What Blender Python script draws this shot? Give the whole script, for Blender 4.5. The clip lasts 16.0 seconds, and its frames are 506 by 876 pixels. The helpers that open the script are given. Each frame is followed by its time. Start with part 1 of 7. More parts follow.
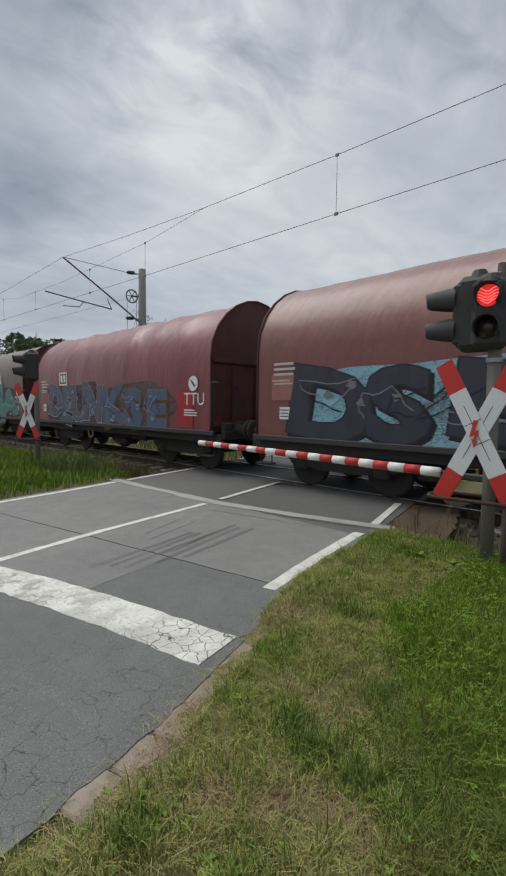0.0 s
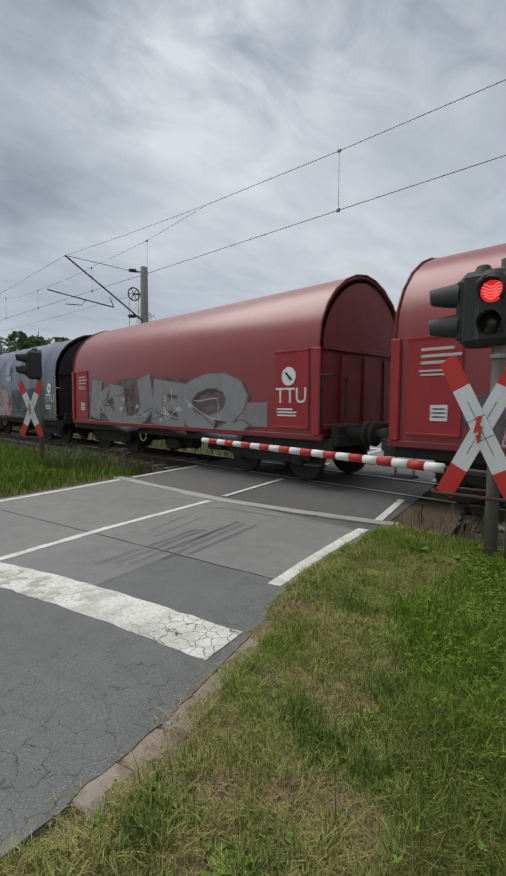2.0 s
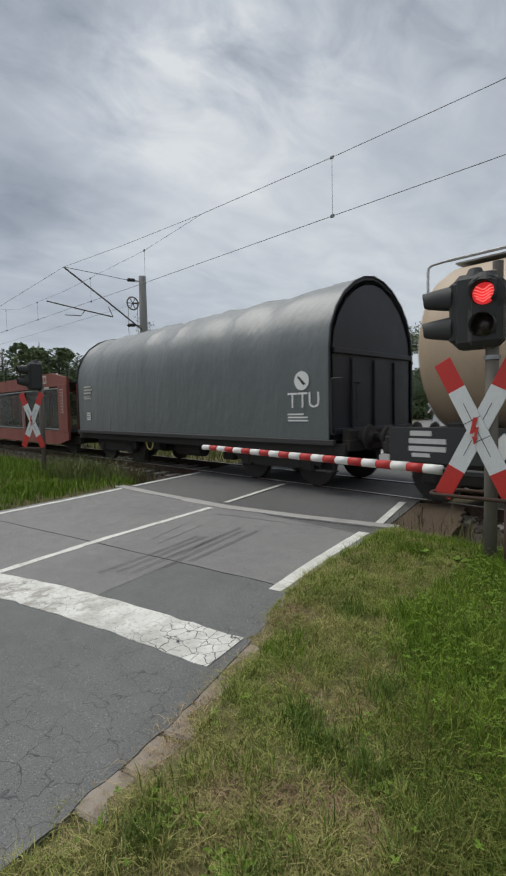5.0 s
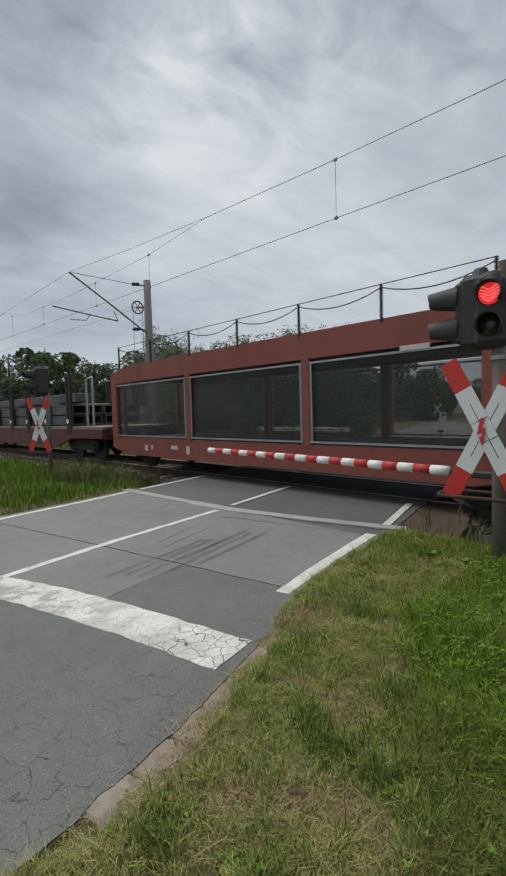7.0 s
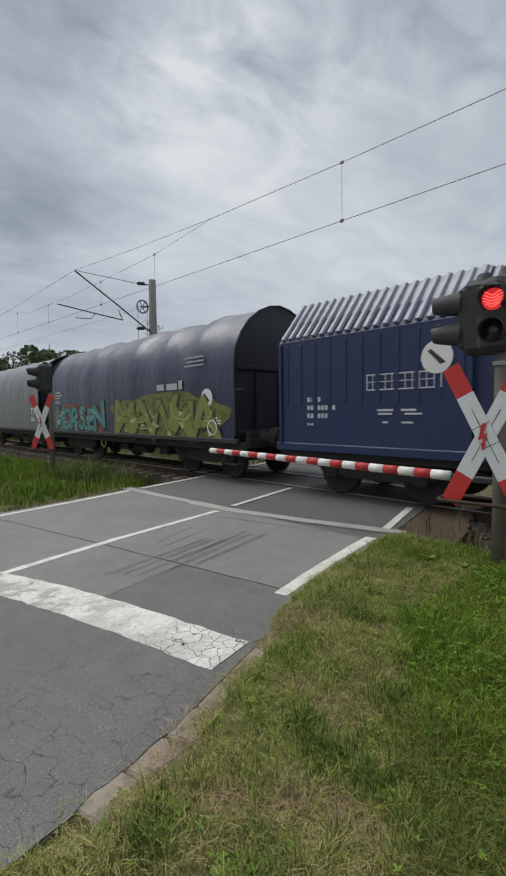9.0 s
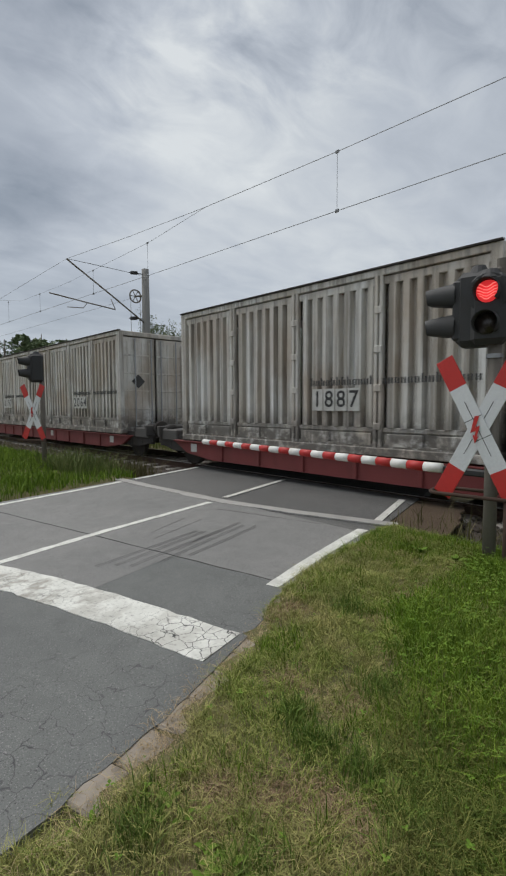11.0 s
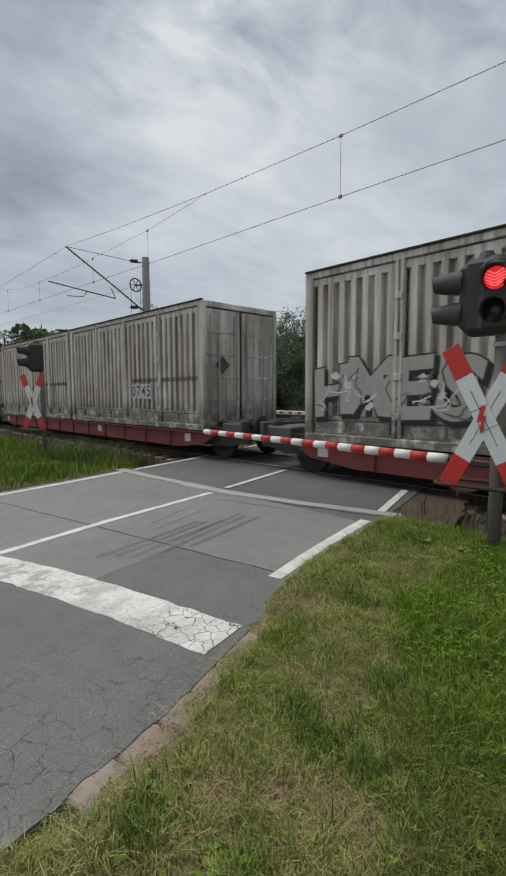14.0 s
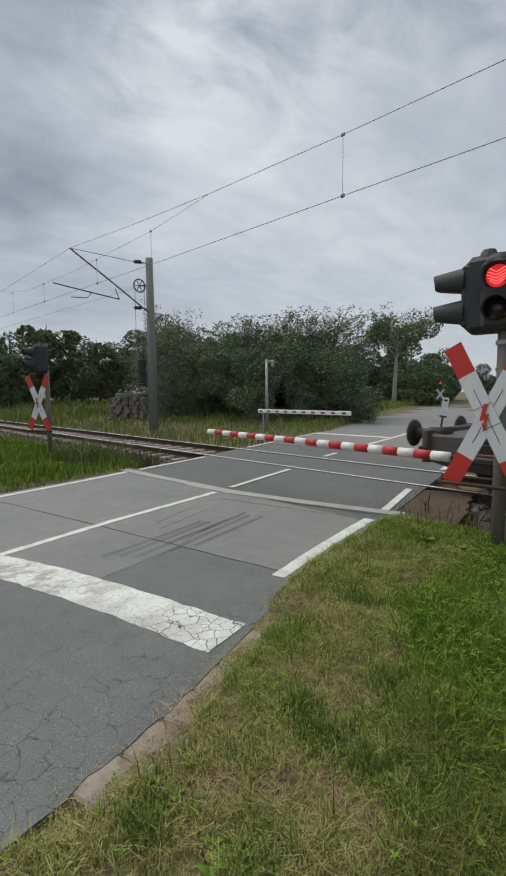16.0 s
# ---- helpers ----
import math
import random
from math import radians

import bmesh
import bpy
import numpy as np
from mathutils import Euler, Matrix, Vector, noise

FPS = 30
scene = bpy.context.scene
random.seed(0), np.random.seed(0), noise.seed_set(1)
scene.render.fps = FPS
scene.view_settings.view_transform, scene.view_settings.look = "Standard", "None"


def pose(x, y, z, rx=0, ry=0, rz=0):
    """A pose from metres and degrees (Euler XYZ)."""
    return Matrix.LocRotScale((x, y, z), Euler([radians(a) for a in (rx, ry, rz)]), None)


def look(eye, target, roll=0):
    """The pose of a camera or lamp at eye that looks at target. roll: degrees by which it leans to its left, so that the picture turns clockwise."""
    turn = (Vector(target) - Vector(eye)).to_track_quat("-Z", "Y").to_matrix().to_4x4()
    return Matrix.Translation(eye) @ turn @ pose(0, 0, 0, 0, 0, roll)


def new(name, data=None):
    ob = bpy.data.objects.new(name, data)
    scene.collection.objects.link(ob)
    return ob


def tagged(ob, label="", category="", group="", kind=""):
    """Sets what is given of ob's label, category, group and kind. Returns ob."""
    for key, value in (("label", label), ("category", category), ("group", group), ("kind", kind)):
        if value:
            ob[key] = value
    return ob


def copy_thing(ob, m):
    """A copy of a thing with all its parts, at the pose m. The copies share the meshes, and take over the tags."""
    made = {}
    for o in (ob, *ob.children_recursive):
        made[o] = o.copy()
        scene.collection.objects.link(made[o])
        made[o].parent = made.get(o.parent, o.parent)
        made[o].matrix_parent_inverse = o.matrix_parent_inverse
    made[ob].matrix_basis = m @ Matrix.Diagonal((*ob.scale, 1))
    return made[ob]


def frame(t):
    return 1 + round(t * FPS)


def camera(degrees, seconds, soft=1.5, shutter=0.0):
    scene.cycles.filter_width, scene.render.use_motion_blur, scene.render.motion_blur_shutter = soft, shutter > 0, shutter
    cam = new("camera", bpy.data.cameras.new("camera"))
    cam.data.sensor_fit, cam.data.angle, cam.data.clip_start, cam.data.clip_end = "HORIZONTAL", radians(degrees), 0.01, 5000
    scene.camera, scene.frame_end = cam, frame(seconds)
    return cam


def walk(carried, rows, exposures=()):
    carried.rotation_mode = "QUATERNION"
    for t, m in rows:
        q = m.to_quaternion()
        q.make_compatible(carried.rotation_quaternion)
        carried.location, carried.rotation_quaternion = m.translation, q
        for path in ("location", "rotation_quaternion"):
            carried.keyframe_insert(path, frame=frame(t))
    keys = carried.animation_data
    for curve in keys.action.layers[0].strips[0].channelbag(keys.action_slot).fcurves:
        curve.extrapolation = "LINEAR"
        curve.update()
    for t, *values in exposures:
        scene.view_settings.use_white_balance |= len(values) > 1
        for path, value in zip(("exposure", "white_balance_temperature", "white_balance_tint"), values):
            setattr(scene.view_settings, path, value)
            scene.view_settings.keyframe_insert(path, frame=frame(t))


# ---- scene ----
cam = camera(55.4, 16.0, soft=2.1, shutter=0.05)
PATH = [
    (0, (0.613, -7.65, 1.58), (-0.822, -6.262, 1.448), 0.6),
    (0.5, (0.605, -7.657, 1.582), (-0.83, -6.271, 1.445), 0.6),
    (1, (0.598, -7.67, 1.576), (-0.84, -6.287, 1.435), 0.6),
    (1.5, (0.597, -7.673, 1.572), (-0.842, -6.292, 1.428), 0.4),
    (2, (0.612, -7.678, 1.577), (-0.828, -6.298, 1.434), 0.3),
    (2.5, (0.623, -7.671, 1.58), (-0.814, -6.287, 1.441), 0.0),
    (3, (0.638, -7.668, 1.584), (-0.795, -6.279, 1.451), -0.1),
    (3.5, (0.658, -7.667, 1.589), (-0.776, -6.279, 1.462), -0.2),
    (4, (0.681, -7.669, 1.597), (-0.759, -6.286, 1.474), -0.5),
    (6.5, (0.655, -7.672, 1.584), (-0.802, -6.307, 1.464), -1.7),
    (7, (0.667, -7.677, 1.59), (-0.797, -6.318, 1.48), -1.6),
    (7.5, (0.671, -7.68, 1.591), (-0.802, -6.33, 1.492), -1.2),
    (8, (0.665, -7.672, 1.591), (-0.811, -6.326, 1.498), -0.9),
    (8.5, (0.673, -7.669, 1.592), (-0.805, -6.325, 1.497), -0.7),
    (9, (0.684, -7.671, 1.595), (-0.787, -6.32, 1.489), -0.6),
    (11.5, (0.657, -7.645, 1.592), (-0.79, -6.272, 1.446), -0.1),
    (12, (0.626, -7.648, 1.586), (-0.82, -6.275, 1.433), 0.2),
    (12.5, (0.609, -7.647, 1.582), (-0.837, -6.274, 1.421), 0.3),
    (13, (0.606, -7.629, 1.575), (-0.841, -6.258, 1.408), 0.2),
    (13.5, (0.611, -7.615, 1.59), (-0.839, -6.249, 1.412), -0.1),
    (14, (0.606, -7.606, 1.585), (-0.845, -6.242, 1.403), -0.2),
    (14.5, (0.602, -7.605, 1.579), (-0.852, -6.244, 1.395), -0.4),
    (15, (0.622, -7.606, 1.592), (-0.838, -6.252, 1.406), -0.6),
    (15.5, (0.616, -7.612, 1.581), (-0.845, -6.259, 1.397), -0.5),
    (16, (0.634, -7.607, 1.588), (-0.83, -6.258, 1.404), -0.6),
]
walk(cam, [(t, look(e, a, r)) for t, e, a, r in PATH])

# ---- world and light ----
world = bpy.data.worlds.new("overcast_sky")
scene.world = world
world.use_nodes = True
SUN_EL, SUN_AZ = radians(62), radians(260)


def sky_nodes():
    nt = world.node_tree
    nt.nodes.clear()
    N, L = nt.nodes.new, nt.links.new
    out, bg = N("ShaderNodeOutputWorld"), N("ShaderNodeBackground")
    sky = N("ShaderNodeTexSky")
    sky.sky_type, sky.sun_disc, sky.sun_elevation, sky.sun_rotation = "NISHITA", False, SUN_EL, SUN_AZ
    scale = N("ShaderNodeMixRGB")
    scale.blend_type, scale.inputs[0].default_value, scale.inputs[2].default_value = "MULTIPLY", 1, (0.1, 0.1, 0.1, 1)
    L(sky.outputs[0], scale.inputs[1])
    co, sep = N("ShaderNodeTexCoord"), N("ShaderNodeSeparateXYZ")
    L(co.outputs["Generated"], sep.inputs[0])

    def mathn(op, a, b):
        m = N("ShaderNodeMath")
        m.operation = op
        for i, v in enumerate((a, b)):
            if isinstance(v, (int, float)):
                m.inputs[i].default_value = v
            else:
                L(v, m.inputs[i])
        return m.outputs[0]

    up = mathn("MAXIMUM", sep.outputs[2], 0.0)
    den = mathn("ADD", up, 0.16)
    comb = N("ShaderNodeCombineXYZ")
    L(mathn("DIVIDE", sep.outputs[0], den), comb.inputs[0])
    L(mathn("DIVIDE", sep.outputs[1], den), comb.inputs[1])

    def clouds(sc, det, off, rough, dist):
        mp = N("ShaderNodeMapping")
        mp.inputs["Location"].default_value = off
        mp.inputs["Rotation"].default_value = (0, 0, radians(28))
        mp.inputs["Scale"].default_value = (1.0, 0.62, 1)
        L(comb.outputs[0], mp.inputs[0])
        n = N("ShaderNodeTexNoise")
        n.inputs["Scale"].default_value, n.inputs["Detail"].default_value = sc, det
        n.inputs["Roughness"].default_value, n.inputs["Distortion"].default_value = rough, dist
        L(mp.outputs[0], n.inputs["Vector"])
        return n.outputs[0]

    # ragged edges: the layer's coordinates are stirred before the large cloud masses are laid out on it
    stir = N("ShaderNodeTexNoise")
    stir.inputs["Scale"].default_value, stir.inputs["Detail"].default_value, stir.inputs["Roughness"].default_value = 2.6, 6, 0.6
    L(comb.outputs[0], stir.inputs["Vector"])
    shift = N("ShaderNodeVectorMath")
    shift.operation = "MULTIPLY_ADD"
    L(stir.outputs[1], shift.inputs[0])
    shift.inputs[1].default_value, shift.inputs[2].default_value = (0.55, 0.55, 0), (-0.275, -0.275, 0)
    stirred = N("ShaderNodeVectorMath")
    L(comb.outputs[0], stirred.inputs[0])
    L(shift.outputs[0], stirred.inputs[1])

    def mass(x, y, rx, ry, turn):
        """A soft-edged cloud mass on the layer: 1 in its middle, 0 outside."""
        mp, g = N("ShaderNodeMapping"), N("ShaderNodeTexGradient")
        mp.vector_type, g.gradient_type = "TEXTURE", "QUADRATIC_SPHERE"
        mp.inputs["Location"].default_value, mp.inputs["Scale"].default_value = (x, y, 0), (rx, ry, 1)
        mp.inputs["Rotation"].default_value = (0, 0, radians(turn))
        L(stirred.outputs[0], mp.inputs[0])
        L(mp.outputs[0], g.inputs[0])
        return mathn("POWER", g.outputs[1], 0.6)

    big, small = clouds(CLOUD_BIG, 4, CLOUD_AT, 0.5, 0.2), clouds(6.5, 7, (3.1, 1.7, 0), 0.55, 0.5)
    v = mathn("ADD", 0.535, mathn("MULTIPLY", mathn("SUBTRACT", big, 0.5), 0.45))
    broken = mathn("ADD", 0.18, mathn("MULTIPLY", mass(-0.62, 0.72, 0.8, 0.6, 0), 0.85))
    v = mathn("ADD", v, mathn("MULTIPLY", mathn("SUBTRACT", small, 0.49), broken))
    for m, k in CLOUD_MASSES:
        v = mathn("ADD", v, mathn("MULTIPLY", mass(*m), k))
    ramp = N("ShaderNodeValToRGB")
    L(v, ramp.inputs[0])
    el = ramp.color_ramp.elements
    el[0].position, el[0].color = 0.30, (0.225, 0.26, 0.305, 1)
    el[1].position, el[1].color = 0.68, (0.68, 0.71, 0.72, 1)
    for p, c in ((0.42, (0.345, 0.38, 0.43, 1)), (0.53, (0.475, 0.512, 0.56, 1))):
        e = el.new(p)
        e.color = c
    # haze: the cloud cover evens out towards the horizon
    haze = N("ShaderNodeMixRGB")
    haze.inputs[2].default_value = (0.44, 0.482, 0.535, 1)
    L(ramp.outputs[0], haze.inputs[1])
    h = N("ShaderNodeMapRange")
    h.inputs["From Min"].default_value, h.inputs["From Max"].default_value = 0.28, 0.0
    h.inputs["To Min"].default_value, h.inputs["To Max"].default_value = 0.0, 0.62
    L(up, h.inputs["Value"])
    L(h.outputs[0], haze.inputs[0])
    mix = N("ShaderNodeMixRGB")
    mix.inputs[0].default_value = 0.9
    L(scale.outputs[0], mix.inputs[1])
    L(haze.outputs[0], mix.inputs[2])
    L(mix.outputs[0], bg.inputs[0])
    bg.inputs[1].default_value = SKY_STRENGTH
    L(bg.outputs[0], out.inputs[0])


CLOUD_BIG, CLOUD_AT, SKY_STRENGTH = 0.75, (0.4, 0.3, 0), 1.38
# masses of the cloud layer: (place and reach on the layer, turn), brighter (+) or darker (-)
CLOUD_MASSES = (((-1.72, 0.56, 0.75, 0.48, 15), -0.22), ((-1.28, 0.80, 0.75, 0.30, 40), 0.11), ((-1.03, 0.40, 0.3, 0.22, 0), -0.18), ((-2.9, 1.1, 1.1, 0.7, 20), -0.09), ((-0.5, 1.0, 0.5, 0.35, 0), -0.06))
sky_nodes()
sun = new("sun", bpy.data.lights.new("sun", "SUN"))
sun.data.energy, sun.data.angle, sun.data.color = 2.9, radians(50), (1.0, 0.97, 0.92)
sun.matrix_world = look((0, 0, 30), (0 - 30 * math.sin(SUN_AZ) / math.tan(SUN_EL), 0 - 30 * math.cos(SUN_AZ) / math.tan(SUN_EL), 0))
scene.view_settings.exposure = -0.35

# ---- materials ----
MATS = {}
FOLDS = 0.34


def ramp_of(nt, src, stops):
    r = nt.nodes.new("ShaderNodeValToRGB")
    el = r.color_ramp.elements
    el[0].position, el[0].color = stops[0][0], (*stops[0][1], 1)
    el[1].position, el[1].color = stops[-1][0], (*stops[-1][1], 1)
    for p, c in stops[1:-1]:
        el.new(p).color = (*c, 1)
    nt.links.new(src, r.inputs[0])
    return r.outputs[0]


def noise_of(nt, co, scale, detail=4, rough=0.55, stretch=None):
    n = nt.nodes.new("ShaderNodeTexNoise")
    n.inputs["Scale"].default_value, n.inputs["Detail"].default_value, n.inputs["Roughness"].default_value = scale, detail, rough
    if stretch:
        m = nt.nodes.new("ShaderNodeMapping")
        m.inputs["Scale"].default_value = stretch
        nt.links.new(co, m.inputs[0])
        co = m.outputs[0]
    nt.links.new(co, n.inputs["Vector"])
    return n.outputs[0]


def mixed(nt, fac, a, b, mode="MIX"):
    m = nt.nodes.new("ShaderNodeMixRGB")
    m.blend_type = mode
    for i, v in enumerate((fac, a, b)):
        if isinstance(v, (int, float)):
            m.inputs[i].default_value = v
        elif isinstance(v, tuple):
            m.inputs[i].default_value = (*v, 1)
        else:
            nt.links.new(v, m.inputs[i])
    return m.outputs[0]


def base_mat(name):
    m = bpy.data.materials.new(name)
    m.use_nodes = True
    nt = m.node_tree
    return m, nt, nt.nodes["Principled BSDF"], nt.nodes.new("ShaderNodeTexCoord").outputs["Object"]


def bump_of(nt, b, h, strength, dist=0.01):
    bp = nt.nodes.new("ShaderNodeBump")
    bp.inputs["Strength"].default_value, bp.inputs["Distance"].default_value = strength, dist
    nt.links.new(h, bp.inputs["Height"])
    nt.links.new(bp.outputs[0], b.inputs["Normal"])


def paint(name, col, rough=0.5, metal=0.0, dirt=(0.09, 0.075, 0.06), amount=0.35, scale=1.5, streak=None, bump=0.15, grain=40, emit=0):
    """Painted, coated or bare surface with stains at a large scale and grain at a small one."""
    if name in MATS:
        return MATS[name]
    m, nt, b, co = base_mat(name)
    big = noise_of(nt, co, scale, 6, 0.6, streak)
    fine = noise_of(nt, co, grain, 3)
    c1 = mixed(nt, ramp_of(nt, big, ((0.45, (0, 0, 0)), (0.75, (amount, amount, amount)))), col, dirt)
    c2 = mixed(nt, 0.22, c1, mixed(nt, fine, tuple(v * 0.5 for v in col), tuple(min(1, v * 1.5) for v in col)))
    nt.links.new(c2, b.inputs["Base Color"])
    nt.links.new(ramp_of(nt, big, ((0.3, (rough,) * 3), (0.8, (min(1, rough + 0.25),) * 3))), b.inputs["Roughness"])
    b.inputs["Metallic"].default_value = metal
    if bump:
        bump_of(nt, b, fine, bump, 0.004)
    if emit:
        b.inputs["Emission Color"].default_value, b.inputs["Emission Strength"].default_value = (*col, 1), emit
    MATS[name] = m
    return m


def tarp(name, col, rough=0.42, pale_col=(0.30, 0.25, 0.22), amount=0.3):
    """Coated tarpaulin: dust in streaks, a paler colour towards the top, slack folds between the bows."""
    if name in MATS:
        return MATS[name]
    m, nt, b, co = base_mat(name)
    streak = noise_of(nt, co, 1.2, 6, 0.6, (1.6, 1, 0.35))
    fine = noise_of(nt, co, 30, 3)
    sep = nt.nodes.new("ShaderNodeSeparateXYZ")
    nt.links.new(co, sep.inputs[0])
    # the colour pales with height, broken up by the streaks
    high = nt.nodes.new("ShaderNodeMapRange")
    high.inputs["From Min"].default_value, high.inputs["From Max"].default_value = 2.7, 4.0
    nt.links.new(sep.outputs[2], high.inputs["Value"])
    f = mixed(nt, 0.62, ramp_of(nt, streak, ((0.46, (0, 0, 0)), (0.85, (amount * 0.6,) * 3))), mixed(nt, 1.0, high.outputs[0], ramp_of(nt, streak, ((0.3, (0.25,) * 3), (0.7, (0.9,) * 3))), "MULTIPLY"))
    c = mixed(nt, f, col, pale_col)
    c = mixed(nt, 0.2, c, mixed(nt, fine, tuple(v * 0.45 for v in col), tuple(min(1, v * 1.5) for v in col)))
    nt.links.new(c, b.inputs["Base Color"])
    b.inputs["Roughness"].default_value = rough
    b.inputs["Coat Weight"].default_value, b.inputs["Coat Roughness"].default_value = 0.28, 0.26
    folds = mixed(nt, 0.35, noise_of(nt, co, 1.7, 3, 0.5, (2.2, 1, 0.6)), noise_of(nt, co, 5.0, 3, 0.5, (1.4, 1, 0.5)))
    bump_of(nt, b, folds, FOLDS if "steel" not in name else 0.06, 0.14)
    MATS[name] = m
    return m


def asphalt(name, col, light, crack=0.9):
    m, nt, b, co = base_mat(name)
    big, mid, fine = noise_of(nt, co, 0.5, 6, 0.65), noise_of(nt, co, 5, 6, 0.6), noise_of(nt, co, 120, 2)
    c = mixed(nt, ramp_of(nt, big, ((0.35, (0, 0, 0)), (0.7, (1, 1, 1)))), col, light)
    c = mixed(nt, 0.35, c, mixed(nt, mid, tuple(v * 0.5 for v in col), tuple(v * 1.6 for v in light)))
    c = mixed(nt, ramp_of(nt, fine, ((0.60, (0, 0, 0)), (0.70, (0.65,) * 3))), c, (0.33, 0.325, 0.31))
    c = mixed(nt, ramp_of(nt, fine, ((0.28, (0.8,) * 3), (0.42, (0,) * 3))), c, (0.02, 0.02, 0.022))
    # alligator cracks in worn areas only
    warp = nt.nodes.new("ShaderNodeVectorMath")
    warp.operation = "ADD"
    ns = nt.nodes.new("ShaderNodeTexNoise")
    ns.inputs["Scale"].default_value = 6
    nt.links.new(co, ns.inputs["Vector"])
    sc = nt.nodes.new("ShaderNodeVectorMath")
    sc.operation = "SCALE"
    sc.inputs["Scale"].default_value = 0.22
    nt.links.new(ns.outputs[1], sc.inputs[0])
    nt.links.new(co, warp.inputs[0])
    nt.links.new(sc.outputs[0], warp.inputs[1])
    vo = nt.nodes.new("ShaderNodeTexVoronoi")
    vo.feature = "DISTANCE_TO_EDGE"
    vo.inputs["Scale"].default_value = 3.8
    nt.links.new(warp.outputs[0], vo.inputs["Vector"])
    line = ramp_of(nt, vo.outputs["Distance"], ((0.002, (0.9, 0.9, 0.9)), (0.014, (0, 0, 0))))
    where = ramp_of(nt, noise_of(nt, co, 0.7, 3), ((0.42, (0, 0, 0)), (0.60, (crack,) * 3)))
    # the road breaks up most towards its unsupported edge
    sep, edge = nt.nodes.new("ShaderNodeSeparateXYZ"), nt.nodes.new("ShaderNodeMapRange")
    nt.links.new(co, sep.inputs[0])
    edge.inputs["From Min"].default_value, edge.inputs["From Max"].default_value = -3.4, -2.1
    edge.inputs["To Min"].default_value, edge.inputs["To Max"].default_value = 0.12, 1.0
    nt.links.new(sep.outputs[0], edge.inputs["Value"])
    where = mixed(nt, 1.0, mixed(nt, 0.6, where, edge.outputs[0]), edge.outputs[0], "MULTIPLY")
    lines = mixed(nt, 1.0, line, where, "MULTIPLY")
    c = mixed(nt, lines, c, (0.018, 0.018, 0.02))
    nt.links.new(c, b.inputs["Base Color"])
    b.inputs["Roughness"].default_value = 0.82
    bump_of(nt, b, mixed(nt, 1.0, fine, mixed(nt, lines, (1, 1, 1), (0, 0, 0)), "MULTIPLY"), 0.5, 0.012)
    MATS[name] = m
    return m


def road_paint(name, wear, cracks=0.0):
    """White thermoplastic marking, worn and grimed, with the road's cracks in it."""
    m, nt, b, co = base_mat(name)
    n1, n2 = noise_of(nt, co, 2.2, 6, 0.65, (1, 2.5, 1)), noise_of(nt, co, 30, 4)
    c = mixed(nt, ramp_of(nt, n1, ((0.4, (0, 0, 0)), (0.75, (wear,) * 3))), (0.66, 0.66, 0.61), (0.28, 0.27, 0.24))
    c = mixed(nt, ramp_of(nt, n2, ((0.55, (0, 0, 0)), (0.72, (wear,) * 3))), c, (0.16, 0.16, 0.155))
    if cracks:
        ns = nt.nodes.new("ShaderNodeTexNoise")
        ns.inputs["Scale"].default_value, ns.inputs["Detail"].default_value = 7, 4
        nt.links.new(co, ns.inputs["Vector"])
        warp = mixed(nt, 0.10, co, ns.outputs[1], "ADD")
        vo = nt.nodes.new("ShaderNodeTexVoronoi")
        vo.feature = "DISTANCE_TO_EDGE"
        vo.inputs["Scale"].default_value = 8.5
        nt.links.new(warp, vo.inputs["Vector"])
        line = ramp_of(nt, vo.outputs["Distance"], ((0.008, (1, 1, 1)), (0.032, (0, 0, 0))))
        where = ramp_of(nt, noise_of(nt, co, 1.3, 2), ((0.46, (0, 0, 0)), (0.58, (cracks * 0.5,) * 3)))
        sep, edge = nt.nodes.new("ShaderNodeSeparateXYZ"), nt.nodes.new("ShaderNodeMapRange")
        nt.links.new(co, sep.inputs[0])
        edge.inputs["From Min"].default_value, edge.inputs["From Max"].default_value = -2.75, -2.3
        nt.links.new(sep.outputs[0], edge.inputs["Value"])
        where = mixed(nt, edge.outputs[0], where, (1, 1, 1))
        grey = nt.nodes.new("ShaderNodeMapRange")
        grey.inputs["From Min"].default_value, grey.inputs["From Max"].default_value = -3.0, -3.7
        grey.inputs["To Min"].default_value, grey.inputs["To Max"].default_value = 0.35, 1.0
        nt.links.new(sep.outputs[0], grey.inputs["Value"])
        rub = ramp_of(nt, noise_of(nt, co, 2.6, 5, 0.65, (1.6, 0.9, 1)), ((0.47, (0, 0, 0)), (0.56, (0.8,) * 3)))
        c = mixed(nt, mixed(nt, 1.0, rub, grey.outputs[0], "MULTIPLY"), c, (0.27, 0.25, 0.215))
        c = mixed(nt, mixed(nt, 1.0, line, where, "MULTIPLY"), c, (0.03, 0.03, 0.03))
    nt.links.new(c, b.inputs["Base Color"])
    b.inputs["Roughness"].default_value = 0.7
    bump_of(nt, b, n2, 0.3, 0.006)
    MATS[name] = m
    return m


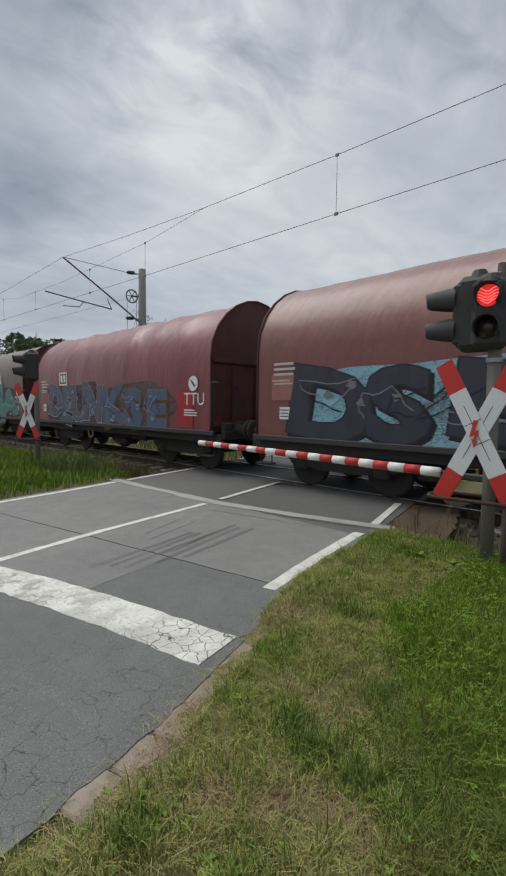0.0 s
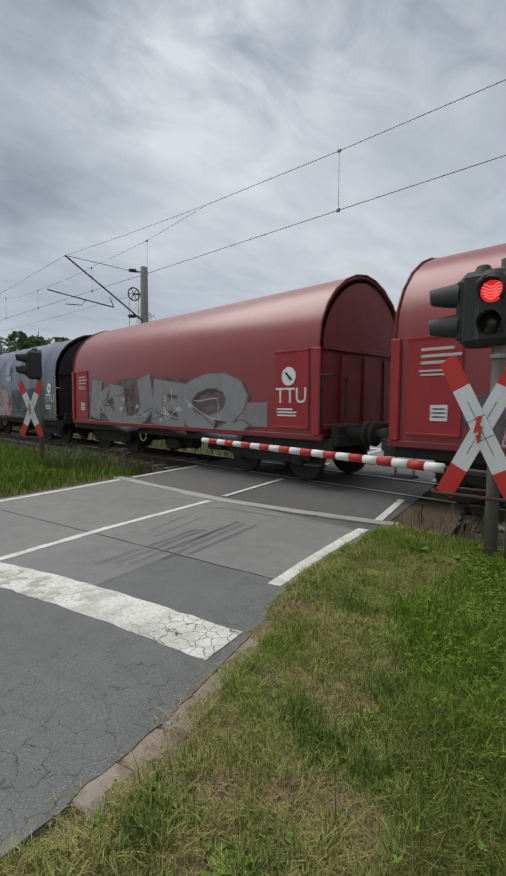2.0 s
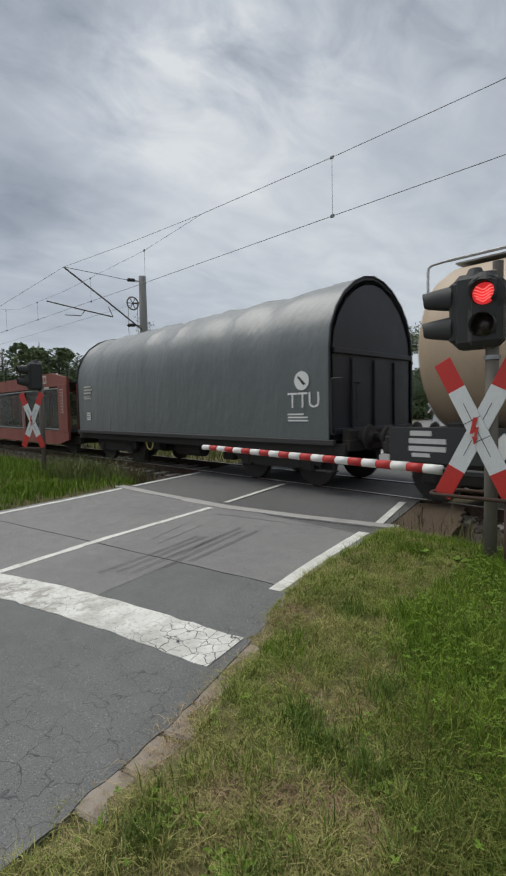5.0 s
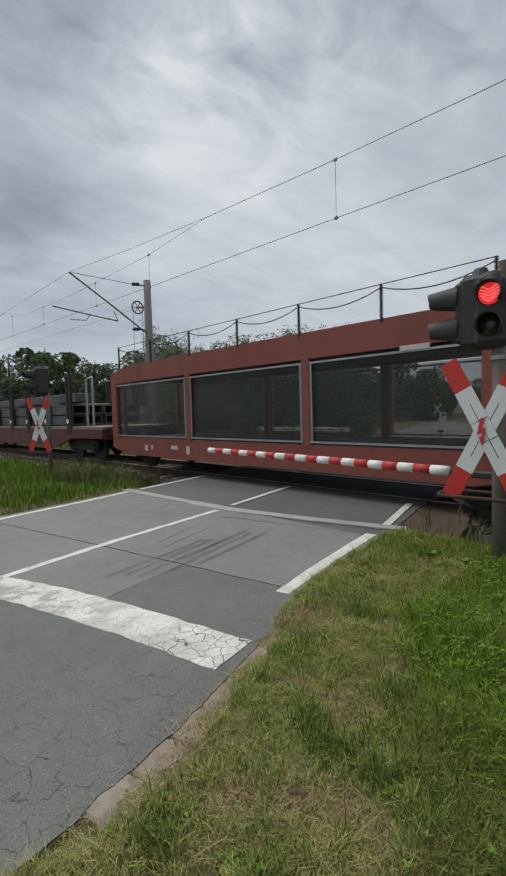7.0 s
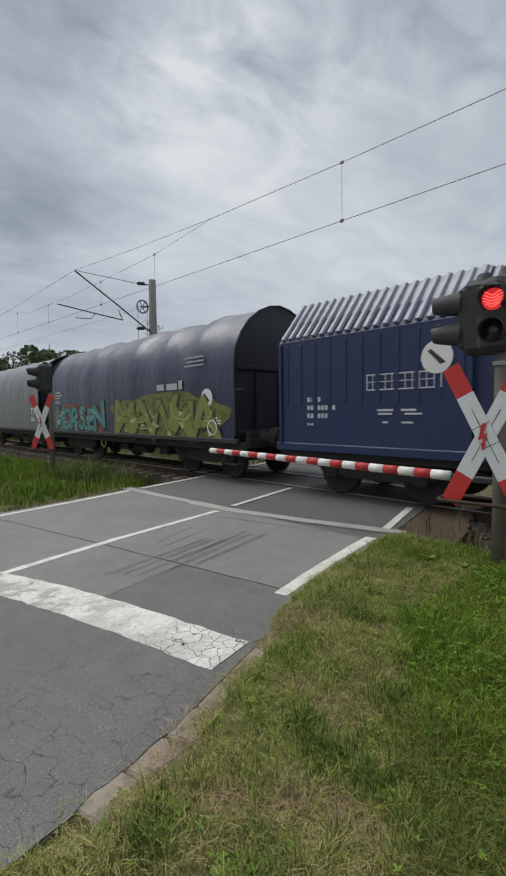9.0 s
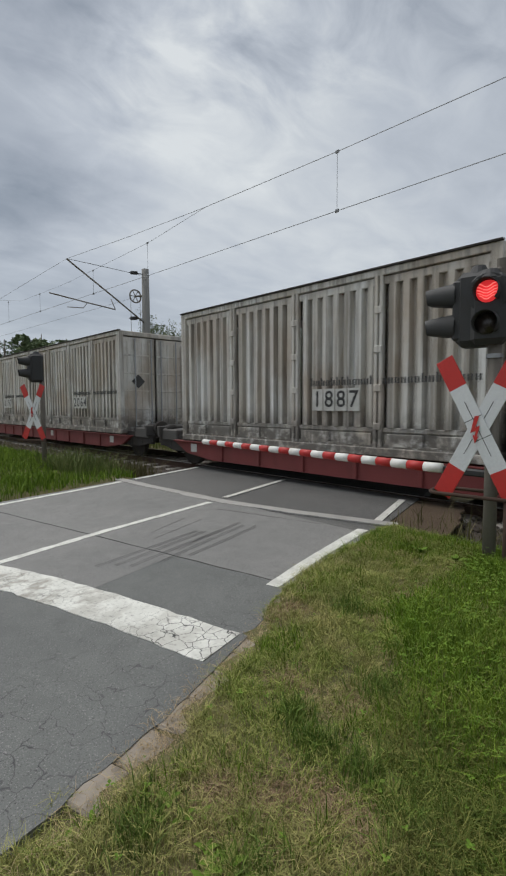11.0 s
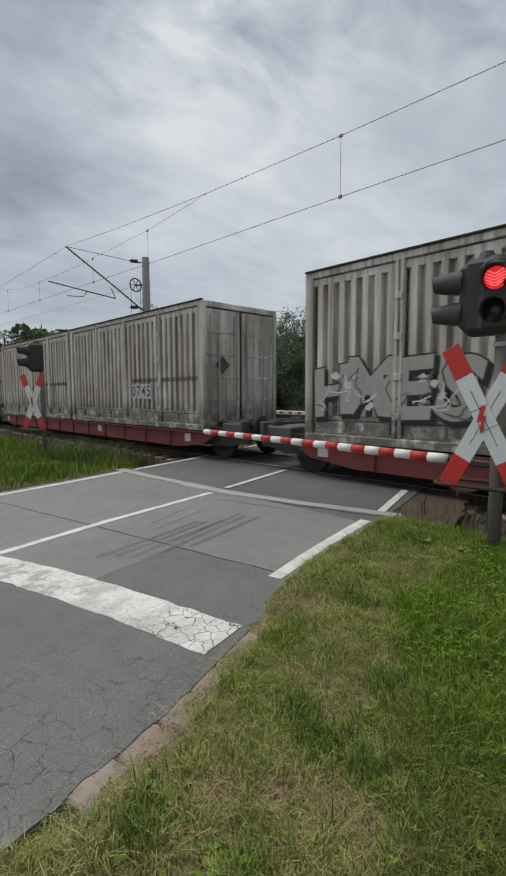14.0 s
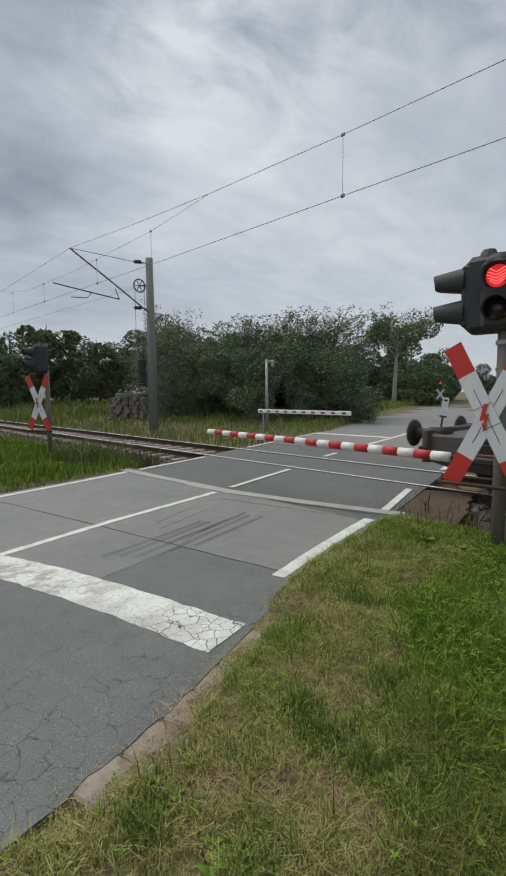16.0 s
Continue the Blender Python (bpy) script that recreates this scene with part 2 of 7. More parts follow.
def foliage(name, dark, light, dry=None, dryness=0.0, patch=0.8):
    """Leaves or blades: each one a shade of its own, in patches."""
    m, nt, b, co = base_mat(name)
    g = nt.nodes.new("ShaderNodeNewGeometry")
    rnd = g.outputs["Random Per Island"]
    c = mixed(nt, rnd, dark, light)
    pat = noise_of(nt, co, patch, 4, 0.6)
    c = mixed(nt, ramp_of(nt, pat, ((0.35, (0.0,) * 3), (0.7, (0.5,) * 3))), c, tuple(v * 0.6 for v in dark))
    if dry:
        d = mixed(nt, 0.5, ramp_of(nt, noise_of(nt, co, 1.3, 5, 0.7), ((0.44, (0,) * 3), (0.62, (1,) * 3))), ramp_of(nt, rnd, ((0.35, (0,) * 3), (0.9, (1,) * 3))))
        c = mixed(nt, mixed(nt, 1.0, d, (dryness,) * 3, "MULTIPLY"), c, dry)
    nt.links.new(c, b.inputs["Base Color"])
    b.inputs["Roughness"].default_value = 0.7
    b.inputs["Specular IOR Level"].default_value = 0.15
    b.inputs["Subsurface Weight"].default_value = 0.0
    MATS[name] = m
    return m


def soil(name, stops, scale=0.9, bump=0.6):
    m, nt, b, co = base_mat(name)
    n1, n2 = noise_of(nt, co, scale, 8, 0.7), noise_of(nt, co, 35, 4)
    c = ramp_of(nt, n1, stops)
    c = mixed(nt, 0.5, c, mixed(nt, n2, (0.02, 0.02, 0.012), tuple(min(1, v * 1.7) for v in stops[-1][1])))
    nt.links.new(c, b.inputs["Base Color"])
    b.inputs["Roughness"].default_value = 0.95
    bump_of(nt, b, n2, bump, 0.04)
    MATS[name] = m
    return m


ASPHALT = asphalt("asphalt", (0.102, 0.107, 0.104), (0.145, 0.149, 0.142), 0.8)
ASPHALT_OLD = asphalt("asphalt_worn", (0.150, 0.150, 0.146), (0.215, 0.211, 0.202), 0.45)
ASPHALT_DARK = asphalt("asphalt_patch", (0.082, 0.082, 0.080), (0.125, 0.123, 0.118), 0.3)
WHITE_LINE = road_paint("road_marking", 0.55)
STOP_LINE = road_paint("stop_line_marking", 0.6, 1.0)
GRASS_SOIL = soil("turf", ((0.3, (0.05, 0.065, 0.016)), (0.5, (0.085, 0.09, 0.028)), (0.7, (0.16, 0.125, 0.055))))
BALLAST = soil("ballast_stone", ((0.3, (0.03, 0.023, 0.018)), (0.5, (0.065, 0.05, 0.04)), (0.7, (0.11, 0.09, 0.075))), 9, 1.0)
BLADE = foliage("grass_blade", (0.105, 0.165, 0.025), (0.335, 0.40, 0.08), (0.48, 0.37, 0.185), 0.64, 3.2)
THATCH = foliage("thatch", (0.20, 0.125, 0.07), (0.50, 0.37, 0.235), patch=6)
BLADE_LUSH = foliage("lush_grass", (0.062, 0.130, 0.010), (0.23, 0.355, 0.032), (0.33, 0.29, 0.11), 0.16, 3.0)
BLADE_FAR = foliage("verge_grass", (0.09, 0.15, 0.03), (0.23, 0.28, 0.07), (0.34, 0.29, 0.12), 0.4)
STRAW = foliage("straw", (0.32, 0.235, 0.13), (0.56, 0.44, 0.27))
LEAF_A = foliage("leaf_dark", (0.10, 0.138, 0.082), (0.16, 0.205, 0.118))
LEAF_B = foliage("leaf_willow", (0.13, 0.165, 0.095), (0.215, 0.25, 0.155))
LEAF_C = foliage("leaf_mid", (0.105, 0.148, 0.075), (0.18, 0.225, 0.115))
WEED = foliage("weed_leaf", (0.08, 0.15, 0.014), (0.18, 0.29, 0.038))
BARK = paint("bark", (0.12, 0.10, 0.08), 0.9, 0, (0.04, 0.035, 0.03), 0.8, 3, (1, 1, 0.2), 0.8, 20)
PALE_BARK = paint("pale_bark", (0.34, 0.33, 0.29), 0.85, 0, (0.12, 0.11, 0.09), 0.7, 3, (1, 1, 0.4), 0.6, 20)
MAST_GREY = paint("mast_concrete", (0.20, 0.20, 0.19), 0.85, 0, (0.10, 0.095, 0.09), 0.6, 1.5, (1, 1, 0.2), 0.4, 50)
CONCRETE = paint("concrete", (0.36, 0.355, 0.33), 0.85, 0, (0.14, 0.13, 0.12), 0.6, 1.5, (1, 1, 0.2), 0.4, 50)
KERB = paint("kerb_concrete", (0.30, 0.262, 0.218), 0.9, 0, (0.10, 0.085, 0.065), 0.9, 7, None, 0.6, 60)
SLEEPER = paint("sleeper_concrete", (0.31, 0.285, 0.255), 0.9, 0, (0.08, 0.06, 0.045), 0.8, 2, None, 0.6, 40)
RUST = paint("rusty_steel", (0.07, 0.043, 0.032), 0.8, 0.3, (0.06, 0.035, 0.025), 0.7, 3, None, 0.5, 40)
# polished running surface; its sky reflection is put into a near-white, barely metallic colour
RAIL_TOP = paint("rail_top_sky_sheen", (0.90, 0.90, 0.89), 0.33, 0.15, (0.6, 0.58, 0.56), 0.3, 2, (0.2, 3, 1), 0.05)
GALV = paint("galvanised_steel", (0.36, 0.37, 0.38), 0.5, 0.7, (0.2, 0.19, 0.18), 0.5, 2, (1, 1, 0.3), 0.2)
POLE_GREY = paint("grey_pole_paint", (0.155, 0.14, 0.12), 0.65, 0.1, (0.08, 0.055, 0.038), 0.7, 2, (1, 1, 0.3), 0.3)
BLACK = paint("black_housing", (0.030, 0.031, 0.032), 0.6, 0, (0.05, 0.05, 0.046), 0.45, 3)
DARK = paint("running_gear_grime", (0.030, 0.027, 0.025), 0.75, 0.1, (0.06, 0.05, 0.04), 0.7, 2.5)
DARKER = paint("wagon_end_black", (0.035, 0.033, 0.034), 0.6, 0, (0.07, 0.06, 0.05), 0.5, 2)
WHITE = paint("white_paint", (0.78, 0.78, 0.75), 0.45, 0, (0.35, 0.32, 0.28), 0.3, 2, (1, 1, 0.4), 0.08)
SIGN_WHITE = paint("sign_white", (0.66, 0.68, 0.69), 0.4, 0, (0.42, 0.42, 0.41), 0.3, 2, None, 0.04)
SIGN_RED = paint("sign_red", (0.52, 0.028, 0.022), 0.4, 0, (0.3, 0.05, 0.04), 0.3, 2, None, 0.04)
BOOM_WHITE = paint("boom_white", (0.74, 0.73, 0.69), 0.45, 0, (0.42, 0.38, 0.32), 0.45, 4, None, 0.06)
BOOM_RED = paint("boom_red", (0.45, 0.025, 0.022), 0.45, 0, (0.22, 0.04, 0.03), 0.4, 4, None, 0.06)
RED_LAMP = paint("lit_red_lens", (1.0, 0.045, 0.05), 0.3, 0, (0.9, 0.03, 0.03), 0.2, 14, None, 0, 40, 0.6)
RED_DIM = paint("lens_bead", (1.0, 0.25, 0.22), 0.3, 0, (1, 0.2, 0.2), 0, 10, None, 0, 40, 1.1)
LENS_OFF = paint("unlit_lens", (0.02, 0.015, 0.012), 0.15, 0, (0.04, 0.03, 0.03), 0.2)
YELLOW = paint("yellow_handrail", (0.5, 0.42, 0.10), 0.5, 0, (0.2, 0.15, 0.08), 0.5)
WIRE = paint("copper_wire", (0.21, 0.22, 0.23), 0.6, 0.3, (0.04, 0.04, 0.04), 0.3)


# ---- mesh helpers ----
class Shape:
    """Collects vertices and faces of one mesh; faces carry a material slot."""

    def __init__(self):
        self.v, self.f, self.s = [], [], []

    def add(self, verts, faces, slot=0):
        n = len(self.v)
        self.v += [tuple(p) for p in verts]
        self.f += [tuple(i + n for i in f) for f in faces]
        self.s += [slot] * len(faces)
        return self

    def box(self, c, s, b=0.0, slot=0, m=None):
        """A box round c of size s, its edges chamfered by b."""
        h = [d / 2 for d in s]
        b = min(b, *(d * 0.45 for d in h))
        if b <= 0:
            vs = [Vector((x * h[0], y * h[1], z * h[2])) for x in (-1, 1) for y in (-1, 1) for z in (-1, 1)]
            fs = [(0, 1, 3, 2), (4, 6, 7, 5), (0, 4, 5, 1), (2, 3, 7, 6), (0, 2, 6, 4), (1, 5, 7, 3)]
        else:
            vs, idx = [], {}
            for x in (-1, 1):
                for y in (-1, 1):
                    for z in (-1, 1):
                        for a in range(3):
                            q = [x * (h[0] - b), y * (h[1] - b), z * (h[2] - b)]
                            q[a] = (x, y, z)[a] * h[a]
                            idx[x, y, z, a] = len(vs)
                            vs.append(Vector(q))
            fs = []
            for a in range(3):
                o1, o2 = (a + 1) % 3, (a + 2) % 3
                for sg in (-1, 1):
                    ring = []
                    for p, q in ((-1, -1), (1, -1), (1, 1), (-1, 1)):
                        k = [0, 0, 0]
                        k[a], k[o1], k[o2] = sg, p, q
                        ring.append(idx[(*k, a)])
                    fs.append(tuple(ring if sg > 0 else ring[::-1]))
                for p in (-1, 1):
                    for q in (-1, 1):
                        k0, k1 = [0, 0, 0], [0, 0, 0]
                        k0[a], k1[a] = -1, 1
                        k0[o1] = k1[o1] = p
                        k0[o2] = k1[o2] = q
                        r = (idx[(*k0, o1)], idx[(*k1, o1)], idx[(*k1, o2)], idx[(*k0, o2)])
                        fs.append(r if p * q > 0 else r[::-1])
            for x in (-1, 1):
                for y in (-1, 1):
                    for z in (-1, 1):
                        r = tuple(idx[x, y, z, a] for a in range(3))
                        fs.append(r if x * y * z > 0 else r[::-1])
        c = Vector(c)
        vs = [(m @ p if m else p) + c for p in vs]
        return self.add(vs, fs, slot)

    def tube(self, pts, r, n=8, slot=0, caps=True):
        """A round tube along pts; r is a radius or one radius for each point."""
        pts = [Vector(p) for p in pts]
        rs = r if isinstance(r, (list, tuple)) else [r] * len(pts)
        vs, fs, side = [], [], None
        for i, p in enumerate(pts):
            d = (pts[min(i + 1, len(pts) - 1)] - pts[max(i - 1, 0)]).normalized()
            if side is None:
                side = d.orthogonal().normalized()
            side = (side - d * side.dot(d)).normalized()
            o = d.cross(side)
            vs += [p + (side * math.cos(2 * math.pi * k / n) + o * math.sin(2 * math.pi * k / n)) * rs[i] for k in range(n)]
        for i in range(len(pts) - 1):
            fs += [(i * n + k, i * n + (k + 1) % n, (i + 1) * n + (k + 1) % n, (i + 1) * n + k) for k in range(n)]
        if caps:
            fs += [tuple(range(n))[::-1], tuple(range((len(pts) - 1) * n, len(pts) * n))]
        return self.add(vs, fs, slot)

    def loft(self, rings, slot=0, caps=True, closed=True):
        """Skins rings of equal counts of points."""
        n = len(rings[0])
        vs = [p for r in rings for p in r]
        fs = []
        for i in range(len(rings) - 1):
            for k in range(n if closed else n - 1):
                fs.append((i * n + k, i * n + (k + 1) % n, (i + 1) * n + (k + 1) % n, (i + 1) * n + k))
        if caps:
            fs += [tuple(range(n))[::-1], tuple(range((len(rings) - 1) * n, len(rings) * n))]
        return self.add(vs, fs, slot)

    def plate(self, pts, thick, direction, slot=0):
        """A flat outline pts given a thickness along direction."""
        d = Vector(direction) * thick
        return self.loft([[Vector(p) for p in pts], [Vector(p) + d for p in pts]], slot)

    def mesh(self, name, mats, smooth=False, fix=True):
        me = bpy.data.meshes.new(name)
        me.from_pydata(self.v, [], self.f)
        for m in mats if isinstance(mats, (list, tuple)) else [mats]:
            me.materials.append(m)
        if any(self.s):
            me.polygons.foreach_set("material_index", self.s)
        if fix:
            bm = bmesh.new()
            bm.from_mesh(me)
            bmesh.ops.recalc_face_normals(bm, faces=bm.faces)
            bm.to_mesh(me)
            bm.free()
        if smooth:
            me.polygons.foreach_set("use_smooth", [True] * len(me.polygons))
        me.update()
        return me


def part(name, shape, mats=None, parent=None, label="", smooth=False, at=None):
    """Links a shape, or a mesh that is already made, as one object under parent."""
    me = shape if isinstance(shape, bpy.types.Mesh) else shape.mesh(name, mats, smooth)
    ob = new(name, me)
    if parent:
        ob.parent = parent
    if at is not None:
        ob.matrix_local = at
    return tagged(ob, label) if label else ob


def thing(name, label, category, at=None, group="", kind=""):
    ob = tagged(new(name), label, category, group, kind)
    if at is not None:
        ob.matrix_world = at
    return ob


def lettering(text, size, offset=0.0, shear=0.0, space=1.0):
    """Flat letters as a mesh, standing upright and read from the track's near side, centred on their middle."""
    cu = bpy.data.curves.new("lettering", "FONT")
    cu.body, cu.size, cu.align_x, cu.align_y, cu.offset, cu.shear, cu.space_character = text, size, "CENTER", "CENTER", offset, shear, space
    cu.resolution_u = 3
    ob = new("lettering", cu)
    me = bpy.data.meshes.new_from_object(ob.evaluated_get(bpy.context.evaluated_depsgraph_get()))
    bpy.data.objects.remove(ob)
    me.transform(pose(0, 0, 0, 90))
    me.materials.clear()
    return me


def mist(col):
    """Sprayed colour that thins out in specks."""
    name = "mist_%02x%02x%02x" % tuple(int(c * 255) for c in col)
    if name not in MATS:
        m, nt, b, co = base_mat(name)
        n = mixed(nt, 0.5, noise_of(nt, co, 2.6, 5, 0.6), noise_of(nt, co, 55, 2))
        nt.links.new(mixed(nt, noise_of(nt, co, 5, 4), tuple(c * 0.6 for c in col), tuple(min(1, c * 1.3) for c in col)), b.inputs["Base Color"])
        b.inputs["Roughness"].default_value = 0.55
        tr, mx = nt.nodes.new("ShaderNodeBsdfTransparent"), nt.nodes.new("ShaderNodeMixShader")
        nt.links.new(ramp_of(nt, n, ((0.36, (0,) * 3), (0.50, (0.95,) * 3))), mx.inputs[0])
        nt.links.new(tr.outputs[0], mx.inputs[1])
        nt.links.new(b.outputs[0], mx.inputs[2])
        nt.links.new(mx.outputs[0], nt.nodes["Material Output"].inputs[0])
        MATS[name] = m
    return MATS[name]

# ---- the lie of the land ----
def lerp_line(pts, y):
    """x on a polyline of (x, y) points with rising y."""
    for (x0, y0), (x1, y1) in zip(pts, pts[1:]):
        if y <= y1:
            break
    return x0 + (x1 - x0) * (y - y0) / (y1 - y0)


CENTRE = [(-4.75, -9), (-5.08, -6.16), (-5.27, -4.7), (-5.48, -2.6), (-6.2, -0.24), (-7.05, 2.3), (-8.7, 8.6), (-10.6, 13.5), (-13.0, 19), (-22.5, 42), (-40, 80)]
RIGHT = [(-0.9, -9.5), (-1.36, -7.16), (-1.55, -6.45), (-1.86, -5.7), (-2.07, -5.2), (-2.22, -4.55), (-2.42, -3.6), (-2.58, -2.5), (-3.2, -0.3), (-3.95, 2.3), (-5.3, 8.6), (-6.2, 13.5), (-9.4, 19), (-19, 42), (-36, 80)]
LEFT = [(-8.25, -9), (-8.4, -5.3), (-8.6, -2.75), (-9.35, -0.2), (-10.2, 2.3), (-12.1, 8.6), (-14.2, 13.5), (-16.6, 19), (-26, 42), (-44, 80)]


def road_z(y):
    return -0.042 * min(7.0, max(0.0, -2.6 - y))


def smooth(a, b, t):
    t = min(1, max(0, (t - a) / (b - a)))
    return t * t * (3 - 2 * t)


def ground_z(x, y):
    base = road_z(y)
    left, right = lerp_line(LEFT, y), lerp_line(RIGHT, y)
    inside = min(x - left, right - x)
    n = noise.noise(Vector((x * 0.35, y * 0.35, 0))) * 0.05 + noise.noise(Vector((x * 1.6, y * 1.6, 3))) * 0.02
    verge = base + 0.03 + n
    if -1.6 < y < 3.4:
        verge = min(verge, -0.3 + 0.02 * n)
    elif y >= 3.4:
        verge = base - 0.3 + 0.3 * smooth(3.4, 7, y) + n + 0.25 * smooth(5, 11, y) * smooth(-12, -20, x)
    elif y > -2.6:
        verge = base + 0.03 + n - 0.33 * smooth(-2.6, -1.6, y)
    k = smooth(-7.25, -6.95, y) * (1 - smooth(-5.35, -4.75, y))
    t = smooth(-0.12 - 0.20 * k, 0.10 - 0.32 * k, inside)
    if -1.6 < y < 3.4:
        t = 1 if inside > -0.1 else 0
    return verge * (1 - t) + (base - 0.10 + 0.065 * k) * t


def steps(a, b, fine0, fine1, d, far):
    """Ascending coordinates, even between fine0 and fine1, ever wider outside."""
    mid = list(np.arange(fine0, fine1 + d / 2, d))
    lo, hi, g = [], [], d
    x = fine0
    while x > a:
        g = min(far, g * 1.35)
        x -= g
        lo.append(max(x, a))
    x, g = fine1, d
    while x < b:
        g = min(far, g * 1.35)
        x += g
        hi.append(min(x, b))
    return lo[::-1] + mid + hi


def grid_shape(xs, ys, zf):
    s = Shape()
    n = len(xs)
    s.v = [(x, y, zf(x, y)) for y in ys for x in xs]
    s.f = [(j * n + i, j * n + i + 1, (j + 1) * n + i + 1, (j + 1) * n + i) for j in range(len(ys) - 1) for i in range(n - 1)]
    s.s = [0] * len(s.f)
    return s


ground = part("ground", grid_shape(steps(-900, 900, -16, 4, 0.2, 60), steps(-400, 900, -11, 9, 0.2, 60), ground_z).mesh("ground", GRASS_SOIL, True, False), None)
tagged(ground, "grassy ground with worn soil beside the road", "ground", kind="structure")


# road surface, in lengths of its own wear
def road_piece(name, y0, y1, mat, label, dz=0.0, inset=0.0, slant=(0, 0)):
    ys = list(np.linspace(y0, y1, max(2, int((y1 - y0) / (0.06 if y0 < -3 else 0.22)) + 1)))
    top, s = [], Shape()
    nx = 14
    for y in ys:
        jag = 0.022 * noise.noise(Vector((0, y * 3, 9))) + 0.022 * noise.noise(Vector((0, y * 9, 3))) if y < -3 else 0
        a, b = lerp_line(LEFT, y) + inset, lerp_line(RIGHT, y) + jag - inset
        f = (y - y0) / (y1 - y0)
        k = slant[0] * (1 - f) ** 2 + slant[1] * f ** 2
        top.append([(a + (b - a) * i / nx, y + k * (a + (b - a) * i / nx + 5), road_z(y + k * (a + (b - a) * i / nx + 5)) + dz + 0.012 * math.sin(math.pi * i / nx) * (y < -2.8) + 0.0015 * noise.noise(Vector((a + i, y * 1.3, 0)))) for i in range(nx + 1)])
    s.loft(top, caps=False, closed=False)
    rim = [r[0] for r in top], [r[-1] for r in top]
    for r in rim:
        s.loft([r, [(x, y, z - 0.12) for x, y, z in r]], caps=False, closed=False)
    for r in (top[0], top[-1]):
        s.loft([r, [(x, y, z - 0.12) for x, y, z in r]], caps=False, closed=False)
    ob = part(name, s.mesh(name, mat, True, True))
    return tagged(ob, label, "road", kind="structure")


road_piece("road_behind", -20, -9.005, ASPHALT, "dark grey asphalt road leading up to the crossing")
road = road_piece("road", -9, -4.925, ASPHALT, "dark grey cracked asphalt road before the crossing", slant=(0, 0.18))
road_piece("road_worn", -4.925, -2.62, ASPHALT_OLD, "lighter worn asphalt road with tyre scuffs before the rails", slant=(0.18, 0))
crossing = road_piece("road_crossing", -2.6, 3.3, ASPHALT_DARK, "dark asphalt level crossing deck round the rails", -0.014)
road_piece("road_far", 3.32, 80, ASPHALT_OLD, "grey asphalt road running on behind the railway")


def stripe(name, pts, width, mat, parent, label, lift=0.004, thick=0.006, ragged=0.0):
    """A painted line of given width along pts (x, y), following the road."""
    fine = []
    for (x0, y0), (x1, y1) in zip(pts, pts[1:]):
        k = max(1, int(math.hypot(x1 - x0, y1 - y0) / 0.12))
        fine += [(x0 + (x1 - x0) * i / k, y0 + (y1 - y0) * i / k) for i in range(k)]
    fine.append(pts[-1])
    a, b = [], []
    for i, (x, y) in enumerate(fine):
        p, q = fine[max(0, i - 1)], fine[min(len(fine) - 1, i + 1)]
        d = Vector((q[0] - p[0], q[1] - p[1])).normalized()
        w = width / 2
        w1, w2 = w + ragged * random.uniform(-1, 1), w + ragged * random.uniform(-1, 1)
        z0 = lambda qx, qy: road_z(qy) + lift + (0.012 * math.sin(math.pi * min(1, max(0, (qx - lerp_line(LEFT, qy)) / (lerp_line(RIGHT, qy) - lerp_line(LEFT, qy))))) + 0.002 if qy < -2.8 else 0)
        a.append((x - d.y * w1, y + d.x * w1, z0(x - d.y * w1, y + d.x * w1)))
        b.append((x + d.y * w2, y - d.x * w2, z0(x + d.y * w2, y - d.x * w2)))
    s = Shape()
    s.loft([a, b], caps=False, closed=False)
    low = lambda r: [(x, y, z - thick) for x, y, z in r]
    s.loft([a, low(a)], caps=False, closed=False).loft([b, low(b)], caps=False, closed=False)
    return part(name, s, mat, parent, label)


stripe("stop_line", [(-5.0, -6.40), (-4.1, -6.09), (-3.1, -5.82), (-1.88, -5.55)], 0.43, STOP_LINE, road, "wide worn white stop line with cracks", ragged=0.012)
stripe("edge_line", [(-2.36, -4.56), (-2.56, -3.6), (-2.74, -2.52)], 0.135, WHITE_LINE, road, "white edge line", ragged=0.006)
stripe("edge_line", [(-2.83, -2.1), (-3.38, -0.42)], 0.11, WHITE_LINE, crossing, "white edge line", 0.0)
stripe("edge_line", [(-8.1, -7.5), (-8.2, -5.4), (-8.28, -4.13), (-8.42, -2.75)], 0.12, WHITE_LINE, road, "white edge line", ragged=0.006)
stripe("edge_line", [(-8.5, -2.5), (-9.12, -0.3)], 0.10, WHITE_LINE, crossing, "white edge line", 0.0)
stripe("centre_line", [(-5.0, -6.2), (-5.24, -4.74), (-5.44, -2.78)], 0.11, WHITE_LINE, road, "white centre line, worn", ragged=0.01)
stripe("centre_line", [(-5.6, -2.4), (-6.22, -0.26)], 0.10, WHITE_LINE, crossing, "white centre line", 0.0)
stripe("centre_line", [(-7.0, 1.85), (-7.2, 2.6)], 0.11, WHITE_LINE, crossing, "white centre line", 0.0)
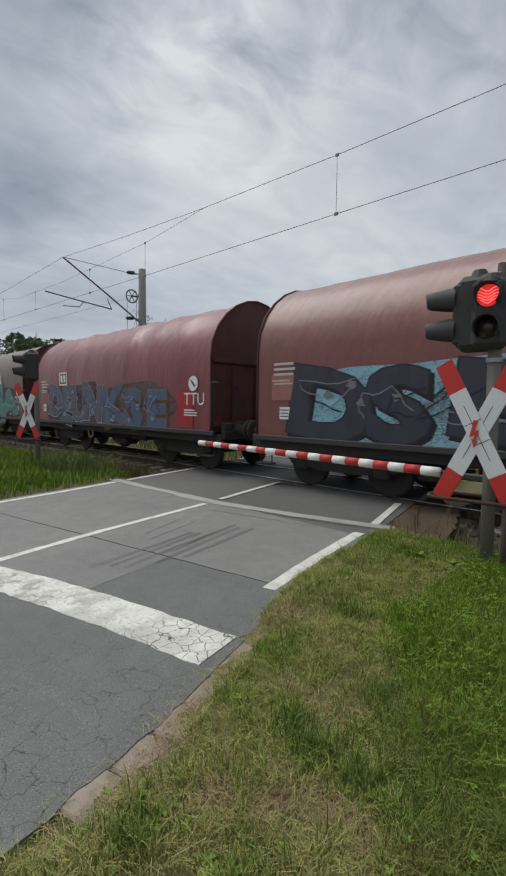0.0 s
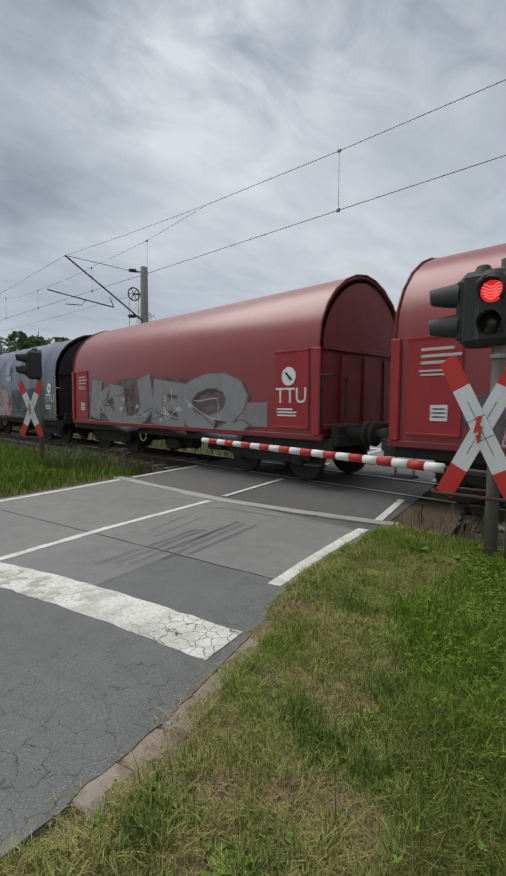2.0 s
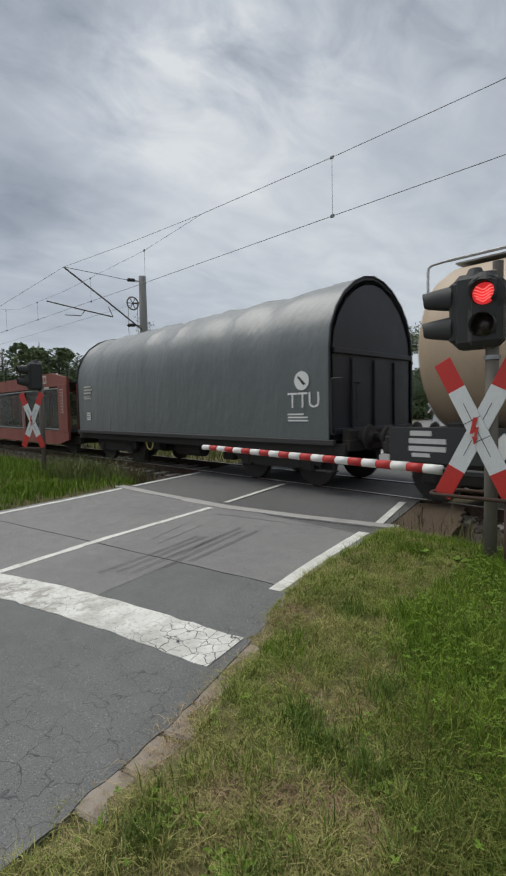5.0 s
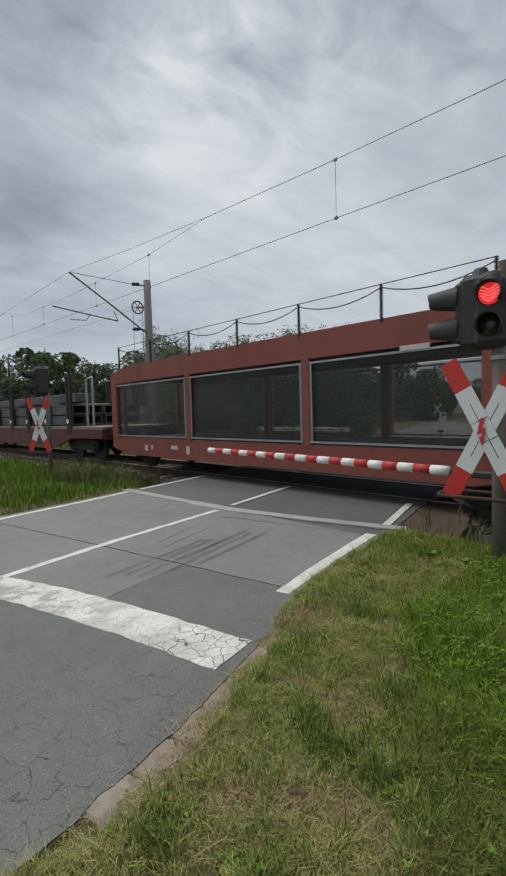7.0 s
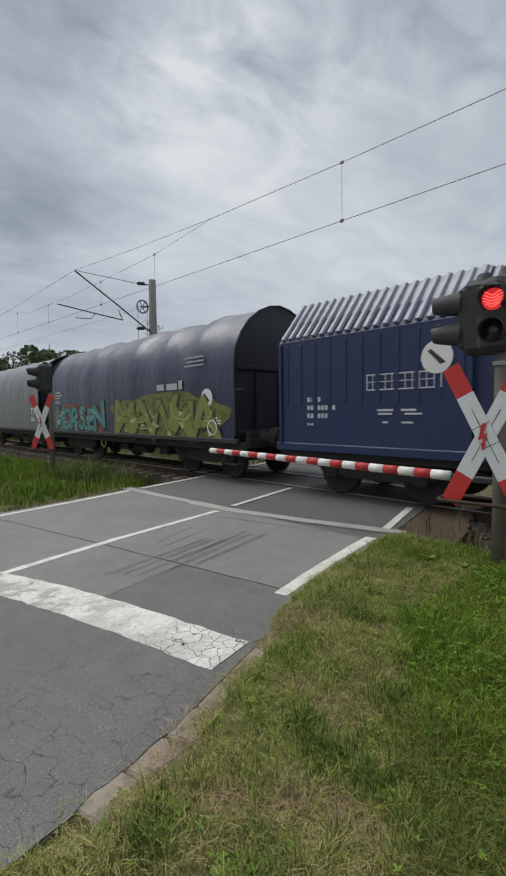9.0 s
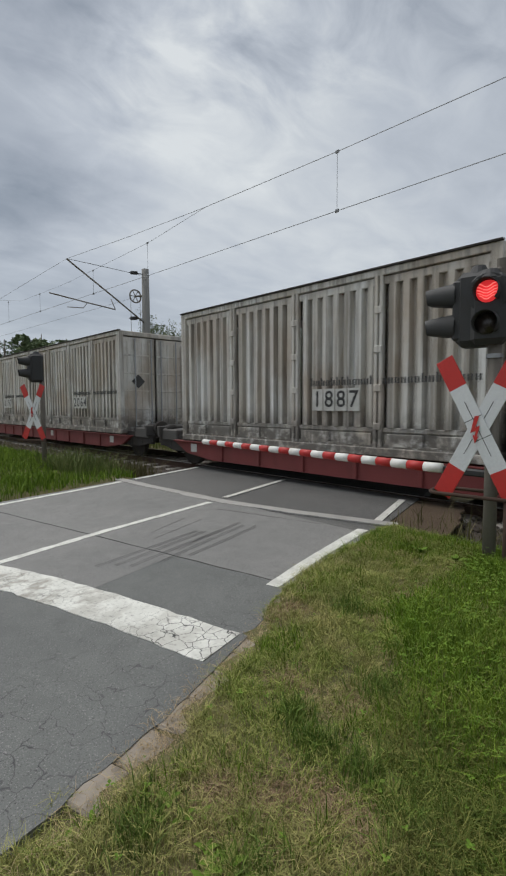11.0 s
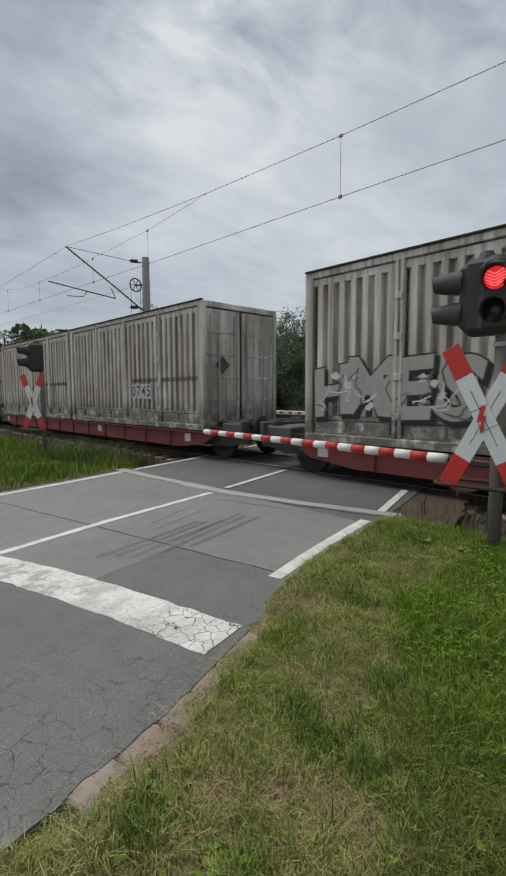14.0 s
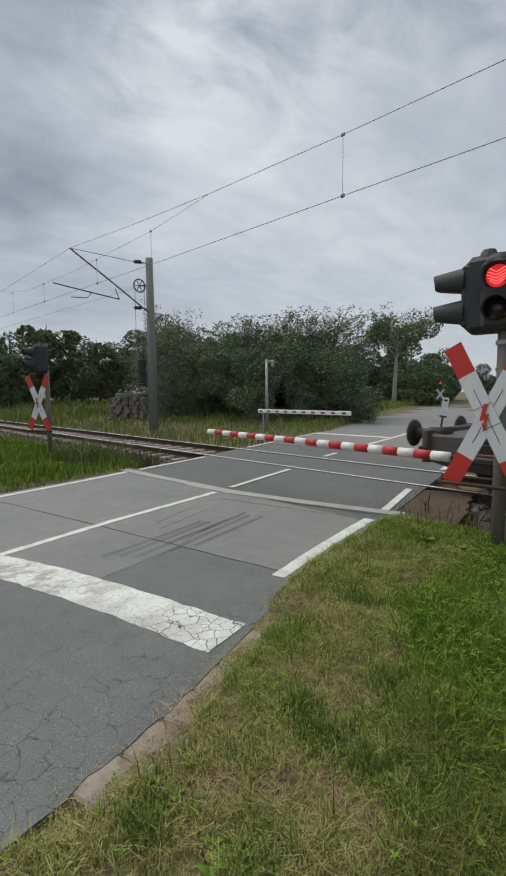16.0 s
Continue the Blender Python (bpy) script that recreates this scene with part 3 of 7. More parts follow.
stripe("centre_line", [(-7.5, 3.9), (-8.8, 8.9), (-9.9, 11.5)], 0.13, WHITE_LINE, road, "white centre line")
stripe("stop_line", [(-11.7, 7.1), (-8.5, 7.3)], 0.35, WHITE_LINE, road, "white stop line behind the railway")
stripe("edge_line", [(-3.9, 1.8), (-4.2, 2.9)], 0.11, WHITE_LINE, crossing, "white edge line", 0.0)
stripe("edge_line", [(-9.9, 1.9), (-11.6, 7.0)], 0.11, WHITE_LINE, crossing, "white edge line", 0.01)
STRIP = [(-10.3, -2.72), (-7.4, -2.74), (-5.3, -2.66), (-3.9, -2.38), (-2.55, -2.02)]
stripe("joint_strip", STRIP, 0.20, paint("strip_concrete", (0.34, 0.33, 0.31), 0.8, 0, (0.17, 0.16, 0.15), 0.6, 3), crossing, "pale concrete joint strip across the road", 0.012, 0.02, 0.006)
SEAM = paint("bitumen_seam", (0.045, 0.045, 0.044), 0.7)
stripe("seam", [(x, -4.925 + 0.18 * (x + 5) + 0.03 * noise.noise(Vector((x * 1.7, 4, 0)))) for x in np.linspace(-8.3, -2.3, 50)], 0.009, SEAM, road, "dark bitumen seam", 0.003, 0.004, 0.004)
TYRE = paint("tyre_scuff", (0.156, 0.153, 0.148), 0.85, 0, (0.185, 0.182, 0.176), 1.0, 5, (1, 3, 1))
for dx, y0, y1, w in ((0.0, -4.4, -3.7, 0.006), (0.25, -4.5, -3.6, 0.008)):
    stripe("tyre_scuff", [(-4.7 + dx, y0), (-4.95 + dx, y1)], w, TYRE, road, "dark tyre scuff", 0.002, 0.003, w * 0.4)
stripe("tyre_scuff", [(-5.0, -3.05), (-3.3, -2.66)], 0.035, TYRE, road, "dark tyre scuff", 0.002, 0.003, 0.015)

stripe("dirt_apron", [(-2.35, -2.35), (-2.5, -1.6), (-2.75, -0.8), (-3.0, -0.1)], 1.0, soil("rusty_dirt", ((0.3, (0.042, 0.026, 0.016)), (0.5, (0.078, 0.049, 0.03)), (0.7, (0.115, 0.078, 0.05))), 2.5, 0.8), crossing, "brown rusty dirt beside the crossing deck", -0.030, 0.02, 0.05)
stripe("worn_patch", [(x, -4.95 + 0.18 * (x + 5) - 0.655) for x in np.linspace(-8.2, -3.62, 30)], 1.30, ASPHALT_OLD, road, "lighter brownish grey worn asphalt patch", 0.0005, 0.004, 0.01)
for k, (xa, ya, xb, yb) in enumerate(((-4.10, -5.45, -4.32, -3.97), (-3.98, -5.3, -4.22, -3.9), (-3.84, -5.2, -4.12, -3.6), (-3.7, -4.9, -4.05, -3.4), (-3.9, -4.55, -4.2, -3.35), (-3.62, -4.6, -3.9, -3.3))):
    for d in (0.0, 0.045):
        ys = np.linspace(0, 1, 9)
        stripe("tyre_scuff", [(xa + d + (xb - xa) * t + 0.012 * math.sin(4 * t + k), ya + (yb - ya) * t) for t in ys], 0.005 + 0.002 * (k % 3), TYRE, road, "dark tyre scuff", 0.0035, 0.003, 0.003)

# kerb stones sunk along the road's edge
kerbs = thing("kerb", "row of weathered concrete edging stones sunk beside the road", "kerb", kind="structure")
kerb_mesh = Shape().box((0, 0, 0), (0.27, 0.272, 0.12), 0.014).mesh("kerb_stone", KERB)
y = -6.74
while y < -5.15:
    way = Vector((lerp_line(RIGHT, y + 0.13) - lerp_line(RIGHT, y - 0.13), 0.26, road_z(y + 0.13) - road_z(y - 0.13))).normalized()
    across = way.cross(Vector((0, 0, 1))).normalized()
    m = Matrix((across, way, across.cross(way))).transposed().to_4x4()
    mid = Vector((lerp_line(RIGHT, y), y, road_z(y) - 0.066 + random.uniform(-0.004, 0.004))) + across * (0.128 + random.uniform(-0.006, 0.006))
    part("kerb_stone", kerb_mesh, None, kerbs, at=Matrix.Translation(mid) @ m @ pose(0, 0, 0, random.uniform(-0.8, 0.8), random.uniform(-1, 1.5), random.uniform(-1.5, 1.5)))
    y += 0.277 * way.y

# ---- the track ----
def rail_mesh():
    prof = [(-0.075, -0.172), (0.075, -0.172), (0.075, -0.16), (0.012, -0.135), (0.012, -0.045), (0.036, -0.03), (0.036, -0.006), (0.028, 0.0), (-0.028, 0.0), (-0.036, -0.006), (-0.036, -0.03), (-0.012, -0.045), (-0.012, -0.135), (-0.075, -0.16)]
    s = Shape()
    s.loft([[(x, a, b) for a, b in prof] for x in (-420, -60, -20, -4, 40, 420)])
    me = s.mesh("rail", [RUST, RAIL_TOP])
    for p in me.polygons:
        if p.normal.z > 0.9 and abs(p.center.z) < 0.01:
            p.material_index = 1
    return me


RAILS = rail_mesh()
for yy in (0.0, 1.505):
    tagged(part("rail", RAILS, None, None, at=pose(0, yy, 0.003)), "steel rail with a polished running surface", "rail", "running rails", "structure")
for yy, side in ((0.07, 1), (1.435, -1)):
    s = Shape()
    pts = [(x, yy) for x in (-9.6, -6, -3.2)]
    s.box((-6.4, yy, -0.012), (6.6, 0.055, 0.012), 0.003)
    part("flange_groove", s, DARK, crossing, "dark flange groove beside the rail")

bed = Shape()
for x0, x1 in ((-420, -9.9), (-2.9, 420)):
    xs = steps(x0, x1, x0 if x0 > -10 else -45, x1 if x1 < 0 else 8, 0.35, 30)
    ys = [-1.75, -1.45, -1.1, -0.8, -0.4, 0.1, 0.75, 1.4, 1.9, 2.4, 2.7, 3.0, 3.4]
    hs = [-0.32, -0.24, -0.19, -0.19, -0.185, -0.18, -0.18, -0.18, -0.185, -0.19, -0.2, -0.26, -0.36]
    g = grid_shape(xs, ys, lambda x, y: hs[ys.index(y)] + 0.03 * noise.noise(Vector((x * 4, y * 4, 1))))
    bed.add(g.v, g.f)
tagged(part("ballast_bed", bed, BALLAST), "brown stone ballast bed under the track", "ballast", kind="structure")
stones = Shape()
for _ in range(9000):
    x = random.choice((random.uniform(-34, -9.9), random.uniform(-22, -9.9), random.uniform(-2.8, 3)))
    y = random.uniform(-1.6, 3.1)
    r = random.uniform(0.018, 0.042)
    c = Vector((x, y, (-0.17 if -0.9 < y < 2.4 else -0.22 - 0.1 * (abs(y - 0.75) - 1.6))))
    vs = [c + Vector((random.uniform(0.6, 1.3) * r * a, random.uniform(0.6, 1.3) * r * b, random.uniform(0.5, 1.1) * r * d)) for a, b, d in ((1, 0, 0), (-1, 0, 0), (0, 1, 0), (0, -1, 0), (0, 0, 1), (0, 0, -1))]
    stones.add(vs, [(0, 2, 4), (2, 1, 4), (1, 3, 4), (3, 0, 4), (2, 0, 5), (1, 2, 5), (3, 1, 5), (0, 3, 5)])
tagged(part("ballast", stones.mesh("ballast", BALLAST, False, False)), "loose brown ballast stones between the sleepers", "gravel", kind="stuff")
sl = Shape().box((0, 0, 0), (0.26, 2.5, 0.18), 0.03).mesh("sleeper", SLEEPER)
track = thing("track_sleepers", "weathered concrete sleepers under the rails", "sleepers", kind="structure")
for i in range(70):
    part("sleeper", sl, None, track, at=pose(-10.3 - 0.62 * i, 0.75, -0.24 + random.uniform(-0.01, 0.01), 0, 0, random.uniform(-1, 1)))
for i in range(14):
    part("sleeper", sl, None, track, at=pose(-2.4 + 0.62 * i, 0.75, -0.24 + random.uniform(-0.01, 0.01), 0, 0, random.uniform(-1, 1)))


# ---- overhead line ----
def mast():
    m = thing("catenary_mast", "tapered concrete catenary mast with cantilever and tension wheel", "mast", pose(-19.9, 4.75, -0.3))
    s = Shape()
    s.tube([(0, 0, 0), (0, 0, 4), (0, 0, 8.3)], [0.235, 0.205, 0.17], 14)
    part("pole", s, MAST_GREY, m, "grey spun concrete pole", True)
    part("foundation", Shape().box((0, 0, -0.12), (0.7, 0.7, 0.4), 0.05), CONCRETE, m)
    ty = -4.0
    s = Shape().tube([(0.05, -0.1, 5.75), (0.3, -2.0, 6.8), (0.5, ty, 7.9)], 0.035, 8)
    part("cantilever_tube", s, POLE_GREY, m, "dark steel cantilever tube", True)
    s = Shape().tube([(-0.2, -0.15, 8.05), (0.1, -2.0, 8.0), (0.45, ty + 0.1, 7.92)], 0.014, 6)
    part("stay", s, WIRE, m)
    for z, yy in ((8.05, -0.45), (5.95, -0.5)):
        s = Shape()
        for k in range(4):
            s.tube([(0, yy - 0.09 * k, z - 0.01 * k), (0, yy - 0.09 * k - 0.04, z - 0.01 * k)], 0.085, 10)
        s.tube([(0, yy + 0.3, z), (0, yy - 0.4, z - 0.04)], 0.025, 6)
        part("insulator", s, BLACK, m, "dark ribbed insulator")
    s = Shape().tube([(0.3, -1.75, 6.15), (0.2, -3.2, 6.32), (0.1, -4.6, 6.5)], 0.028, 8)
    s.tube([(0.3, -1.75, 6.15), (0.2, -1.9, 6.6)], 0.02, 6)
    part("registration_arm", s, POLE_GREY, m, "steel registration arm", True)
    s = Shape().tube([(0.2, -3.0, 6.3), (0.2, -3.2, 6.05), (0.2, -3.9, 6.0)], 0.018, 6)
    part("steady_arm", s, POLE_GREY, m)
    wheel = Shape()
    for xx in (-0.36,):
        ring = [(xx, -0.35 + 0.3 * math.cos(a), 7.05 + 0.3 * math.sin(a)) for a in np.linspace(0, 2 * math.pi, 17)]
        wheel.tube(ring, 0.035, 6)
        for k in range(6):
            a = math.pi * k / 3
            wheel.tube([(xx, -0.35, 7.05), (xx, -0.35 + 0.3 * math.cos(a), 7.05 + 0.3 * math.sin(a))], 0.02, 5)
        wheel.tube([(xx - 0.08, -0.35, 7.05), (xx + 0.4, -0.1, 7.05)], 0.04, 6)
    part("tension_wheel", wheel, POLE_GREY, m, "spoked steel tension wheel")
    s = Shape().tube([(-0.36, -0.6, 7.0), (-0.36, -0.6, 3.0)], 0.012, 5).tube([(-0.36, -0.1, 7.0), (-0.36, -0.1, 3.6)], 0.012, 5)
    part("tension_cable", s, WIRE, m)
    s = Shape()
    for k in range(9):
        s.tube([(-0.36, -0.35, 2.3 + 0.14 * k), (-0.36, -0.35, 2.42 + 0.14 * k)], 0.19, 12)
    part("balance_weight", s, BLACK, m, "stack of dark iron balance weights")
    return m


mast()


def sag(a, b, drop, n=14):
    a, b = Vector(a), Vector(b)
    return [a.lerp(b, k / n) - Vector((0, 0, drop * 4 * (k / n) * (1 - k / n))) for k in range(n + 1)]


def overhead_wire(name, pts, r, label):
    ob = part(name, Shape().tube(pts, r, 5), WIRE)
    return tagged(ob, label, "overhead wire", "overhead line", "structure")


overhead_wire("contact_wire", [(-140, 1.2, 6.0), (-60, 0.9, 6.1), (-29.3, 0.75, 6.02), (-20, 0.75, 5.85), (-12.8, 0.75, 5.7), (-5.7, 0.75, 5.6), (-2.5, 0.75, 5.55), (6, 0.75, 5.5), (60, 0.75, 5.5)], 0.008, "contact wire over the track")
overhead_wire("messenger_wire", [(-140, 1.0, 7.3), (-60, 0.9, 7.3), (-29, 0.8, 7.42), (-19.4, 0.75, 7.6), (-14.4, 0.75, 7.22), (-10.06, 0.75, 6.96), (-5.63, 0.75, 6.79), (-2.54, 0.75, 6.72), (4, 0.75, 6.7), (20, 0.75, 7.0), (60, 0.75, 7.4)], 0.0075, "messenger wire above the contact wire")
overhead_wire("stitch_wire", [(-10.06, 0.75, 6.96), (-13.1, 0.75, 6.72), (-19.4, 0.75, 6.62), (-25, 0.75, 6.75), (-29, 0.8, 7.42)], 0.005, "thin stitch wire by the mast")
overhead_wire("anchor_wire", [(-20.1, 4.4, 6.7), (-40, 2.6, 6.3), (-80, 1.4, 6.1), (-140, 1.0, 6.0)], 0.006, "tension wire running to the mast")
for x, z0, z1 in ((-5.65, 5.6, 6.79), (-13.1, 5.7, 6.72), (-17.0, 5.78, 6.64), (-22.5, 5.9, 6.68), (-27, 5.98, 7.0), (-33, 6.03, 7.4), (2.5, 5.52, 6.7), (9, 5.5, 6.78)):
    d = overhead_wire("dropper", [(x, 0.75, z0 - 0.03), (x, 0.75, z1)], 0.005, "thin dropper between messenger and contact wire")
    part("clip", Shape().box((x, 0.75, z0), (0.09, 0.03, 0.07), 0.01).box((x, 0.75, z1), (0.09, 0.03, 0.06), 0.01), WIRE, d)

# ---- crossing gear ----
def arrow_shape():
    k = 0.62
    pts = [(0.03, 0.20), (0.10, 0.20), (0.045, 0.015), (0.115, 0.05), (0.072, -0.13), (0.10, -0.12), (0.045, -0.24), (0.005, -0.10), (0.035, -0.115), (0.06, -0.035), (-0.03, -0.075)]
    return Shape().plate([((x - 0.045) * k, -0.03, z * k) for x, z in pts], 0.004, (0, -1, 0))


def crossbuck(m, arm, half, width, red):
    """St Andrew's cross: two slanting boards with red ends, arms given by their half extents (x, z)."""
    n = math.hypot(*half)
    for k, sg in enumerate((1, -1)):
        board = new("board")
        board.parent = m
        board.matrix_local = pose(0, -0.016 * k, arm, 0, sg * math.degrees(math.atan2(half[0], half[1])), 0)
        w = Shape().box((0, 0, 0), (width, 0.012, 2 * (n - red)), 0.003)
        part("white_field", w, SIGN_WHITE, board)
        part("red_end", Shape().box((0, 0, n - red / 2), (width, 0.012, red), 0.003), SIGN_RED, board, "red reflective end")
        part("red_end", Shape().box((0, 0, -n + red / 2), (width, 0.012, red), 0.003), SIGN_RED, board, "red reflective end")
        s = Shape()
        s.box((0, -0.0072, 0), (0.006, 0.002, 1.3 * (n - red)))
        if k == 1:
            s.box((0, -0.0072, width * 0.58), (width, 0.002, 0.006)).box((0, -0.0072, -width * 0.58), (width, 0.002, 0.006))
        part("panel_joint", s, DARK, board)


def signal_head(parent, at, lit=True, bead=True):
    """Two-lamp light signal in a black housing with long hoods."""
    h = part("signal_head", Shape().box((0, 0.10, -0.01), (0.32, 0.22, 0.66), 0.10).tube([(0, 0.0, 0.14), (0, 0.2, 0.14)], 0.185, 24).tube([(0, 0.10, 0.28), (0, 0.1, 0.37)], [0.13, 0.07], 14), BLACK, parent, "black signal housing", at=at)
    for z, on in ((0.15, lit), (-0.15, False)):
        part("lens", Shape().tube([(0, -0.012, z), (0, -0.03, z)], [0.105, 0.10], 20), RED_LAMP if on else LENS_OFF, h, "glowing red lens" if on else "unlit dark lens", True)
        if on and bead:
            s = Shape()
            for k in range(5):
                zz = z - 0.06 + 0.028 * k
                w = math.sqrt(max(0.001, 0.09 ** 2 - (zz - z) ** 2))
                s.tube([(w * (2 * i / 6 - 1), -0.032, zz + 0.018 * math.cos(i * 1.1)) for i in range(7)], 0.004, 4)
            part("lens_grid", s, RED_DIM, h, "bright ribs of the lens")
        s = Shape()
        a = np.linspace(-0.25 * math.pi, 1.25 * math.pi, 15)
        outer = [[(0.118 * math.cos(t) * k, y, z + 0.118 * math.sin(t) * k) for t in a] for y, k in ((-0.01, 1), (-0.12, 1), (-0.13, 0.97), (-0.01, 0.95))]
        s.loft(outer, caps=False, closed=False)
        part("hood", s, BLACK, h, "short black hood", True)
    return h


def side_signal(parent, at, long=0.28):
    """Signal head seen from its side, with two long tapering hoods."""
    h = part("signal_head", Shape().box((0.0, 0, -0.03), (0.34, 0.27, 0.74), 0.09).box((-0.15, 0, -0.03), (0.10, 0.24, 0.60), 0.04).tube([(0.02, 0, 0.30), (0.02, 0, 0.40)], [0.11, 0.06], 14), BLACK, parent, "black signal housing seen from its side", at=at)
    for z in (0.125, -0.185):
        s = Shape()
        ring = []
        for x, r, dz in ((-0.17, 0.15, 0.0), (-0.19 - long * 0.5, 0.125, 0.008), (-0.19 - long, 0.098, 0.014)):
            ring.append([(x - 0.03 * max(0, math.sin(t)) * (r < 0.1), r * math.cos(t), z + dz + r * max(-0.72, min(0.86, math.sin(t)))) for t in np.linspace(0, 2 * math.pi, 19)[:-1]])
        s.loft(ring, caps=False)
        s.loft([[(x + 0.004, y * 0.95, z + (zz - z) * 0.95) for x, y, zz in r] for r in ring], caps=False)
        part("hood", s, BLACK, h, "long black hood", True)
    return h


def crossing_post(at, flip=False):
    m = thing("crossing_signal", "St Andrew's cross and red light signal on a grey post", "railway signal", at, "crossing signals")
    s = Shape().tube([(0, 0, -0.35), (0, 0, 2.35)], 0.062, 14)
    part("post", s, POLE_GREY, m, "grey steel post with rust stains", True)
    part("collar", Shape().tube([(0, 0, 2.03), (0, 0, 2.07)], 0.078, 14), GALV, m)
    return m


near = crossing_post(pose(-1.165, -2.66, 0))
cross = new("crossbuck")
cross.parent = near
cross.matrix_local = pose(-0.10, -0.085, 0)
crossbuck(cross, 1.34, (0.36, 0.70), 0.185, 0.33)
part("lightning_arrow", arrow_shape(), SIGN_RED, cross, "red lightning arrow", at=pose(-0.02, 0, 1.34, 0, 0, 0) )
signal_head(near, pose(-0.02, -0.16, 2.50, 0, 0, 8))
side_signal(near, pose(-0.20, 0.02, 2.55, 0, 0, 6))
part("bracket", Shape().box((-0.06, 0, 2.2), (0.22, 0.10, 0.10), 0.02).box((-0.02, 0.0, 2.86), (0.14, 0.1, 0.06), 0.02).tube([(0.03, 0.04, 2.3), (0.03, 0.04, 2.98)], 0.05, 10), POLE_GREY, near, "steel bracket and top pipe")

far_post = crossing_post(pose(-12.5, -2.9, 0, 0, 0, 22))
part("top_pipe", Shape().tube([(0, 0, 2.3), (0, 0, 2.95)], 0.055, 12), POLE_GREY, far_post, smooth=True)
cross = new("crossbuck")
cross.parent = far_post
cross.matrix_local = pose(-0.10, -0.22, 0)
crossbuck(cross, 1.40, (0.36, 0.70), 0.185, 0.33)
part("lightning_arrow", arrow_shape(), SIGN_RED, cross, "red lightning arrow", at=pose(-0.02, 0, 1.40))
side_signal(far_post, pose(-0.06, -0.12, 2.58, 0, 0, 60), 0.22)
part("guard_rail", Shape().box((-0.1, -0.25, 0.66), (0.95, 0.05, 0.05), 0.01), RUST, far_post, "rusty guard bar")


def rounded(pts, r, n=6):
    """pts as a path with its corners rounded by r."""
    out = [Vector(pts[0])]
    for a, b, c in zip(pts, pts[1:], pts[2:]):
        a, b, c = Vector(a), Vector(b), Vector(c)
        p, q = b + (a - b).normalized() * r, b + (c - b).normalized() * r
        out += [(p.lerp(b, k / n)).lerp(b.lerp(q, k / n), k / n) for k in range(n + 1)]
    return out + [Vector(pts[-1])]


def guard_hoop():
    g = thing("guard_hoop", "rusty tubular guard hoop round the signal post", "guard rail", pose(-1.17, -2.66, 0))
    s = Shape().tube(rounded([(1.5, -0.20, 0.70), (-0.58, -0.20, 0.66), (-0.58, 0.20, 0.66), (1.5, 0.20, 0.70)], 0.18), 0.02, 8)
    part("hoop", s, RUST, g, "rust-brown bent tube", True)
    for y in (-0.2, 0.2):
        part("leg", Shape().tube([(0.22, y * 0.9, -0.3), (0.22, y * 0.9, 0.68)], 0.028, 8), RUST, g, smooth=True)
    return g


guard_hoop()


def barrier(at, length, r0, r1, stripes, label, posts=True):
    b = thing("barrier", label, "barrier", at, "crossing barriers")
    n = 2 * stripes + 1
    for i in range(n):
        a, c = length * i / n, length * (i + 1) / n
        ra, rc = r0 + (r1 - r0) * i / n, r0 + (r1 - r0) * (i + 1) / n
        part("boom_stripe", Shape().tube([(-a, 0, 0), (-c, 0, 0)], [ra, rc], 14), BOOM_RED if i % 2 else BOOM_WHITE, b, "red band" if i % 2 else "white band", True)
    part("end_cap", Shape().tube([(-length, 0, 0), (-length - 0.02, 0, 0)], [r1, r1 * 0.7], 14), BOOM_WHITE, b, smooth=True)
    return b


boom = barrier(pose(-1.93, -2.1, 0.818, 0, 0.85, 0), 4.63, 0.060, 0.047, 10, "lowered red and white striped barrier boom across the lane")
part("boom_arm", Shape().box((1.1, 0.06, -0.02), (2.3, 0.07, 0.08), 0.02), BLACK, boom, "dark boom arm")
part("drive_housing", Shape().box((2.3, 0.15, -0.45), (0.6, 0.45, 1.1), 0.04), POLE_GREY, boom, "grey barrier drive housing")
part("drive_foot", Shape().box((2.3, 0.15, -1.0), (0.7, 0.55, 0.2), 0.03), CONCRETE, boom)

farb = thing("barrier", "white and red barrier boom lowered behind the railway", "barrier", pose(-8.1, 4.5, 0.95), "crossing barriers")
part("boom", Shape().box((-2.05, 0, 0), (4.1, 0.06, 0.13), 0.02), BOOM_WHITE, farb, "white boom")
red = Shape().box((0, 0, 0), (0.17, 0.064, 0.075), 0.01).mesh("red_band", paint("boom_band_dark", (0.16, 0.03, 0.03), 0.5))
for i in range(10):
    part("red_band", red, None, farb, at=pose(-0.25 - 0.41 * i, -0.002, 0.0))
part("support_leg", Shape().tube([(-3.9, 0.05, 0), (-3.9, 0.05, -1.15)], 0.03, 8), GALV, farb)

lamp = thing("lamp_post", "slim grey lamp post beside the hedge", "lamp post", pose(-13.9, 6.6, -0.2))
part("pole", Shape().tube([(0, 0, 0), (0, 0, 3.2)], [0.07, 0.05], 10), GALV, lamp, smooth=True)
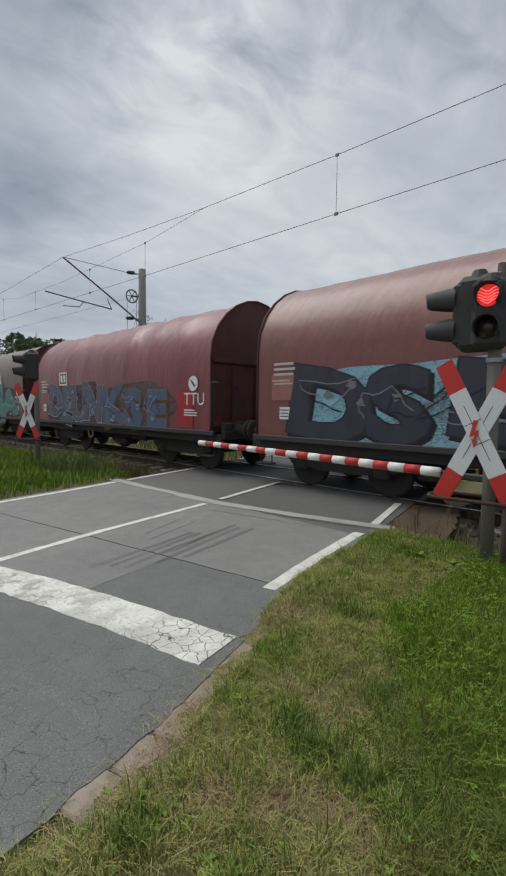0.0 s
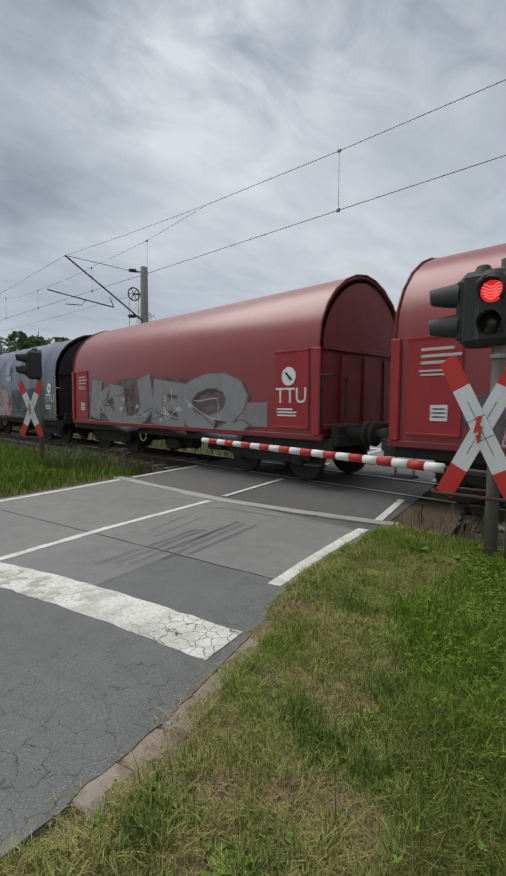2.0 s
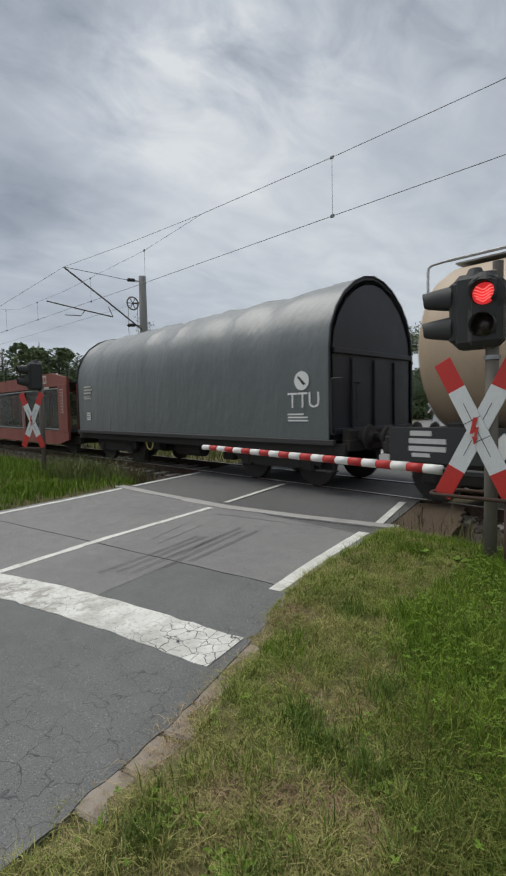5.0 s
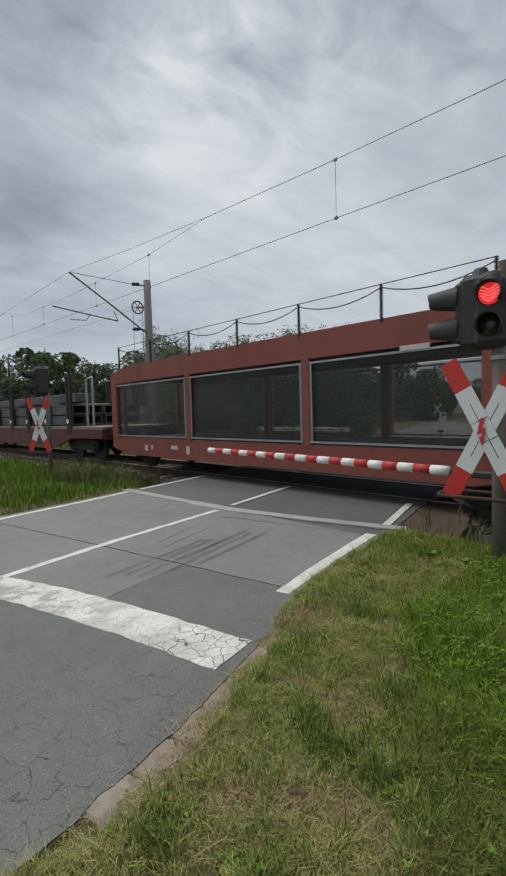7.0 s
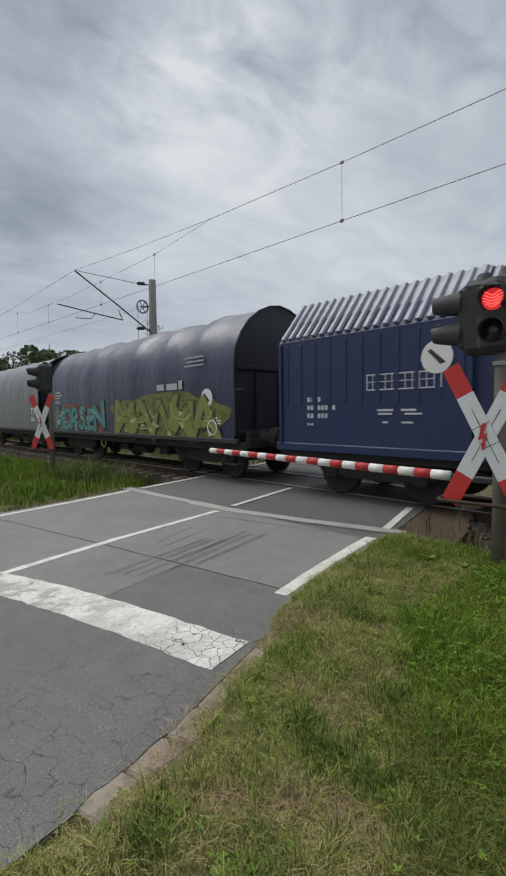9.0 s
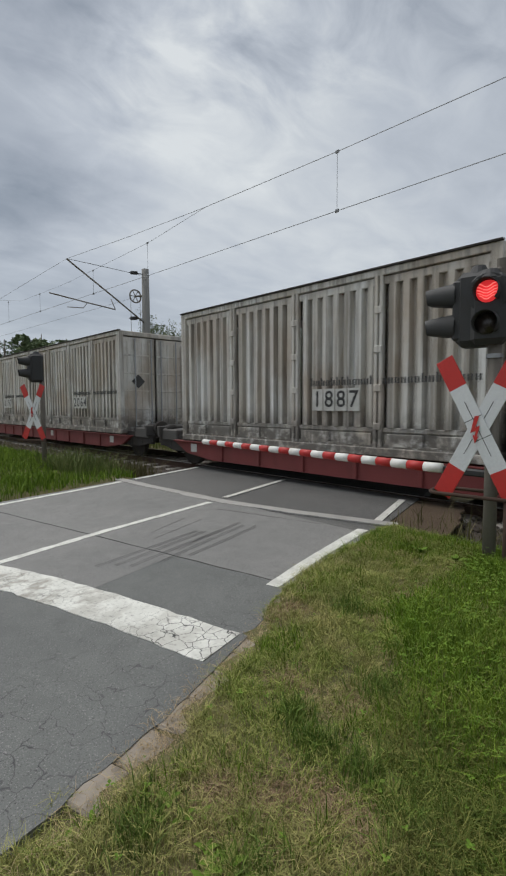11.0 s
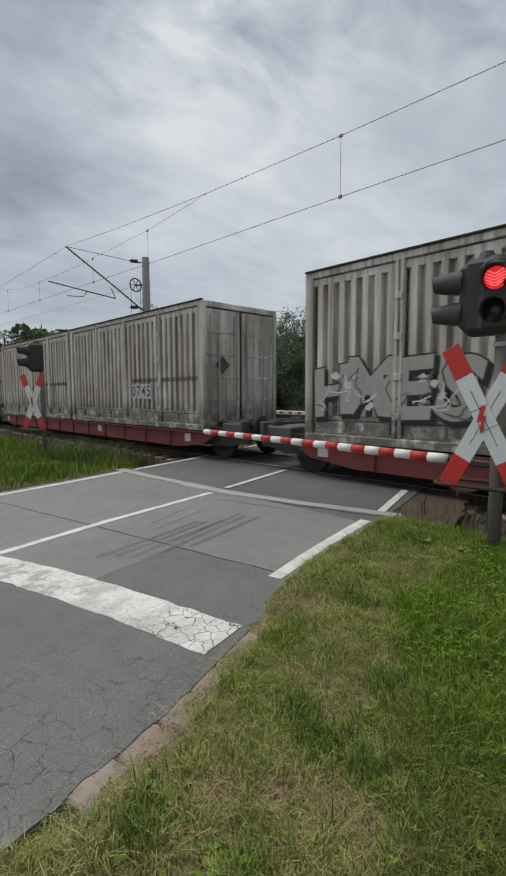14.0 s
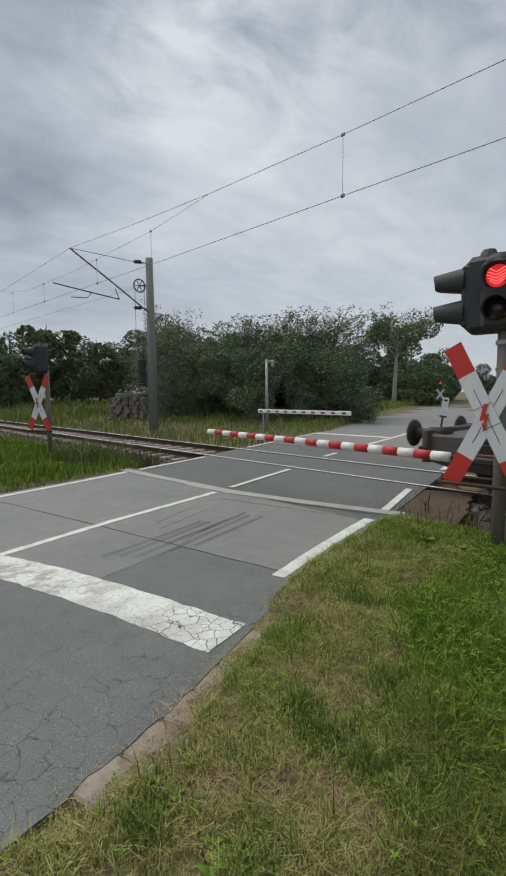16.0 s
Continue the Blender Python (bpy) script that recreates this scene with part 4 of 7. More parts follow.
part("lamp_arm", Shape().tube([(0, 0, 3.1), (0.4, -0.1, 3.1)], 0.025, 6).box((0.45, -0.1, 3.0), (0.12, 0.1, 0.28), 0.03), GALV, lamp, "small lamp on its arm")

far_sig = thing("crossing_signal", "small distant crossing signal with a lit red lamp", "railway signal", pose(-23.9, 42.5, 0), "crossing signals")
part("post", Shape().tube([(0, 0, 0), (0, 0, 2.6)], 0.06, 8), POLE_GREY, far_sig)
cross = new("crossbuck")
cross.parent = far_sig
cross.matrix_local = pose(0, -0.1, 0, 0, 0, 25)
crossbuck(cross, 1.3, (0.4, 0.55), 0.19, 0.05)
part("housing", Shape().box((0, -0.02, 2.35), (0.4, 0.2, 0.8), 0.05), BLACK, far_sig)
part("lens", Shape().tube([(0.02, -0.13, 2.5), (0.02, -0.16, 2.5)], 0.14, 12), RED_LAMP, far_sig, "glowing red lens")
plate = thing("marker_sign", "small white marker plate on a dark post", "sign", pose(-7.6, 9.2, 0, 0, 8, 30))
part("post", Shape().tube([(0, 0, -0.1), (0, 0, 0.7)], 0.035, 8), BLACK, plate)
part("plate", Shape().box((0, -0.04, 1.05), (0.22, 0.02, 0.66), 0.05), SIGN_WHITE, plate)
part("dark_mark", Shape().box((0, -0.055, 1.28), (0.12, 0.01, 0.07), 0.01), BLACK, plate)
part("lip", Shape().box((0, -0.03, 0.70), (0.26, 0.08, 0.06), 0.01), BLACK, plate)


# ---- plants ----
def blades(n, place, h0, h1, w, mat, name, label, lean=0.5, category="grass"):
    """n curved grass blades at places given by place(); each is a bent strip of three faces."""
    vs, fs = [], []
    for _ in range(n):
        p = place()
        if p is None:
            continue
        x, y, z, k = p
        h = random.uniform(h0, h1) * k
        a = random.uniform(0, 2 * math.pi)
        b = random.uniform(0, 2 * math.pi)
        ll = random.uniform(0.1, lean) * h * 1.3
        ww = w * random.uniform(0.6, 1.3)
        ca, sa, dx, dy = math.cos(b) * ww, math.sin(b) * ww, math.cos(a) * ll, math.sin(a) * ll
        i = len(vs)
        vs += [(x - ca, y - sa, z - 0.01), (x + ca, y + sa, z - 0.01), (x - ca * 0.8 + dx * 0.3, y - sa * 0.8 + dy * 0.3, z + h * 0.55), (x + ca * 0.8 + dx * 0.3, y + sa * 0.8 + dy * 0.3, z + h * 0.55), (x + dx, y + dy, z + h * (1 - 0.25 * ll / max(h, 0.01)))]
        fs += [(i, i + 1, i + 3, i + 2), (i + 2, i + 3, i + 4)]
    me = bpy.data.meshes.new(name)
    me.from_pydata(vs, [], fs)
    me.materials.append(mat)
    return tagged(part(name, me), label, category, kind="stuff")


def lush(x, y):
    """How lush the grass grows: 1 by the signal post, 0 on the mown strip."""
    rim = max(-1.22, -0.78 - 0.84 * (y + 5.08))
    n = noise.noise(Vector((x * 1.6, y * 1.6, 5)))
    return smooth(-0.14, 0.16, x - rim + 0.25 * n) * smooth(-5.75, -5.25, y + 0.25 * n)


DRY_SPOTS = ((-0.69, -6.24, 0.13), (-0.53, -6.09, 0.10), (-0.34, -6.08, 0.11), (-0.77, -5.51, 0.10), (-1.81, -4.9, 0.13), (-1.28, -4.03, 0.14), (-0.19, -5.48, 0.13), (-0.87, -6.40, 0.13), (-1.2, -4.55, 0.10), (-1.2, -5.6, 0.12))
TALL_SPOTS = ((-0.5, -5.87, 0.11), (-0.33, -5.53, 0.12), (-0.77, -5.9, 0.08), (-0.97, -5.81, 0.08), (-0.74, -5.32, 0.09), (-0.95, -6.75, 0.10), (-0.2, -6.0, 0.12), (-0.55, -6.55, 0.1), (-1.5, -4.6, 0.1))


def in_spot(spots, x, y):
    """1 in the middle of a spot, 0 outside them all."""
    return max(0.0, max(1 - math.hypot(x - a, y - b) / (r * (1.0 + 0.6 * noise.noise(Vector((x * 9, y * 9, 1)))))  for a, b, r in spots))


def on_spots(spots, lift, low=0.7, high=1.3):
    def place():
        a, b, r = random.choice(spots)
        x, y = a + random.gauss(0, r * 0.7), b + random.gauss(0, r * 0.7)
        return x, y, ground_z(x, y) + lift, random.uniform(low, high)
    return place


def sward(y):
    """How far the thick sward reaches from the road's edge at y."""
    return 0.95 - 0.33 * (y + 7.65)


def mown():
    y = random.uniform(-7.6, -2.0)
    x = random.uniform(-2.75, sward(y)) if random.random() < 0.93 else random.uniform(-2.7, 3.5)
    edge = lerp_line(RIGHT, y) - 0.02 + 0.35 * smooth(-6.9, -6.65, y) * (1 - smooth(-5.25, -4.85, y)) + 0.10 * noise.noise(Vector((x * 4, y * 4, 2)))
    if x < edge or random.random() < lush(x, y) * 0.85 or random.random() < 1.2 * in_spot(DRY_SPOTS, x, y):
        return None
    tuft = noise.noise(Vector((x * 6.5, y * 6.5, 3)))
    if tuft < -0.18 and random.random() < 0.55:
        return None
    k = (0.5 + 0.7 * max(0, 0.5 + noise.noise(Vector((x * 1.5, y * 1.5, 8))))) * (0.55 + 1.5 * max(0, tuft + 0.3))
    return x, y, ground_z(x, y), k


def lushes():
    y = random.uniform(-7.2, -1.6)
    x = random.uniform(-2.6, sward(y) + 0.2) if random.random() < 0.85 else random.uniform(-2.6, 3.5)
    if x < lerp_line(RIGHT, y) + 0.05 or random.random() > lush(x, y) + 0.45 * smooth(-3.8, -2.4, y):
        return None
    return x, y, ground_z(x, y), 0.6 + 0.8 * max(0, 0.5 + noise.noise(Vector((x, y, 4))))


def straws():
    y = random.uniform(-7.5, -3.0)
    x = random.uniform(-2.5, sward(y))
    near = x - lerp_line(RIGHT, y)
    if near < 0.16 or lush(x, y) > 0.5 or (near > 0.34 and noise.noise(Vector((x * 2.7, y * 2.7, 20))) < 0.20):
        return None
    return x, y, ground_z(x, y) + (0.02 if near > 0.3 else 0.05), 1


blades(230000, mown, 0.03, 0.085, 0.0019, BLADE, "mown_grass", "short matted green and yellow grass on the verge", 1.7)
def tussocks():
    """Taller green tufts scattered over the mown strip."""
    y = random.uniform(-7.6, -2.4)
    x = random.uniform(-2.6, sward(y))
    if x < lerp_line(RIGHT, y) + 0.24 + 0.14 * (-6.8 < y < -5.1) or in_spot(DRY_SPOTS, x, y) > 0.2 or noise.noise(Vector((x * 2.3, y * 2.3, 31))) + 0.5 * noise.noise(Vector((x * 8, y * 8, 1))) < 0.26:
        return None
    return x, y, ground_z(x, y), 0.6 + 0.7 * random.random()


def edge_straws():
    """Cut stalks washed up along the kerb and on the dry spots."""
    y = random.gauss(-6.3, 0.35)
    x = lerp_line(RIGHT, y) + abs(random.gauss(0.17, 0.07))
    return x, y, road_z(y) + 0.012, 1


blades(60000, tussocks, 0.05, 0.14, 0.0022, BLADE_LUSH, "grass_tufts", "taller green tufts in the mown grass", 0.9)
blades(850, edge_straws, 0.008, 0.02, 0.0016, STRAW, "kerb_straw", "dry stalks lying along the kerb", 7.0)
blades(7000, on_spots(DRY_SPOTS, 0.012), 0.008, 0.03, 0.0016, THATCH, "thatch", "mats of brown dead grass in the sward", 6.0)
blades(2600, on_spots(TALL_SPOTS, 0.0), 0.06, 0.15, 0.0026, foliage("tuft_blade", (0.06, 0.115, 0.02), (0.20, 0.30, 0.05), (0.33, 0.29, 0.11), 0.2, 3.0), "tall_tufts", "tall dark green grass tufts in the mown strip", 0.7)


def rank():
    """Uncut mixed grass past the mown strip."""
    y = random.uniform(-7.4, -5.2)
    x = random.uniform(-0.6, sward(y) + 0.1)
    n = noise.noise(Vector((x * 3, y * 3, 12)))
    if x + 0.35 + 0.5 * (y + 5.9) < 0.35 * n or n < -0.25:
        return None
    return x, y, ground_z(x, y), 0.7 + 0.6 * n


blades(42000, rank, 0.06, 0.16, 0.0023, foliage("rank_blade", (0.055, 0.095, 0.014), (0.20, 0.25, 0.045), (0.30, 0.22, 0.10), 0.55, 3.0), "rank_grass", "uncut olive green and straw-coloured grass", 1.2)
blades(95000, lushes, 0.05, 0.15, 0.0026, BLADE_LUSH, "lush_grass", "taller bright green grass round the signal post", 0.9)
blades(26000, straws, 0.006, 0.022, 0.0014, STRAW, "dry_straw", "dry cut straw lying in the grass", 7.0)


def clover():
    """Small round leaves scattered through the grass."""
    s = Shape()
    rnd = random.Random(12)
    for _ in range(11000):
        x, y = rnd.uniform(-2.3, 1.4), rnd.uniform(-7.2, -2.3)
        if x < lerp_line(RIGHT, y) + 0.15 or rnd.random() > 0.03 + 0.8 * lush(x, y) * smooth(-0.1, 0.35, noise.noise(Vector((x * 2.2, y * 2.2, 40))) + 0.15):
            continue
        z, r = ground_z(x, y) + rnd.uniform(0.04, 0.15), rnd.uniform(0.005, 0.012)
        a = rnd.uniform(0, 6.28)
        for k in range(3):
            b = a + 2.09 * k
            d, o = Vector((math.cos(b), math.sin(b), 0.25)), Vector((-math.sin(b), math.cos(b), 0))
            c = Vector((x, y, z))
            s.add([c, c + d * r + o * r * 0.7, c + d * r * 1.9, c + d * r - o * r * 0.7], [(0, 1, 2, 3)])
    return tagged(part("clover", s.mesh("clover", WEED, False, False)), "small clover leaves among the grass", "clover", kind="stuff")


clover()


def left_verge():
    x, y = random.uniform(-19, -8.3), random.uniform(-8, -2.2)
    if x > lerp_line(LEFT, y) - 0.05 + 0.1 * noise.noise(Vector((x * 3, y * 3, 0))):
        return None
    return x, y, ground_z(x, y), 0.6 + 0.9 * max(0, 0.4 + noise.noise(Vector((x * 0.8, y * 0.8, 4)))) 


def far_verge():
    x, y = random.uniform(-46, -5), random.uniform(3.1, 17)
    if lerp_line(LEFT, y) - 0.1 < x < lerp_line(RIGHT, y) + 0.1:
        return None
    return x, y, ground_z(x, y), 0.5 + 1.1 * max(0, 0.4 + noise.noise(Vector((x * 0.5, y * 0.5, 7))))


def far_bank():
    x, y = random.uniform(-34, 6), random.uniform(14, 60)
    if lerp_line(LEFT, y) - 0.2 < x < lerp_line(RIGHT, y) + 0.2:
        return None
    return x, y, ground_z(x, y), 0.5 + 0.9 * random.random()


def far_left():
    x, y = random.uniform(-110, -30), random.uniform(3.2, 30)
    return x, y, ground_z(x, y), 0.6 + random.random()


def track_weeds():
    x, y = random.choice((random.uniform(-22, -9.6), random.uniform(-12, -9.6), random.uniform(-2.6, 2))), random.uniform(-2.3, -1.1)
    return x, y, -0.25, 0.5 + random.random()


def verge_weeds():
    """Tall stalks where the verge runs out towards the rails."""
    x, y = random.gauss(-10.7, 0.7), random.uniform(-3.3, -2.1)
    return (x, y, ground_z(x, y), random.uniform(0.5, 1.2)) if x < lerp_line(LEFT, y) - 0.1 else None


blades(1300, verge_weeds, 0.25, 0.62, 0.009, foliage("tall_weed", (0.075, 0.115, 0.025), (0.24, 0.26, 0.10)), "verge_weeds", "tall dull green weeds at the end of the verge", 0.6, "weeds")
blades(26000, left_verge, 0.08, 0.24, 0.008, BLADE_LUSH, "verge_grass", "bright green uncut grass beside the road", 0.6)
blades(26000, far_verge, 0.15, 0.5, 0.014, BLADE_FAR, "verge_grass", "yellow-green rough grass behind the track", 0.5)
blades(26000, far_bank, 0.2, 0.6, 0.03, BLADE_FAR, "bank_grass", "rough grass on the bank by the far road", 0.5)
blades(16000, far_left, 0.2, 0.75, 0.04, BLADE_FAR, "meadow_grass", "rough yellow-green meadow beside the railway", 0.5)
blades(2600, track_weeds, 0.15, 0.6, 0.008, foliage("dry_weed", (0.08, 0.08, 0.03), (0.22, 0.19, 0.10)), "track_weeds", "dry brown weeds along the track", 0.5, "weeds")


def weed(at, n, size, label="broad-leaved weed in the grass"):
    w = thing("weed_plant", label, "weed", at, "weeds in the grass")
    for k in range(n):
        a, tilt = 2 * math.pi * k / n + random.uniform(-0.3, 0.3), random.uniform(0.4, 1.0)
        L = size * random.uniform(0.7, 1.2)
        d, o = Vector((math.cos(a), math.sin(a), 0)), Vector((-math.sin(a), math.cos(a), 0))
        mid, rim = [], []
        s = Shape()
        for i in range(6):
            t = i / 5
            c = d * (L * t * math.cos(tilt * (1 - 0.4 * t))) + Vector((0, 0, L * math.sin(tilt) * (t - 0.35 * t * t)))
            wd = L * 0.2 * math.sin(math.pi * min(1, 0.12 + 0.88 * t)) + 0.002
            rim.append([c - o * wd + Vector((0, 0, wd * 0.25)), c, c + o * wd + Vector((0, 0, wd * 0.25))])
        s.loft(rim, caps=False, closed=False)
        part("leaf", s, WEED, w, smooth=True)
    return w


for x, y, n, size in ((-0.60, -6.58, 5, 0.075), (-0.66, -6.62, 4, 0.06), (-0.52, -6.60, 4, 0.065), (-0.62, -6.68, 4, 0.06), (-0.84, -6.52, 4, 0.05), (-1.20, -6.95, 4, 0.06), (-1.17, -6.84, 4, 0.05), (-1.22, -7.08, 4, 0.06), (-1.05, -3.2, 6, 0.12), (-1.35, -3.0, 6, 0.12), (-1.75, -2.95, 6, 0.11), (-0.42, -5.9, 4, 0.07), (-1.41, -6.80, 4, 0.05), (-1.43, -6.91, 4, 0.045), (-0.99, -6.58, 3, 0.06), (-0.96, -6.67, 4, 0.06), (-0.88, -6.59, 4, 0.06), (-0.71, -6.60, 4, 0.05)):
    weed(pose(x, y, ground_z(x, y) + 0.01, 0, 0, random.uniform(0, 360)), n, size)


def leaf_cloud(s, centre, radii, n, size, rnd, flat=0.35):
    for _ in range(n):
        while True:
            p = Vector((rnd.uniform(-1, 1), rnd.uniform(-1, 1), rnd.uniform(-1, 1)))
            if 0.12 < p.length < 1:
                break
        p = p.normalized() * (p.length ** 0.45)
        c = Vector(centre) + Vector((p.x * radii[0], p.y * radii[1], p.z * radii[2]))
        a, b = Vector((rnd.gauss(0, 1), rnd.gauss(0, 1), rnd.gauss(0, 0.6))).normalized(), Vector((rnd.gauss(0, 1), rnd.gauss(0, 1), rnd.gauss(0, 1)))
        b = (b - a * a.dot(b)).normalized()
        L = size * rnd.uniform(0.6, 1.3)
        s.add([c - a * L, c + b * L * 0.45, c + a * L, c - b * L * 0.45], [(0, 1, 2, 3)])


def tree(name, label, seed, height, spread, trunk_h, leaves, size, leaf, bark, airy=0.0, clumps=26, low=False, radius=None):
    """A tapered trunk, limbs that fork from it, and leaf clumps round the limbs' ends."""
    rnd = random.Random(seed)
    t = thing(name, label, "bush" if low else "tree")
    wood, crown = Shape(), Shape()
    r = radius or height * 0.022
    lean = Vector((rnd.uniform(-0.04, 0.04), rnd.uniform(-0.04, 0.04), 1)) * height
    wood.tube([lean * f for f in (0, 0.15, 0.4, 0.65, 0.9)], [r * 1.25, r, r * 0.8, r * 0.5, r * 0.15], 8)
    for k in range(clumps):
        f = rnd.uniform(trunk_h / height, 0.82)
        a = rnd.uniform(0, 2 * math.pi)
        g = (f - trunk_h / height) / (1 - trunk_h / height + 1e-6)
        reach = spread * (0.35 + 0.65 * math.sin(math.pi * min(1, 0.25 + 0.75 * g))) * rnd.uniform(0.45, 1.0)
        root = lean * (f * 0.8)
        end = lean * f + Vector((math.cos(a) * reach, math.sin(a) * reach, height * 0.05 * rnd.uniform(-0.5, 1.5)))
        mid = root.lerp(end, 0.55) + Vector((0, 0, height * 0.03))
        wood.tube([root, mid, end], [r * 0.35, r * 0.2, r * 0.05], 5)
        cr = spread * rnd.uniform(0.24, 0.42)
        leaf_cloud(crown, end, (cr, cr, cr * 0.8), int(leaves / clumps), size, rnd)
        if airy:
            for _ in range(5):
                tip = end + Vector((rnd.uniform(-1, 1) * cr, rnd.uniform(-1, 1) * cr, rnd.uniform(0.5, 1.5) * cr)) * 1.1
                wood.tube([end, end.lerp(tip, 0.5) + Vector((0.05, 0, 0)), tip], [r * 0.08, r * 0.05, r * 0.02], 4)
                leaf_cloud(crown, tip, (cr * 0.3, cr * 0.3, cr * 0.3), 14, size, rnd)
    part("trunk", wood, bark, t, smooth=True)
    part("crown", crown.mesh("crown", leaf, False, False), None, t)
    return t


def placed(first, spots, group):
    tagged(first, group=group)
    for i, (x, y, turn) in enumerate(spots):
        m = pose(x, y, ground_z(x, y) - 0.05, 0, 0, turn)
        if i == 0:
            first.matrix_world = m
        else:
            copy_thing(first, m)


placed(tree("broadleaf_tree", "dense dark green broadleaf tree in the hedge", 1, 5.0, 2.8, 0.8, 20000, 0.085, LEAF_A, BARK), [(-19.5, 14.5, 0), (-18.6, 15.2, 70), (-23.5, 17, 140), (-28, 22, 260), (-31.5, 57, 30), (-26, 60, 90), (-29, 50, 200)], "hedge trees")
placed(tree("hedge_bush", "dense dark green hedge bush beside the track", 2, 4.2, 2.6, 0.2, 16000, 0.07, LEAF_A, BARK, 0, 24, True), [(-17.5, 10.5, 0), (-15.8, 13.2, 80), (-20.5, 10.2, 150), (-23.5, 11.5, 220), (-27, 13, 290), (-17.0, 15.0, 20), (-34.5, 50, 100), (-33, 46, 170), (-31, 49, 240), (-36, 44, 60)], "hedge bushes")
placed(tree("willow_bush", "pale grey-green willow bush behind the mast", 3, 6.2, 2.4, 0.4, 15000, 0.06, LEAF_B, BARK, 0.5, 26, True), [(-26.5, 9.8, 0), (-24.0, 9.0, 120)], "willow bushes")
placed(tree("sparse_tree", "thin twiggy tree top with few leaves", 4, 6.6, 2.3, 3.4, 1300, 0.07, LEAF_C, BARK, 1.0, 24), [(-24.5, 15.5, 0), (-21, 15.8, 60), (-18, 16.2, 190), (-27.5, 16.5, 300), (-19.6, 16.0, 250), (-22.7, 15.4, 110), (-26, 16.4, 30)], "sparse trees")
placed(tree("young_tree", "leafy green tree with an uneven outline", 5, 7.7, 2.6, 1.6, 10000, 0.11, LEAF_C, BARK), [(-31.0, 12.5, 0), (-34, 17, 100)], "trees by the mast")
lone = tree("lone_tree", "tall single tree with a pale trunk and round open crown", 6, 10.6, 3.6, 6.6, 8000, 0.14, LEAF_C, PALE_BARK, 0.4, 22, False, 0.24)
lone.matrix_world = pose(-28.2, 40.3, 0)
placed(tree("woodland_tree", "distant dark green woodland tree", 7, 9.5, 4.6, 1.0, 9000, 0.21, LEAF_A, BARK), [(-58, 20, 0), (-64, 25, 60), (-72, 22, 130), (-80, 27, 200), (-52, 27, 250), (-46, 33, 20), (-42, 40, 80), (-38, 46, 140), (-90, 30, 10), (-100, 22, 50), (-34, 54, 200), (-110, 34, 90), (-56, 8.8, 240), (-66, 11, 300), (-76, 15, 200), (-19, 60, 30), (-14, 64, 90), (-8, 62, 150), (-36, 66, 170)], "woodland edge")
placed(tree("tall_tree", "taller distant tree above the woodland edge", 8, 9.9, 3.2, 3.0, 4200, 0.30, LEAF_C, BARK), [(-52, 11.2, 0), (-86, 14, 120)], "tall trees")
placed(tree("roadside_bush", "green bush beside the far road", 9, 3.4, 2.4, 0.2, 3200, 0.2, LEAF_C, BARK, 0, 18, True), [(-27, 44, 0), (-31, 47, 90), (-14.5, 48, 170), (-9.5, 45, 240), (-17, 52, 300), (-5, 46, 20)], "roadside bushes")


def wood_pile():
    w = thing("wood_pile", "overgrown stack of cut logs beside the track", "wood pile", pose(-26.3, 7.3, -0.1, 0, 0, 20))
    me = Shape().tube([(0, -0.5, 0), (0, 0.5, 0)], [0.15, 0.14], 9).mesh("log", [paint("weathered_log", (0.19, 0.175, 0.155), 0.9, 0, (0.05, 0.045, 0.04), 0.9, 4)])
    rnd = random.Random(3)
    for row in range(7):
        for k in range(13 - row):
            part("log", me, None, w, at=pose(-1.9 + 0.29 * k + 0.14 * row + rnd.uniform(-0.04, 0.04), rnd.uniform(-0.15, 0.15), 0.16 + 0.25 * row, rnd.uniform(-8, 8), rnd.uniform(0, 90), rnd.uniform(-12, 12)))


wood_pile()
mound = Shape()
for j in range(8):
    mound.v += [(3.2 * (1 - j / 7) ** 0.8 * math.cos(a) * (1 + 0.15 * math.sin(3 * a + j)), 2.2 * (1 - j / 7) ** 0.8 * math.sin(a), 1.1 * (j / 7)) for a in np.linspace(0, 2 * math.pi, 19)[:-1]]
mound.f = [(j * 18 + k, j * 18 + (k + 1) % 18, (j + 1) * 18 + (k + 1) % 18, (j + 1) * 18 + k) for j in range(7) for k in range(18)]
mound.s = [0] * len(mound.f)
tagged(part("earth_mound", mound, soil("dark_earth", ((0.3, (0.035, 0.032, 0.028)), (0.7, (0.07, 0.063, 0.053)))), at=pose(-50, 13.5, -0.1), smooth=True), "mound of dark earth in the meadow", "mound")

# ---- the train ----
TRAIN = []  # every wagon with its distance behind the train's zero mark
HALF = 1.46
CACHE = {}


def shared(key, make):
    """One mesh for all alike parts."""
    if key not in CACHE:
        CACHE[key] = make()
    return CACHE[key]


def wagon(name, label, u):
    w = thing(name, label, "freight wagon", group="freight train")
    TRAIN.append((w, u, 0.0))
    return w


